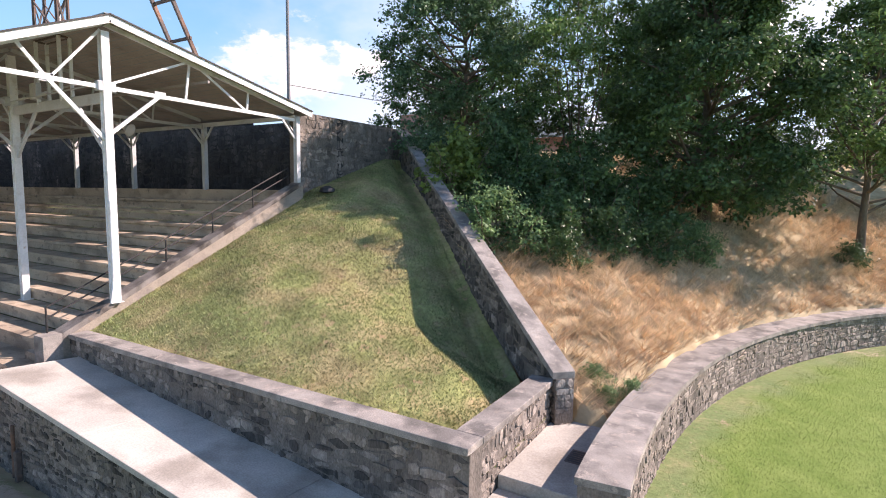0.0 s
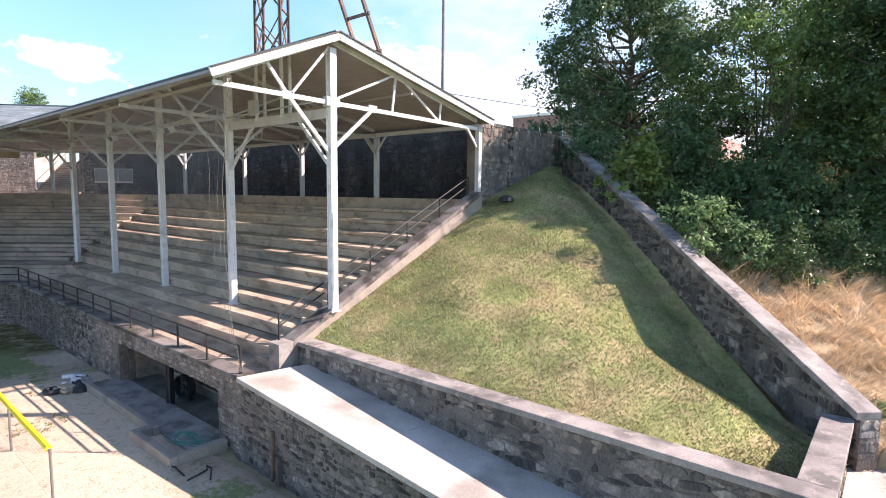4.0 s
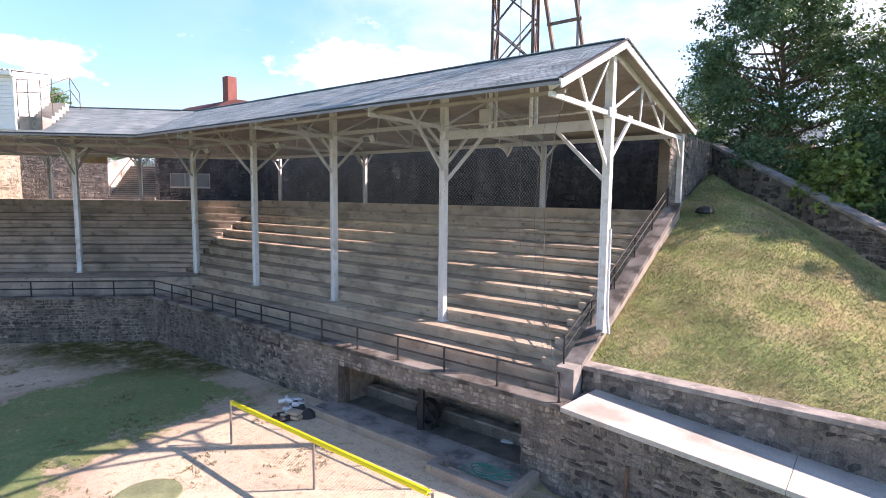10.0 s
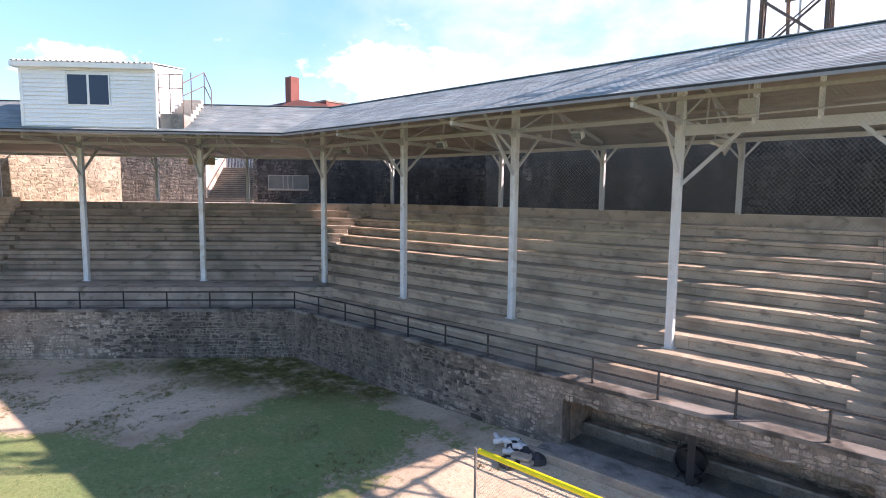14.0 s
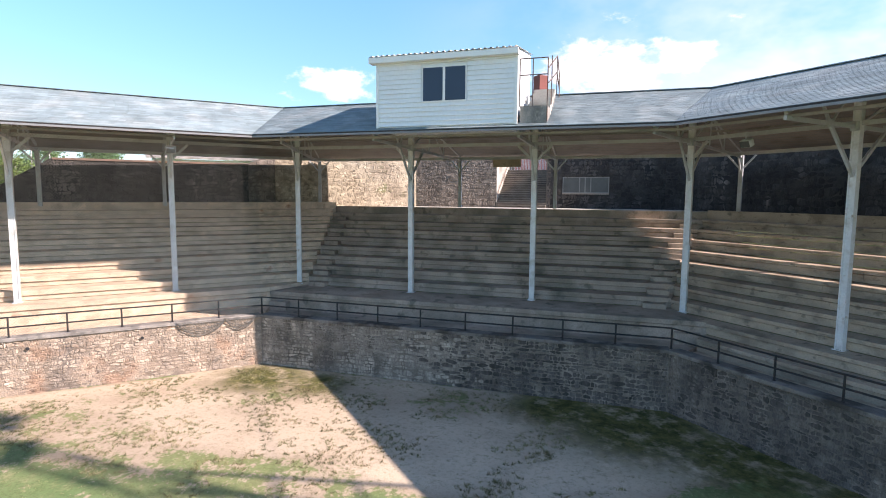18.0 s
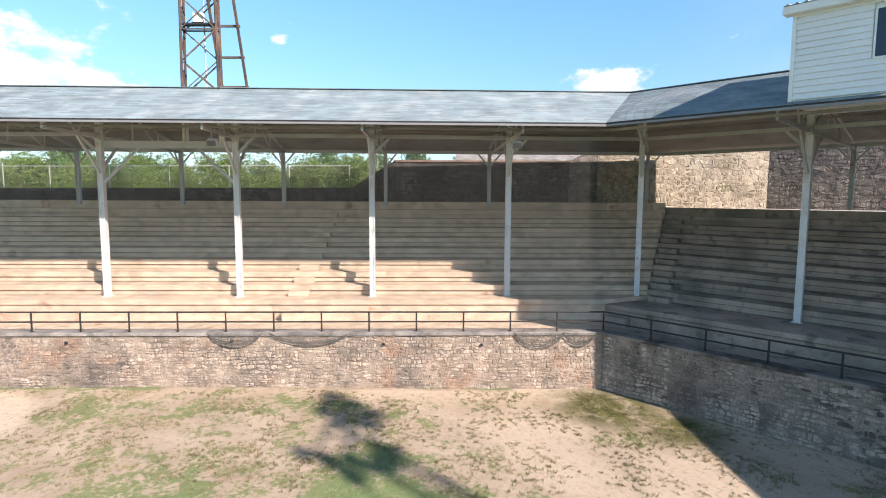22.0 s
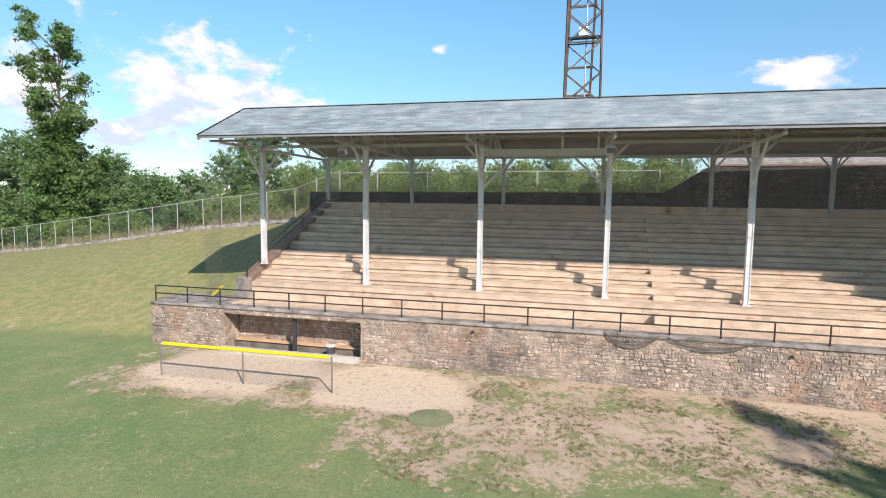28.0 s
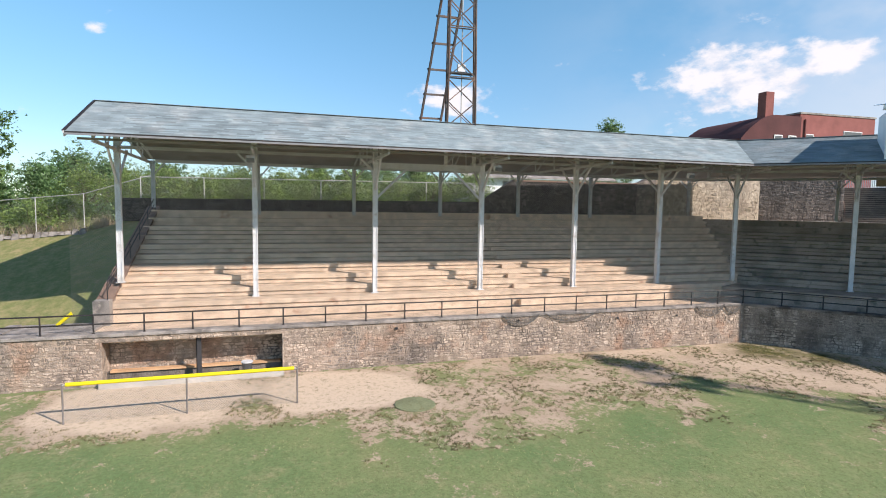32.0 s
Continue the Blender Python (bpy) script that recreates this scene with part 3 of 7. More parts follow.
def g_math(op, a, b):
    t = gn.new("ShaderNodeMath")
    t.operation = op
    for sock, v in zip(t.inputs, (a, b)):
        if isinstance(v, (int, float)):
            sock.default_value = v
        else:
            gl.new(v, sock)
    return t.outputs[0]


def g_range(v, a, b, c=0.0, d=1.0):
    t = gn.new("ShaderNodeMapRange")
    for i, q in ((1, a), (2, b), (3, c), (4, d)):
        t.inputs[i].default_value = q
    gl.new(v, t.inputs[0])
    return t.outputs[0]


def g_mix(fac, a, b, kind="MIX"):
    t = gn.new("ShaderNodeMix")
    t.data_type, t.blend_type = "RGBA", kind
    for sock, v in ((t.inputs[0], fac), (t.inputs[6], a), (t.inputs[7], b)):
        if isinstance(v, tuple):
            sock.default_value = (*v, 1)
        elif isinstance(v, (int, float)):
            sock.default_value = v
        else:
            gl.new(v, sock)
    return t.outputs[2]


def g_attr(name):
    t = gn.new("ShaderNodeAttribute")
    t.attribute_name = name
    return t.outputs["Fac"]


g_geo = gn.new("ShaderNodeNewGeometry")
g_b = gn["Principled BSDF"]
g_b.inputs["Roughness"].default_value, g_b.inputs["Specular IOR Level"].default_value = 0.95, 0.2
soil = g_mix(g_range(g_noise(0.5), 0.35, 0.65), (0.405, 0.305, 0.222), (0.51, 0.40, 0.30))
soil = g_mix(g_range(g_attr("bare"), 0.58, 1.0), soil, (0.62, 0.495, 0.37))
soil = g_mix(g_range(g_noise(6.0, 9.0, 0.7), 0.5, 0.7, 0.0, 0.6), soil, (0.33, 0.25, 0.17))
soil = g_mix(g_range(g_noise(3.2, 12.0, 0.85), 0.54, 0.62, 0.0, 0.8), soil, (0.185, 0.16, 0.08))
turf = g_mix(g_range(g_noise(0.25), 0.35, 0.65), (0.15, 0.225, 0.09), (0.225, 0.27, 0.115))
turf = g_mix(g_range(g_noise(0.9, 9.0, 0.72), 0.52, 0.7, 0.0, 0.7), turf, (0.34, 0.31, 0.17))
turf = g_mix(g_range(g_noise(9.0, 9.0, 0.8), 0.46, 0.60, 0.0, 0.7), turf, (0.12, 0.15, 0.058))
turf = g_mix(g_range(g_noise(4.0, 11.0, 0.8), 0.56, 0.66, 0.0, 0.7), turf, (0.40, 0.34, 0.19))
edge = g_math("ADD", g_attr("bare"), g_math("MULTIPLY", g_math("SUBTRACT", g_noise(0.7, 13.0, 0.8), 0.5), 2.6))
edge = g_math("ADD", edge, g_math("MULTIPLY", g_math("SUBTRACT", g_noise(7.0, 6.0, 0.75), 0.5), 1.0))
turf = g_mix(g_range(g_attr("bare"), 0.15, 0.6, 0.0, 0.55), turf, (0.24, 0.22, 0.105))
ground_col = g_mix(g_range(edge, 0.40, 0.54), turf, soil)
lush = g_mix(g_range(g_noise(1.1, 8.0, 0.7), 0.4, 0.65), (0.145, 0.22, 0.045), (0.215, 0.285, 0.075))
lush = g_mix(g_range(g_noise(7.0, 9.0, 0.8), 0.52, 0.66, 0.0, 0.6), lush, (0.12, 0.18, 0.04))
ground_col = g_mix(g_attr("lush"), ground_col, lush)
burnt = g_mix(g_range(g_noise(1.6, 9.0, 0.72), 0.42, 0.62), (0.20, 0.215, 0.078), (0.35, 0.29, 0.145))
burnt = g_mix(g_range(g_noise(5.0, 11.0, 0.85), 0.5, 0.6, 0.0, 0.6), burnt, (0.14, 0.145, 0.055))
ground_col = g_mix(g_attr("burnt"), ground_col, burnt)
# dark olive tones: moss green with corner shade mixed in
shaded_moss = g_mix(g_range(g_noise(2.4, 9.0, 0.75), 0.4, 0.62), (0.055, 0.06, 0.018), (0.16, 0.145, 0.05))
ground_col = g_mix(g_math("MULTIPLY", g_attr("moss_shade"), g_range(g_noise(1.1, 8.0, 0.7), 0.28, 0.5)), ground_col, shaded_moss)
straw = g_mix(g_range(g_noise(1.3, 7.0), 0.35, 0.65), (0.58, 0.47, 0.30), (0.36, 0.28, 0.17))
ground_col = g_mix(g_attr("straw"), ground_col, straw)
gl.new(ground_col, g_b.inputs["Base Color"])
g_bump = gn.new("ShaderNodeBump")
g_bump.inputs["Strength"].default_value, g_bump.inputs["Distance"].default_value = 0.7, 0.05
gl.new(g_noise(14.0, 8.0, 0.7), g_bump.inputs["Height"])
gl.new(g_bump.outputs[0], g_b.inputs["Normal"])
M["ground"] = m
ground = tagged(raw("ground", gv, gf, M["ground"]), "worn infield of bare earth and patchy mown grass", "ground", kind="structure")
for key, fn in (("bare", bare_at), ("straw", straw_at), ("lush", lush_at), ("burnt", burnt_at), ("moss_shade", moss_shade_at)):
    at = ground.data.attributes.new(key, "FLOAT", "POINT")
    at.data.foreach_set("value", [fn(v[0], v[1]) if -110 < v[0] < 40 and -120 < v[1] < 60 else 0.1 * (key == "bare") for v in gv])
ground.data.polygons.foreach_set("use_smooth", [True] * len(ground.data.polygons))

# ---- seating rows ----
SPLITS = {"A": 4, "B": 3, "C": 5}
# each wing has its own concrete tone, palest on C
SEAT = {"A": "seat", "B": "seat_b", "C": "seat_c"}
rng = random.Random(4)
for wing in "ABC":
    stand = empty("bleachers_" + wing.lower(), label="tiered concrete seating rows, stained and cracked, under the stand roof", category="bleachers", kind="structure")
    first, stop = SPAN[wing]
    slab = {"A": 0.15, "B": 0.22, "C": 0.25}[wing]
    for i in range(first, stop):
        back = row(i + 1)
        f0, f1 = wing_span(wing, tuple(o - 0.04 for o in row(i)))
        g0, g1 = wing_span(wing, tuple(o + 0.045 for o in row(i)))
        h0, h1 = wing_span(wing, tuple(o + 0.2 for o in row(i)))
        b0, b1 = wing_span(wing, back)
        ztop = tread_z(wing, i)
        zlow = tread_z(wing, i - 1) + 0.012 if i > first else WALKWAY_Z[wing] - 0.1
        cuts = [0.0] + sorted((k + rng.uniform(-0.22, 0.22)) / SPLITS[wing] for k in range(1, SPLITS[wing])) + [1.0]
        for a, b in zip(cuts, cuts[1:]):
            e = 0.004 / (f1 - f0).length
            a2, b2 = a + (e if a > 0 else 0), b - (e if b < 1 else 0)
            dz = rng.uniform(-0.006, 0.002)
            bm = prism([f0.lerp(f1, a2), b0.lerp(b1, a2), b0.lerp(b1, b2), f0.lerp(f1, b2)], ztop - slab, ztop + dz)
            low = prism([g0.lerp(g1, a2), h0.lerp(h1, a2), h0.lerp(h1, b2), g0.lerp(g1, b2)], zlow, ztop - slab - 0.035)
            tmp = bpy.data.meshes.new("tmp")
            low.to_mesh(tmp)
            low.free()
            bm.from_mesh(tmp)
            bpy.data.meshes.remove(tmp)
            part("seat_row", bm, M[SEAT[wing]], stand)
    f0, f1 = wing_span(wing, (0.42,) * 3)
    b0, b1 = wing_span(wing, tuple(o + 0.1 for o in row(first)))
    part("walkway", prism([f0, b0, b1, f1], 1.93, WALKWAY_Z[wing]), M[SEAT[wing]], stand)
    # half-height steps of the aisles
    for i in range(first, stop):
        r = ROWS_OFF[wing][i]
        zl = tread_z(wing, i - 1) if i > first else WALKWAY_Z[wing]
        zs = (zl + 0.005, (zl + tread_z(wing, i)) / 2)
        spots = []
        if wing == "A":
            spots = [(a_at(-20.9, r - 0.4), a_at(-19.9, r - 0.045))]
        elif wing == "C":
            spots = [(c_at(-20.9, r - 0.45), c_at(-21.9, r - 0.045))]
        for p, q in spots:
            x0, x1, y0, y1 = min(p.x, q.x), max(p.x, q.x), min(p.y, q.y), max(p.y, q.y)
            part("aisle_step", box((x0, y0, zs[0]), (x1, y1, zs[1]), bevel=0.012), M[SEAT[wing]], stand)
        if wing == "B":
            for s in (0, 1):
                p = wing_span("B", row(i))[s]
                d = (wing_span("B", row(i))[1 - s] - p).normalized()
                n = LINE["B"][0]
                q = [p + d * 0.25 - n * 0.46, p + d * 0.25 - n * 0.045, p + d * 1.3 - n * 0.045, p + d * 1.3 - n * 0.46]
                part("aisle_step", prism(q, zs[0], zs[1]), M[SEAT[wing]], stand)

# back wall of the last row and the walk behind it
for wing in "ABC":
    bw = empty("parapet_" + wing.lower(), label="low concrete parapet behind the last seating row", category="parapet", kind="structure")
    rear = row(10)
    f0, f1 = wing_span(wing, rear)
    b0, b1 = wing_span(wing, tuple(o + 0.2 for o in rear))
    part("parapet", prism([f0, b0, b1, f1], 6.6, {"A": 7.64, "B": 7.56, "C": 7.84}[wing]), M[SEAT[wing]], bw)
    f0, f1 = wing_span(wing, tuple(o + 0.2 for o in rear))
    b0, b1 = wing_span(wing, (16.6, 22.0, 14.1), -20.0)
    part("rear_walk", prism([f0, b0, b1, f1], 6.9, WALK_Z - 0.02), M["concrete" if wing != "B" else "path"], bw)

# ---- sloping end copings with pipe rails ----
def end_coping(name, foot, head, zf, zh, side, label, w=0.3, mat="cap"):
    """A sloping concrete coping over an end wall; side: the way out of the stand."""
    ob = empty(name, label=label, category="end wall", kind="structure")
    f, h = Vector((*foot, 0)), Vector((*head, 0))
    s = Vector((*side, 0))
    a, b = f - s * w, f + s * w
    c, d = h + s * w, h - s * w
    part("coping", prism([a, b, c, d], [zf - 0.2, zf - 0.2, zh - 0.2, zh - 0.2], [zf, zf, zh, zh]), M[mat], ob, "sloping concrete coping")
    a, b, c, d = f - s * 0.2, f + s * 0.2, h + s * 0.2, h - s * 0.2
    part("end_face", prism([a, b, c, d], [0, 0, 0, 0], [zf - 0.2, zf - 0.2, zh - 0.2, zh - 0.2]), M["concrete"], ob)
    way = (f - h).normalized()
    e = f + way * 0.55
    part("pier", prism([f - s * w, f + s * w, e + s * w, e - s * w], 1.3, [zf, zf, zf - 0.02, zf - 0.02]), M["cap"], ob)
    rail = empty(name + "_rail", label="black pipe handrail beside the end steps", category="handrail")
    n = 6
    up = Vector((0, 0, 1))
    pts = [e.lerp(h, 0.03 + 0.92 * k / (n - 1)) - s * 0.2 for k in range(n)]
    zs = [zf + (zh - zf) * max(0, (p - f).dot(-way)) / (h - f).length for p in pts]
    for p, z in zip(pts, zs):
        part("post", pipe((p.x, p.y, z - 0.02), (p.x, p.y, z + 0.82), 0.03), M["black"], rail)
    for hh in (0.82, 0.45):
        part("rail", pipe((pts[0].x, pts[0].y, zs[0] + hh), (pts[-1].x, pts[-1].y, zs[-1] + hh), 0.028), M["black"], rail)
    return ob


end_coping("end_wall_a", (-19.5, 8.3), (-19.5, 18.9), 2.98, 8.12, (1, 0), "concrete end wall of the stand with sloping coping", 0.3, "cap_dark")
end_coping("end_wall_c", (-58.9, -44.2), (-69.4, -44.2), 3.55, 8.1, (0, -1), "concrete end wall of the stand beside the grass bank", 0.36, "cap_red")

# ---- rails along the front walls ----
def front_rail(wing, p, q, spacing=2.05, top=0.84):
    rail = empty("front_railing", label="black iron pipe railing on the stone wall", category="railing", group="front railings")
    n = max(1, round((q - p).length / spacing))
    for k in range(n + 1):
        v = p.lerp(q, k / n)
        if k < n or wing == "C":
            bm = pipe((v.x, v.y, 2.44), (v.x, v.y, 2.45 + top + 0.02), 0.037)
            add_pipe(bm, (v.x, v.y, 2.45), (v.x, v.y, 2.475), 0.06)
            part("post", bm, M["black"], rail)
    for h in (top, top * 0.5):
        part("rail", pipe((p.x, p.y, 2.45 + h), (q.x, q.y, 2.45 + h), 0.035), M["black"], rail)
    return rail


o = 0.16
front_rail("A", a_at(-18.95, o), meet("A", o, "B", o))
front_rail("B", meet("A", o, "B", o), meet("B", o, "C", o))
front_rail("C", meet("B", o, "C", o), c_at(-47.9, o))

# ---- posts, trusses ----
FRONT = [("A", a_at(x, POST_OFF[0])) for x in (-19.3, -26.15, -32.9, -39.6)] + [("AB", Vector((-46.37, 10.11))), ("B", Vector((-51.75, 5.3))), ("B", Vector((-56.4, 0.53))), ("BC", Vector((-61.25, -4.5)))] + [("C", Vector(p)) for p in ((-60.95, -11.1), (-60.5, -17.75), (-60.25, -24.2), (-60.2, -30.67), (-60.08, -37.2), (-60.0, -43.75))]
AXES = {"A": Vector((0, 1)), "B": LINE["B"][0], "C": LINE["C"][0]}
AXES["AB"] = (AXES["A"] + AXES["B"]).normalized()
AXES["BC"] = (AXES["B"] + AXES["C"]).normalized()
DEPTH = {"A": 8.5, "B": 9.6, "C": 8.6, "AB": 9.9, "BC": 10.2}
REACH = {"A": 4.3, "B": 4.9, "C": 4.0, "AB": 5.0, "BC": 4.9}
ZCH = 10.98


def post_parts(thing, z0, z1, w, mat):
    """A built-up steel post: two flanges and a web."""
    part("flange", box((-w / 2, -w / 2, z0), (-w / 2 + 0.05, w / 2, z1)), mat, thing)
    part("flange", box((w / 2 - 0.05, -w / 2, z0), (w / 2, w / 2, z1)), mat, thing)
    part("web", box((-w / 2 + 0.05, -w * 0.36, z0), (w / 2 - 0.05, w * 0.36, z1)), mat, thing)


def foot_z(kind):
    return sum(tread_z(w, 1) for w in kind) / len(kind)


for k, (kind, p) in enumerate(FRONT):
    n = AXES[kind]
    rz = math.degrees(math.atan2(n.y, n.x)) - 90
    z0 = foot_z(kind)
    last = k in (0, len(FRONT) - 1)
    if last:
        z0 = 3.7 if k == 0 else 4.2
    thing = empty("roof_post", p.x, p.y, 0, rz, label="white painted steel roof post standing on the concrete rows", category="post", group="front roof posts")
    post_parts(thing, z0, 12.75, 0.26, M["paint_sunlit"])
    part("base_plate", box((-0.2, -0.2, z0), (0.2, 0.2, z0 + 0.03)), M["paint_sunlit"], thing)
    r, d = REACH[kind], DEPTH[kind]
    truss = empty("roof_truss", p.x, p.y, 0, rz, label="white painted steel roof truss over the seating rows", category="truss", group="roof trusses")
    sf, sr = (Z_RIDGE - Z_EAVE) / (r + 0.1), (Z_RIDGE - Z_BEAVE) / (d + 0.5)
    zf = lambda y: Z_RIDGE - 0.22 + (sf * y if y < 0 else -sr * y)
    bars = [("bottom_chord", (0, -r + 0.1, ZCH), (0, d - 0.15, ZCH - 0.1), 0.1, 0.14),
            ("rafter", (0, -r + 0.1, zf(-r + 0.1)), (0, -0.05, zf(0)), 0.1, 0.16), ("rafter", (0, 0.05, zf(0)), (0, d - 0.2, zf(d - 0.2)), 0.1, 0.16),
            ("knee_brace", (0, -0.1, 9.25), (0, -1.75, ZCH), 0.09, 0.12), ("knee_brace", (0, 0.1, 9.45), (0, 1.9, ZCH - 0.02), 0.09, 0.12),
            ("strut", (0, -1.75, ZCH), (0, -2.5, zf(-2.5)), 0.07, 0.1), ("strut", (0, -1.6, ZCH + 0.05), (0, -0.1, zf(-0.15) - 0.15), 0.06, 0.08),
            ("strut", (0, 0.15, ZCH + 0.1), (0, 3.0, zf(3.0)), 0.06, 0.08), ("strut", (0, 2.9, ZCH), (0, 3.1, zf(3.1)), 0.06, 0.08),
            ("strut", (0, 3.5, zf(3.5)), (0, 5.6, ZCH - 0.02), 0.06, 0.08), ("strut", (0, 5.7, ZCH), (0, 5.8, zf(5.8)), 0.06, 0.08),
            ("strut", (0, 0.15, 9.6), (0, 0.16, 12.6), 0.05, 0.05)]
    for nm, a, b, w, h in bars:
        # end trusses take the sunlit paint copy, inner ones the shaded copy
        part(nm, beam(a, b, w, h), M["paint_sunlit" if last else "paint"], truss)
    part("gusset", box((-0.12, -0.3, ZCH - 0.18), (0.12, 0.3, ZCH + 0.16), bevel=0.03), M["paint"], truss)
    if kind in "ABC":
        for y in (-1.75, 1.9):
            part("gusset", box((-0.03, y - 0.2, ZCH - 0.14), (0.03, y + 0.2, ZCH + 0.12)), M["paint"], truss)
    # rear post
    q = p + n * d
    zb = 8.0 if last else WALK_Z + 0.1
    rear = empty("rear_roof_post", q.x, q.y, 0, rz, label="white painted steel post behind the last seating row", category="post", group="rear roof posts")
    post_parts(rear, zb, 11.05, 0.22, M["paint"])
    for sx in ((-1,) if k == 0 else (1,) if last else (-1, 1)):
        part("knee_brace", beam((sx * 0.1, 0, 10.2), (sx * 0.75, 0, 10.95), 0.07, 0.09), M["paint"], rear)
    part("knee_brace", beam((0, -0.1, 10.0), (0, -0.9, ZCH - 0.12), 0.07, 0.09), M["paint"], rear)

# longitudinal knee braces and eave beams
for (k1, p), (k2, q) in zip(FRONT, FRONT[1:]):
    d = (q - p).normalized()
    tower_bay = (k1, k2) == ("A", "A") and p.x > -20 or (k1, k2) == ("C", "C") and abs(p.y + 24.2) < 0.3
    zt = 10.62 if tower_bay else ZCH + 0.1
    ob = empty("roof_beam", label="painted steel beam between roof posts", category="beam", group="roof beams")
    part("girder", beam((p.x + d.x * 0.13, p.y + d.y * 0.13, zt), (q.x - d.x * 0.13, q.y - d.y * 0.13, zt), 0.12, 0.34 if tower_bay else 0.16), M["paint"], ob)
    reach = 1.9 if tower_bay else 0.85
    for a, s in ((p, 1), (q, -1)):
        if not tower_bay and (s > 0) == (round(p.x + p.y) % 3 == 0):
            continue
        u = a + d * s * 0.13
        v = a + d * s * reach
        part("knee_brace", beam((u.x, u.y, zt - reach * 0.95), (v.x, v.y, zt - 0.1), 0.09, 0.12), M["paint"], ob)
for w in "ABC":
    for off, z in ((0.6, 11.05), (8.2, 11.75)):
        u, v = wing_span(w, tuple(r + off for r in EAVE) if off < 1 else tuple(r + off for r in EAVE), -19.0, -44.2)
        ob = empty("purlin", label="painted timber purlin under the roof", category="purlin", group="roof purlins")
        part("purlin", beam((u.x, u.y, z), (v.x, v.y, z), 0.08, 0.1), M["ceiling"], ob)
    u, v = wing_span(w, BPOST_OFF, -19.3, -43.8)
    ob = empty("rear_beam", label="painted steel beam over the rear posts", category="beam", group="rear roof beams")
    part("girder", beam((u.x, u.y, 11.0), (v.x, v.y, 11.0), 0.1, 0.2), M["paint"], ob)

# ---- roof ----
rng = random.Random(11)
for w in "ABC":
    roof = empty("roof_" + w.lower(), label="weathered grey asphalt-shingle roof of the grandstand", category="roof", kind="structure")
    e0, e1 = wing_span(w, EAVE, -18.85, -44.5)
    r0, r1 = wing_span(w, RIDGE, -18.85, -44.5)
    b0, b1 = wing_span(w, BEAVE, -18.85, -44.5)
    part("front_deck", prism([e0, r0, r1, e1], [Z_EAVE - .12, Z_RIDGE - .12, Z_RIDGE - .12, Z_EAVE - .12], [Z_EAVE - .02, Z_RIDGE - .02, Z_RIDGE - .02, Z_EAVE - .02]), M["shingle"], roof)
    part("rear_slope", prism([r0, b0, b1, r1], [Z_RIDGE - .12, Z_BEAVE - .12, Z_BEAVE - .12, Z_RIDGE - .12], [Z_RIDGE, Z_BEAVE, Z_BEAVE, Z_RIDGE]), M["shingle"], roof)
    # boarded underside
    verts, faces = [], []
    for (p0, p1, za), (q0, q1, zb), width in (((e0, e1, Z_EAVE), (r0, r1, Z_RIDGE), 0.2), ((r0, r1, Z_RIDGE), (b0, b1, Z_BEAVE), 0.2)):
        n = int((q0 - p0).length / width)
        for k in range(n):
            t0, t1 = (k + 0.03) / n, (k + 0.95) / n
            zz = [za + (zb - za) * t - 0.15 - 0.006 * (k % 2) for t in (t0, t1)]
            base = len(verts)
            for t, z in ((t0, zz[0]), (t1, zz[1])):
                for u, v in ((p0, q0), (p1, q1)):
                    c = u.lerp(v, t)
                    verts.append((c.x, c.y, z))
            faces.append((base, base + 1, base + 3, base + 2))
    raw("ceiling_boards", verts, faces, M["ceiling"], roof, "painted boarded underside of the roof")
    # shingles, course by course
    run = (r0 - e0).length
    slope = math.hypot(run, Z_RIDGE - Z_EAVE)
    n = int(slope / 0.16)
    verts, faces, single = [], [], []

    def on(s, t, lift):
        c = e0.lerp(e1, s).lerp(r0.lerp(r1, s), t)
        return (c.x, c.y, Z_EAVE + (Z_RIDGE - Z_EAVE) * t + lift)

    long = (e1 - e0).length
    mid = {"A": 0.12, "B": 2.0, "C": 0.8}[w]
    for k in range(n):
        s = 0.0
        t0, t1 = k / n, min(1.0, (k + 1.25) / n)
        while s < 1:
            wd = rng.uniform(0.35, 1.1) / long
            s1 = min(1.0, s + wd)
            l0 = 0.013 + rng.uniform(0, 0.007)
            quad = [on(s + 0.004 / long, t0, l0), on(s1 - 0.004 / long, t0, l0), on(s1 - 0.004 / long, t1, 0.006), on(s + 0.004 / long, t1, 0.006), on(s + 0.004 / long, t0, -0.01), on(s1 - 0.004 / long, t0, -0.01)]
            if abs(s - mid) < 0.14 and len(single) < 280 and k < 22:
                single.append(quad)
            else:
                b = len(verts)
                verts += quad
                faces += [(b, b + 1, b + 2, b + 3), (b + 4, b + 5, b + 1, b)]
            s = s1
    tagged(raw("shingles", verts, faces, M["shingle"], roof), kind="stuff")
    for quad in single:
        raw("shingle", quad, [(0, 1, 2, 3), (4, 5, 1, 0)], M["shingle"], roof)
    part("eave_board", beam((e0.x, e0.y, Z_EAVE - 0.035), (e1.x, e1.y, Z_EAVE - 0.035), 0.03, 0.06), M["black"], roof, "dark eave board")
    part("drip_edge", beam((e0.x, e0.y, Z_EAVE - 0.11), (e1.x, e1.y, Z_EAVE - 0.11), 0.04, 0.085), M["bucket"], roof, "grey metal drip edge")
    part("ridge_cap", beam((r0.x, r0.y, Z_RIDGE + 0.02), (r1.x, r1.y, Z_RIDGE + 0.02), 0.3, 0.03), M["shingle"], roof)
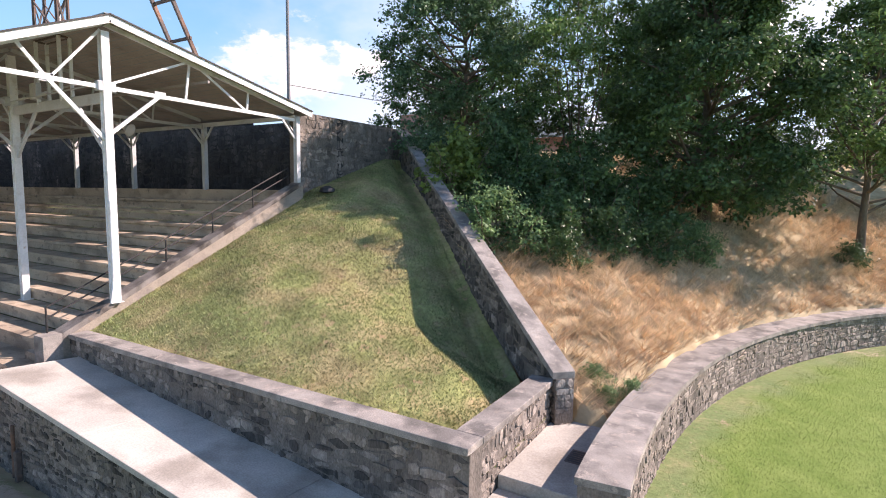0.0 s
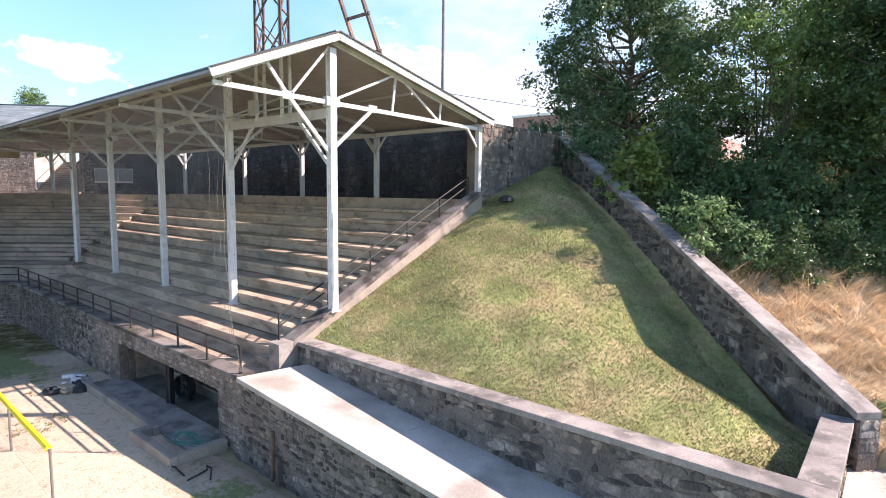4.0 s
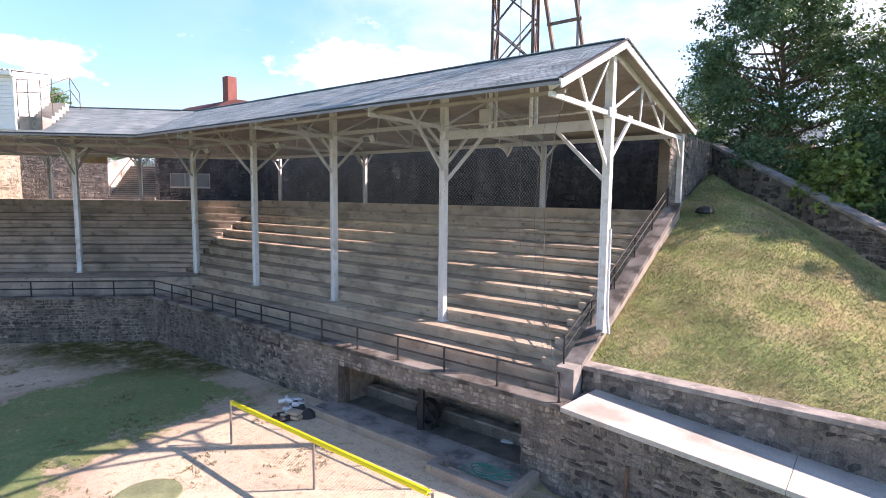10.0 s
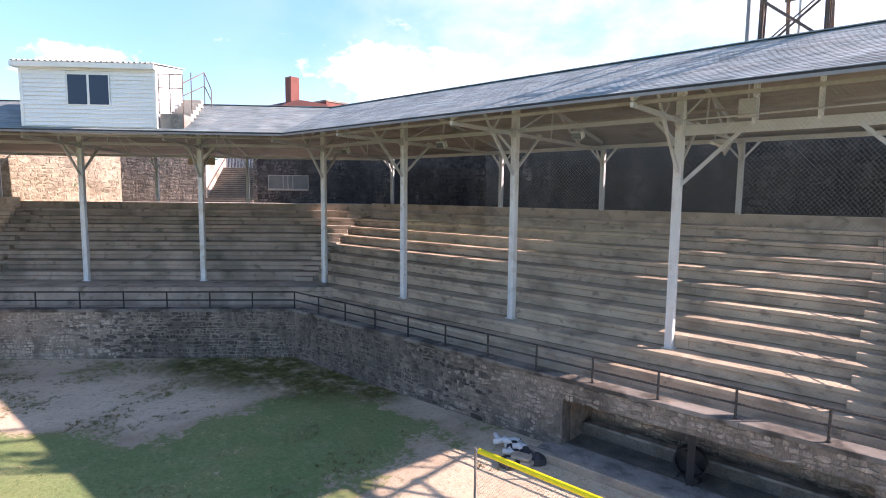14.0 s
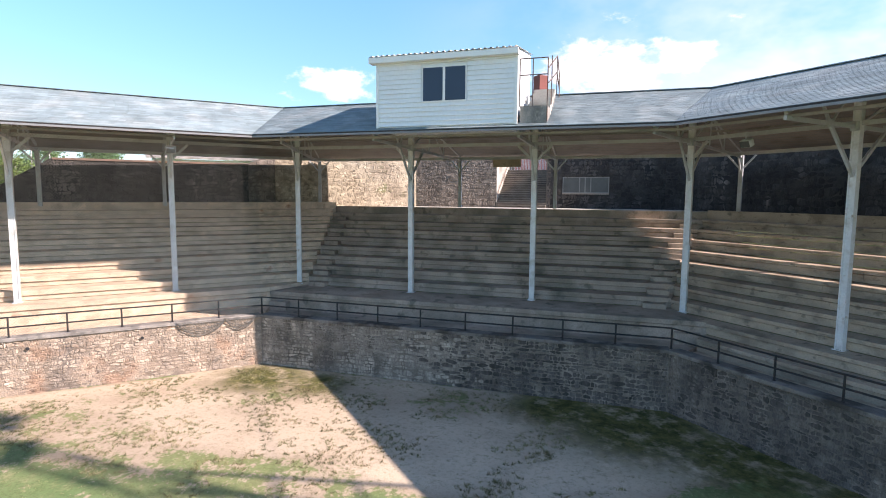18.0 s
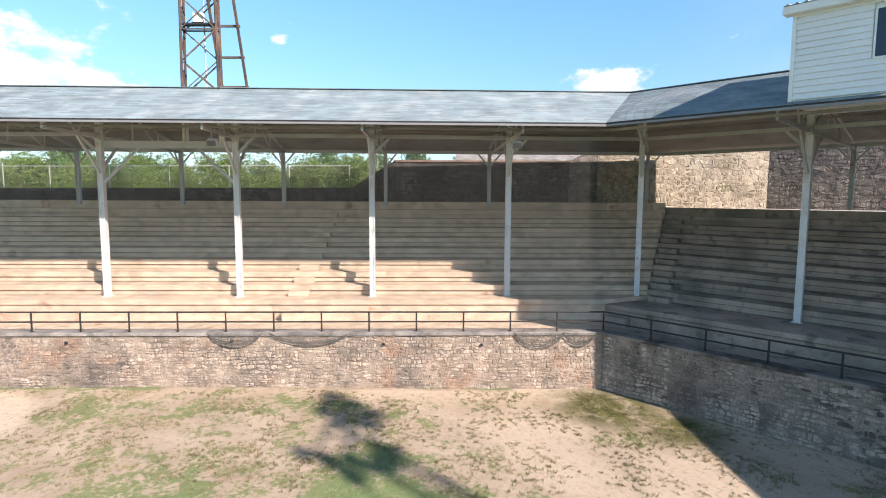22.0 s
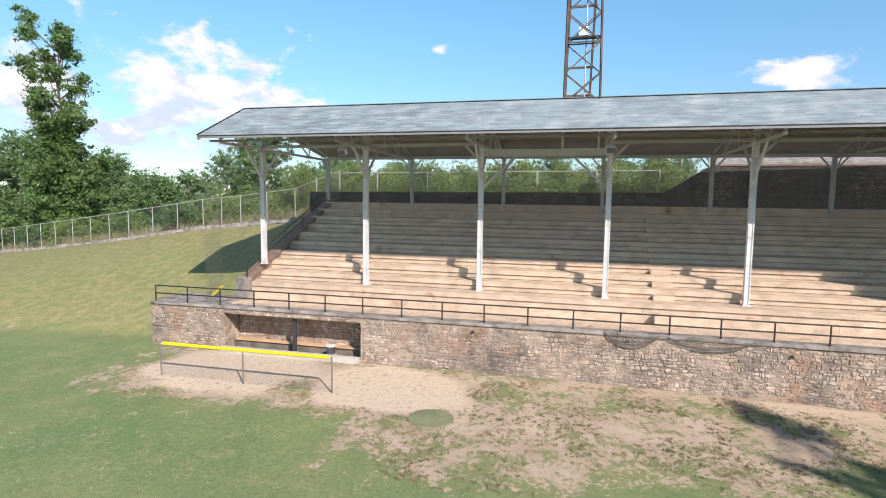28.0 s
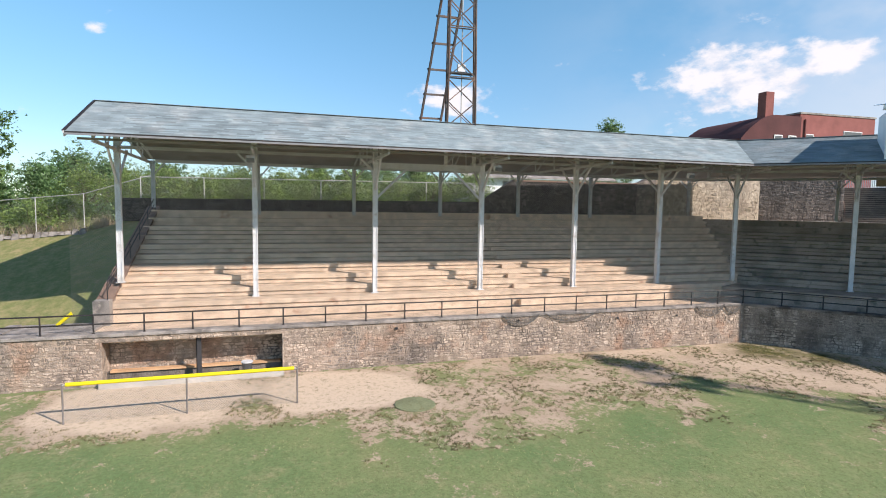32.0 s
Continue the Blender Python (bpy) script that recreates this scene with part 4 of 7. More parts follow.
    for end in (("A", e0, r0, b0), ("C", e1, r1, b1)):
        if end[0] == w:
            _, e, r, b = end
            for u, zu, v, zv in ((e, Z_EAVE, r, Z_RIDGE), (r, Z_RIDGE, b, Z_BEAVE)):
                part("rake_board", beam((u.x, u.y, zu - 0.13), (v.x, v.y, zv - 0.13), 0.05, 0.24), M["white"], roof, "white painted rake board")
                part("rake_edge", beam((u.x, u.y, zu + 0.01), (v.x, v.y, zv + 0.01), 0.14, 0.05), M["black"], roof)

# ---- rubble stone walls ----
def rubble(wall, at, long, lo, hi, z_lo, z_hi, size, seed, rg, holes=(), near=None, mat="stone", flip=1, blend=None):
    """Irregular stones over a wall's face: at(u, out) gives the plan point u metres along and out from the face."""
    edges = [z_lo]
    while edges[-1] < z_hi + 0.2:
        edges.append(edges[-1] + size[1] * rg.uniform(0.6, 1.5))

    def line(k, s):
        return edges[k] + size[1] * (0.75 * noise.noise(Vector((s * 1.1, k * 7.3, seed))) + 0.5 * noise.noise(Vector((s * 3.1, k * 3.1, seed + 9.0))))

    sets, singles = {}, 0
    for k in range(len(edges) - 1):
        s = rg.uniform(-0.2, 0.0)
        while s < long:
            w = size[0] * rg.choice((0.4, 0.6, 0.8, 1.0, 1.4, 2.0)) * rg.uniform(0.85, 1.15)
            a, b = max(0.0, s), min(long, s + w)
            s += w
            if b - a < 0.07:
                continue
            mid = (a + b) / 2
            z0, z1 = line(k, mid), line(k + 1, mid)
            if rg.random() < 0.07:
                continue
            if z1 < lo(mid) + 0.04 or z0 > hi(mid) - 0.04:
                continue
            if any(h[0] - 0.05 < mid < h[1] + 0.05 and z1 > h[2] and (z0 + z1) / 2 < h[3] + 0.05 for h in holes):
                continue
            g = rg.uniform(0.003, 0.016)
            a2, b2 = a + g, b - g
            zc = [max(lo(a2) + 0.0, line(k, a2) + g), max(lo(b2), line(k, b2) + g), min(hi(b2), line(k + 1, b2) - g), min(hi(a2), line(k + 1, a2) - g)]
            if zc[3] - zc[0] < 0.04 or zc[2] - zc[1] < 0.04:
                continue
            c = [rg.choice((0.08, 0.2, 0.3, 0.46)) for _ in range(4)]
            W, H0, H1 = b2 - a2, zc[3] - zc[0], zc[2] - zc[1]
            sl = rg.uniform(-0.16, 0.16) * min(H0, H1)
            poly = [(a2 + W * c[0] + sl, zc[0]), (b2 - W * c[1] + sl, zc[1]), (b2, zc[1] + H1 * c[1]), (b2, zc[2] - H1 * c[2]), (b2 - W * c[2] - sl, zc[2]), (a2 + W * c[3] - sl, zc[3]), (a2, zc[3] - H0 * c[3]), (a2, zc[0] + H0 * c[0])]
            proud = rg.uniform(0.004, 0.032)
            tilt, nod = rg.uniform(-0.03, 0.03), rg.uniform(-0.02, 0.025)
            cx, cz = (a2 + b2) / 2, sum(zc) / 4
            vs = []
            for sc, dep in ((1.0, -0.01), (rg.uniform(0.76, 0.9), proud)):
                for u, z in poly:
                    uu, zz = cx + (u - cx) * sc, cz + (z - cz) * sc
                    q = at(uu, dep + (tilt * (uu - cx) / W - nod * (zz - cz) / H0 if dep > 0 else 0))
                    vs.append((q[0], q[1], zz))
            fs = [tuple(range(8, 16))] + [(i, (i + 1) % 8, 8 + (i + 1) % 8, 8 + i) for i in range(8)]
            if flip < 0:
                fs = [tuple(reversed(f)) for f in fs]
            kind = mat
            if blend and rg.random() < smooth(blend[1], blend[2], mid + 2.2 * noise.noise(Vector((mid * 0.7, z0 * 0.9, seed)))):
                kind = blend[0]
            if near and near[0] < mid < near[1] and singles < 290:
                raw("stone", vs, fs, M[kind], wall)
                singles += 1
            else:
                verts, faces = sets.setdefault(kind, ([], []))
                n = len(verts)
                verts += vs
                faces += [tuple(n + i for i in f) for f in fs]
    for kind, (verts, faces) in sets.items():
        tagged(raw("stones", verts, faces, M[kind], wall), kind="stuff")


def stone_wall(name, p0, p1, zb, zt, thick, label, seed, size=(0.27, 0.125), holes=(), near=None, cap=0.0, cap_out=0.08, both=False, cap_len=3.6, mat="stone", blend=None, cap_mat="cap"):
    """A wall of irregular stones between two plan points. Its face lies on the right of the way from p0 to p1.
    zb and zt: heights at both ends. holes: (s0, s1, z0, z1) in metres along. near: the stretch whose stones are objects of their own."""
    rg = random.Random(seed)
    p0, p1 = Vector(p0[:2]), Vector(p1[:2])
    d = p1 - p0
    long = d.length
    d /= long
    out = Vector((d.y, -d.x))
    wall = empty(name, label=label, category="wall", kind="structure")
    bed = M[mat.replace("stone", "mortar")]
    zb = zb if isinstance(zb, tuple) else (zb, zb)
    zt = zt if isinstance(zt, tuple) else (zt, zt)
    lo = lambda s: zb[0] + (zb[1] - zb[0]) * s / long
    hi = lambda s: zt[0] + (zt[1] - zt[0]) * s / long - cap
    # backing, split round the holes
    spans, s = [], 0.0
    for h in sorted(holes):
        spans += [(s, h[0], None), (h[0], h[1], h)]
        s = h[1]
    spans.append((s, long, None))
    for a, b, h in spans:
        if b - a < 0.01:
            continue
        q = [p0 + d * a - out * 0.004, p0 + d * b - out * 0.004, p0 + d * b - out * thick, p0 + d * a - out * thick]
        if h is None:
            part("backing", prism(q, [lo(a), lo(b), lo(b), lo(a)], [hi(a), hi(b), hi(b), hi(a)]), bed, wall, "mortar core")
        else:
            if h[2] - min(lo(a), lo(b)) > 0.1:
                part("backing", prism(q, [lo(a), lo(b), lo(b), lo(a)], h[2]), bed, wall)
            if hi(a) - h[3] > 0.02:
                part("backing", prism(q, h[3], [hi(a), hi(b), hi(b), hi(a)]), bed, wall)
    for flip, back in ((1, 0.0), (-1, thick)) if both else ((1, 0.0),):
        rubble(wall, lambda u, dep: p0 + d * u + out * (dep if flip > 0 else -(back + dep)), long, lo, hi, min(zb), max(zt) - cap, size, seed, rg, holes, near if flip > 0 else None, mat, flip, blend)
    if cap:
        n = max(1, round(long / cap_len))
        for k in range(n):
            a, b = long * k / n + (0.004 if k else 0), long * (k + 1) / n - (0.004 if k < n - 1 else 0)
            q = [p0 + d * a + out * cap_out, p0 + d * b + out * cap_out, p0 + d * b - out * (thick + cap_out * 0.5), p0 + d * a - out * (thick + cap_out * 0.5)]
            bm = prism(q, [hi(a), hi(b), hi(b), hi(a)], [hi(a) + cap, hi(b) + cap, hi(b) + cap, hi(a) + cap])
            bmesh.ops.bevel(bm, geom=list(bm.edges), offset=0.012, segments=1, affect="EDGES", profile=0.5)
            part("coping_slab", bm, M[cap_mat], wall, "worn concrete coping slab")
    return wall


W_LABEL = "rubble field-stone retaining wall below the seating"
AB0, BC0 = meet("A", 0, "B", 0), meet("B", 0, "C", 0)
A0, C0 = a_at(-18.8, 0), c_at(-48.1, 0)
LA, LC = (AB0 - A0).length, (BC0 - C0).length
# near-black stones grow commoner towards the A/B corner on both walls
stone_wall("wall_front_a", AB0, A0, -0.5, 2.45, 0.5, W_LABEL + ", with near-black stones near the corner", 3, mat="stone_grey", holes=[(LA - 9.4, LA - 1.2, 0.0, 1.72)], near=(10.2, 15.4), cap=0.14, cap_len=4.2, cap_mat="cap_dark", blend=("stone_black", 14.0, 7.0))
stone_wall("wall_front_b", BC0, AB0, -0.6, 2.446, 0.5, W_LABEL + ", with near-black stones towards one corner", 5, mat="stone_mid", cap=0.14, cap_len=4.2, cap_mat="cap_dark", blend=("stone_black", 7.0, 13.0))
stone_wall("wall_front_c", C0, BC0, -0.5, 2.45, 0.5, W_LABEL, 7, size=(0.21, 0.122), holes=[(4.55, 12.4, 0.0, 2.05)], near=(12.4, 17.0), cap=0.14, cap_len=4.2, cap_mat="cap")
# end return of wing C's wall
stone_wall("wall_front_d", c_at(-48.1, 3.0), c_at(-48.1, 0.54), -0.3, 2.45, 0.4, "short return of the stone wall at the grass bank", 8, cap=0.14)
pc = [c_at(-48.1, 0.35), c_at(-44.1, 0.35), c_at(-44.1, 3.0), c_at(-48.1, 3.0)]
tagged(finish("terrace", prism(pc, 1.6, 2.4), M["cap"]), "concrete terrace over the dugout", "terrace", kind="structure")
# outer wall of the sloping path
PX0, PX1 = -18.8, -1.0
pz = lambda x: 2.42 - 0.09 * (x - PX0)
stone_wall("wall_path", (PX0, 6.1), (PX1, 6.1), -0.4, (2.3, pz(PX1) - 0.12), 0.4, "rough dark stone wall under the sloping concrete path", 9, mat="stone_grey", blend=("stone_black", -25.0, 60.0))
path = empty("path", label="sloping pale concrete path beside the stand", category="path", kind="structure")
cuts = [PX0, -13.4, -8.2, -4.0, PX1]
for a, b in zip(cuts, cuts[1:]):
    q = [(a + 0.006, 6.02), (b - 0.006, 6.02), (b - 0.006, 8.75), (a + 0.006, 8.75)]
    bm = prism(q, [pz(a) - 0.14, pz(b) - 0.14, pz(b) - 0.34, pz(a) - 0.34], [pz(a), pz(b), pz(b) - 0.2, pz(a) - 0.2])
    bmesh.ops.bevel(bm, geom=list(bm.edges), offset=0.01, segments=1, affect="EDGES", profile=0.5)
    part("path_slab", bm, M["path"], path)
part("path_core", prism([(PX0, 6.5), (PX1, 6.5), (PX1, 8.7), (PX0, 8.7)], -0.4, [pz(PX0) - 0.14, pz(PX1) - 0.14, pz(PX1) - 0.36, pz(PX0) - 0.36]), M["mortar"], path)

part("path_slab", box((-19.5, 6.64, 1.4), (PX0 - 0.006, 8.54, 1.985)), M["path"], path)

# walls round the grass slope
stone_wall("wall_slope_front", (-19.25, 8.55), (-4.545, 8.55), (1.2, 0.2), 2.92, 0.5, "low stone wall with worn concrete coping below the grass slope", 13, size=(0.32, 0.19), mat="stone_grey", blend=("stone_black", -25.0, 60.0), near=(3.0, 12.5), cap=0.15, cap_len=4.6)
stone_wall("wall_slope_end", (-4.62, 9.095), (-4.62, 13.1), 0.3, 2.916, 0.5, "low stone wall with concrete coping at the corner of the slope", 14, size=(0.3, 0.18), mat="stone_grey", cap=0.15, cap_len=4.6)
DG0, DG1 = Vector((-4.45, 12.9)), Vector((-20.1, 27.7))
gd = (DG1 - DG0).normalized()
stone_wall("wall_slope_side", DG1, DG0, (9.0, 1.5), (11.45, 3.15), 0.5, "tall stone wall rising along the grass slope", 15, size=(0.32, 0.18), mat="stone_grey", near=(0.0, 60.0), cap=0.18, cap_len=4.2, both=True, blend=("stone_black", -25.0, 40.0))
tip = Vector((gd.y, -gd.x))
stone_wall("wall_slope_tip", DG0 - gd * 0.03, DG0 - gd * 0.03 + tip * 0.5, 1.5, 2.97, 0.02, "stone end of the wall beside the landing", 29, size=(0.26, 0.17), mat="stone_grey")
stone_wall("wall_stand_end", (-19.95, 19.2), (-19.95, 27.9), (7.0, 8.0), 11.42, 0.5, "dark stone wall at the top of the grass slope", 16, size=(0.36, 0.26), mat="stone_grey")
# curved wall
cw = empty("wall_curved", label="curved stone wall with a broad concrete coping round the lawn", category="wall", kind="structure")
rg = random.Random(21)
N = 120
inner, outer = 29.7 - 0.42, 29.7 + 0.42
KC = 0.9


def arc(k, r):
    a = radians(186 - 92 * k)
    return (27.2 + r * math.cos(a), 12.5 + r * math.sin(a))


for k in range(11):
    a, b = KC * k / 11 + 0.0001, KC * (k + 1) / 11 - 0.0001
    n = 9
    bm = bmesh.new()
    rows = []
    for i in range(n + 1):
        t = a + (b - a) * i / n
        rows.append([bm.verts.new((*arc(t, r), z)) for r, z in ((29.7 - 0.5, 2.36), (29.7 + 0.48, 2.36), (29.7 + 0.48, 2.5), (29.7 - 0.5, 2.5))])
    for u, v in zip(rows, rows[1:]):
        for i in range(4):
            bm.faces.new((u[i], u[(i + 1) % 4], v[(i + 1) % 4], v[i]))
    bm.faces.new(rows[0])
    bm.faces.new(rows[-1])
    bmesh.ops.recalc_face_normals(bm, faces=bm.faces)
    part("coping_slab", bm, M["cap"], cw, "broad worn concrete coping slab")
bm = bmesh.new()
rows = []
for i in range(61):
    rows.append([bm.verts.new((*arc(KC * i / 60, r), z)) for r, z in ((inner, 0.3), (outer, 0.3), (outer, 2.36), (inner, 2.36))])
for u, v in zip(rows, rows[1:]):
    for i in range(4):
        bm.faces.new((u[i], u[(i + 1) % 4], v[(i + 1) % 4], v[i]))
bm.faces.new(rows[0])
bm.faces.new(rows[-1])
bmesh.ops.recalc_face_normals(bm, faces=bm.faces)
part("backing", bm, M["mortar_grey"], cw)
rlong = math.radians(92) * KC * inner
rubble(cw, lambda u, dep: arc(KC * u / rlong, inner - dep), rlong, lambda u: 0.5, lambda u: 2.36, 0.5, 2.36, (0.27, 0.15), 21, rg, near=(0.0, 9.0), mat="stone_grey", flip=-1)
# landing and steps between the walls
land = empty("landing", label="small concrete landing with a drain and steps down", category="landing", kind="structure")
part("slab", box((-4.6, 9.9, 0.2), (-2.6, 13.4, 1.78), bevel=0.02), M["path"], land)
part("step", box((-4.6, 9.4, 0.2), (-2.6, 9.89, 1.5), bevel=0.02), M["path"], land)
part("step", box((-4.6, 8.8, 0.2), (-2.6, 9.39, 1.25), bevel=0.02), M["path"], land)
drain = empty("floor_drain", label="rusty slotted drain grate in the concrete landing", category="drain")
part("frame", box((-3.62, 11.2, 1.775), (-3.22, 11.85, 1.79)), M["rust"], drain)
for k in range(6):
    part("slot", box((-3.58, 11.26 + 0.095 * k, 1.789), (-3.26, 11.31 + 0.095 * k, 1.794)), M["darksteel"], drain)

# ---- the grass slope ----
def slope_z(x, y):
    """Height of the mown bank between the stand's end wall and the diagonal wall."""
    xr = -5.02 if y < 12.7 else -5.02 - (y - 12.7) * (15.65 / 14.8)
    left = 2.78 + 0.452 * max(0.0, y - 9.0)
    left = min(left, 7.6 + 0.3 * (y - 19.6), 9.35) if y > 19.6 else left
    right = max(2.0, 1.77 + 0.668 * (y - 14.26)) if y < 21.3 else min(6.47 + 0.52 * (y - 21.3), 8.45 + 0.3 * (y - 25.1))
    t = (x + 19.75) / max(0.3, xr + 19.75)
    t = min(1.0, max(0.0, t))
    z = left + (right - left) * (t ** 1.7)
    return z + 0.25 * math.sin(math.pi * t) * smooth(9, 13, y) + 0.05 * noise.noise(Vector((x * 0.5, y * 0.5, 0)))


verts, faces, ids = [], [], {}
nx, ny = 60, 80
for j in range(ny + 1):
    y = 8.95 + (27.6 - 8.95) * j / ny
    xr = -5.02 if y < 12.7 else -5.02 - (y - 12.7) * (15.65 / 14.8)
    for i in range(nx + 1):
        x = -19.75 + (xr + 19.75 + (0.95 if y > 13.3 else 0.25)) * i / nx
        ids[i, j] = len(verts)
        verts.append((x, y, slope_z(x, y)))
for j in range(ny):
    for i in range(nx):
        faces.append((ids[i, j], ids[i + 1, j], ids[i + 1, j + 1], ids[i, j + 1]))
bank = tagged(raw("grass_slope", verts, faces, M["bank"]), "steep mown grass bank, patchy and sun-dried", "grass bank", kind="structure")
bank.data.polygons.foreach_set("use_smooth", [True] * len(faces))

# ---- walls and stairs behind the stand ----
# top raised to 12.55, out of view, to keep sun off the upper rows
stone_wall("wall_back_i", (-58.0, 22.0), (-27.0, 22.0), 7.3, 12.55, 0.5, "high stained stone wall behind the stand, darkened for roof shade", 17, size=(0.4, 0.28), mat="stone_dark")
stone_wall("wall_back_a", (-27.0, 22.0), (-19.95, 22.0), 7.3, 11.4, 0.5, "high stained stone wall behind the stand, darkened for roof shade", 17, size=(0.4, 0.28), mat="stone_dark")
nB = LINE["B"][0]
tB = Vector((-0.70711, -0.70711))
bp = lambda x: Vector((x, x + 56.7 / 0.70711))
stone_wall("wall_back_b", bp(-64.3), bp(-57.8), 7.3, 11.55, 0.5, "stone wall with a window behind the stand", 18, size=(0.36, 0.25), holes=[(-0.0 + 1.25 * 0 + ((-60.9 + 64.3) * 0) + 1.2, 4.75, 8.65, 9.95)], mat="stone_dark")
CWX = -71.1
corner_bc = Vector((CWX, 7.5))
stone_wall("wall_back_d", corner_bc, bp(-67.2), 7.3, 11.75, 0.5, "tall rubble stone wall beside the stairs", 19, size=(0.36, 0.24), mat="stone_grey")
# one wall line: paler stone on the sunlit stretch, near-black where the roof shades
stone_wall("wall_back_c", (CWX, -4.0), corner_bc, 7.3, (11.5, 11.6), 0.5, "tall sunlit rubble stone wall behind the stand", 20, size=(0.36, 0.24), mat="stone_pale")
stone_wall("wall_back_e", (CWX, -5.9), (CWX, -4.0), 7.3, (10.6, 11.5), 0.5, "stone wall stepping down behind the stand", 22, size=(0.36, 0.24), mat="stone_grey")
# roof shade on this wall is put into the near-black stone
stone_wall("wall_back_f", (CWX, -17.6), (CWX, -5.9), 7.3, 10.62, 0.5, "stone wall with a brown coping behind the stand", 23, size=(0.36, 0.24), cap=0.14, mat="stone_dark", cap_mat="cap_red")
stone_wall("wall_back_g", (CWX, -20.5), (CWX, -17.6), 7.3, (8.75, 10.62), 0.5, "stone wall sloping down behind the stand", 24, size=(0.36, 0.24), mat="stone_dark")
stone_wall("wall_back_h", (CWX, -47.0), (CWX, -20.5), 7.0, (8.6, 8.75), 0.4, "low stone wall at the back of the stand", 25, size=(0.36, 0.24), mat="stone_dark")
stairs = empty("stairs", label="concrete stairs climbing through the stone wall", category="stairs", kind="structure")
s0, s1 = bp(-67.2), bp(-64.35)
NST = 17
for k in range(NST):
    a, b = s0 + nB * (0.3 * k - 0.3), s1 + nB * (0.3 * k - 0.3)
    zt = 7.5 + 0.19 * (k + 1)
    part("stair_step", prism([a, b, b + nB * 0.34, a + nB * 0.34], 7.0, zt - 0.06), M["stair"], stairs)
    a, b = a - nB * 0.035, b - nB * 0.035
    # paler tread slabs stand in for light catching the step edges
    part("tread", prism([a, b, b + nB * 0.36, a + nB * 0.36], zt - 0.055, zt), M["concrete"], stairs)
for p in (s0, s1):
    sgn = -1 if p is s1 else 1
    q = [p - tB * 0.0, p + tB * 0.35 * sgn, p + tB * 0.35 * sgn + nB * 5.5, p + nB * 5.5]
    # left wall pale as if sunlit, right wall in the darkened stair tone
    part("stair_wall", prism(q, 7.0, [10.7, 10.7, 11.7, 11.7] if p is s0 else 11.5), M["path" if p is s0 else "stair"], stairs)
hr = empty("stair_handrail", label="thin iron handrail on the stair wall", category="handrail")
pa, pb = s0 - tB * 0.12 - nB * 0.2, s0 - tB * 0.12 + nB * 5
part("rail", pipe((pa.x, pa.y, 8.6), (pb.x, pb.y, 11.7), 0.03), M["rust"], hr)
for t in (0.05, 0.5, 0.95):
    c = pa.lerp(pb, t)
    part("post", pipe((c.x, c.y, 7.6 + 3.1 * t), (c.x, c.y, 8.6 + 3.1 * t), 0.025), M["rust"], hr)
gate = empty("iron_gate", label="closed iron picket gate at the top of the stairs", category="gate")
ga, gb = s0 + nB * 5.4, s1 + nB * 5.4
for k in range(30):
    c = ga.lerp(gb, k / 29)
    e = c + (gb - ga).normalized() * 0.055
    part("picket", prism([c, e, e + nB * 0.02, c + nB * 0.02], 10.6, 12.0), M["plastic"], gate)
for z in (10.75, 11.85):
    part("rail", pipe((ga.x, ga.y, z), (gb.x, gb.y, z), 0.025), M["galv"], gate)
win = empty("window_1", label="wide boarded window with white frame and dark panes in the stone wall", category="window", kind="structure")
w0, w1 = bp(-64.3) - tB * 1.2, bp(-64.3) - tB * 4.75
for k, (a, b) in enumerate(((0.02, 0.36), (0.38, 0.48), (0.5, 0.6), (0.62, 0.98))):
    u, v = w0.lerp(w1, a), w0.lerp(w1, b)
    part("pane", prism([u + nB * 0.12, v + nB * 0.12, v + nB * 0.16, u + nB * 0.16], 8.75, 9.88), M["glass_dull"], win)
for a in (0.0, 0.36, 0.48, 0.6, 0.98):
    u, v = w0.lerp(w1, a), w0.lerp(w1, a + 0.02)
    part("mullion", prism([u + nB * 0.06, v + nB * 0.06, v + nB * 0.18, u + nB * 0.18], 8.72, 9.92), M["frame"], win)
for z in (8.68, 9.88):
    part("frame", prism([w0 + nB * 0.05, w1 + nB * 0.05, w1 + nB * 0.18, w0 + nB * 0.18], z, z + 0.07), M["frame"], win)
part("sill", prism([w0 - nB * 0.08, w1 - nB * 0.08, w1 + nB * 0.1, w0 + nB * 0.1], 8.58, 8.68), M["concrete"], win)

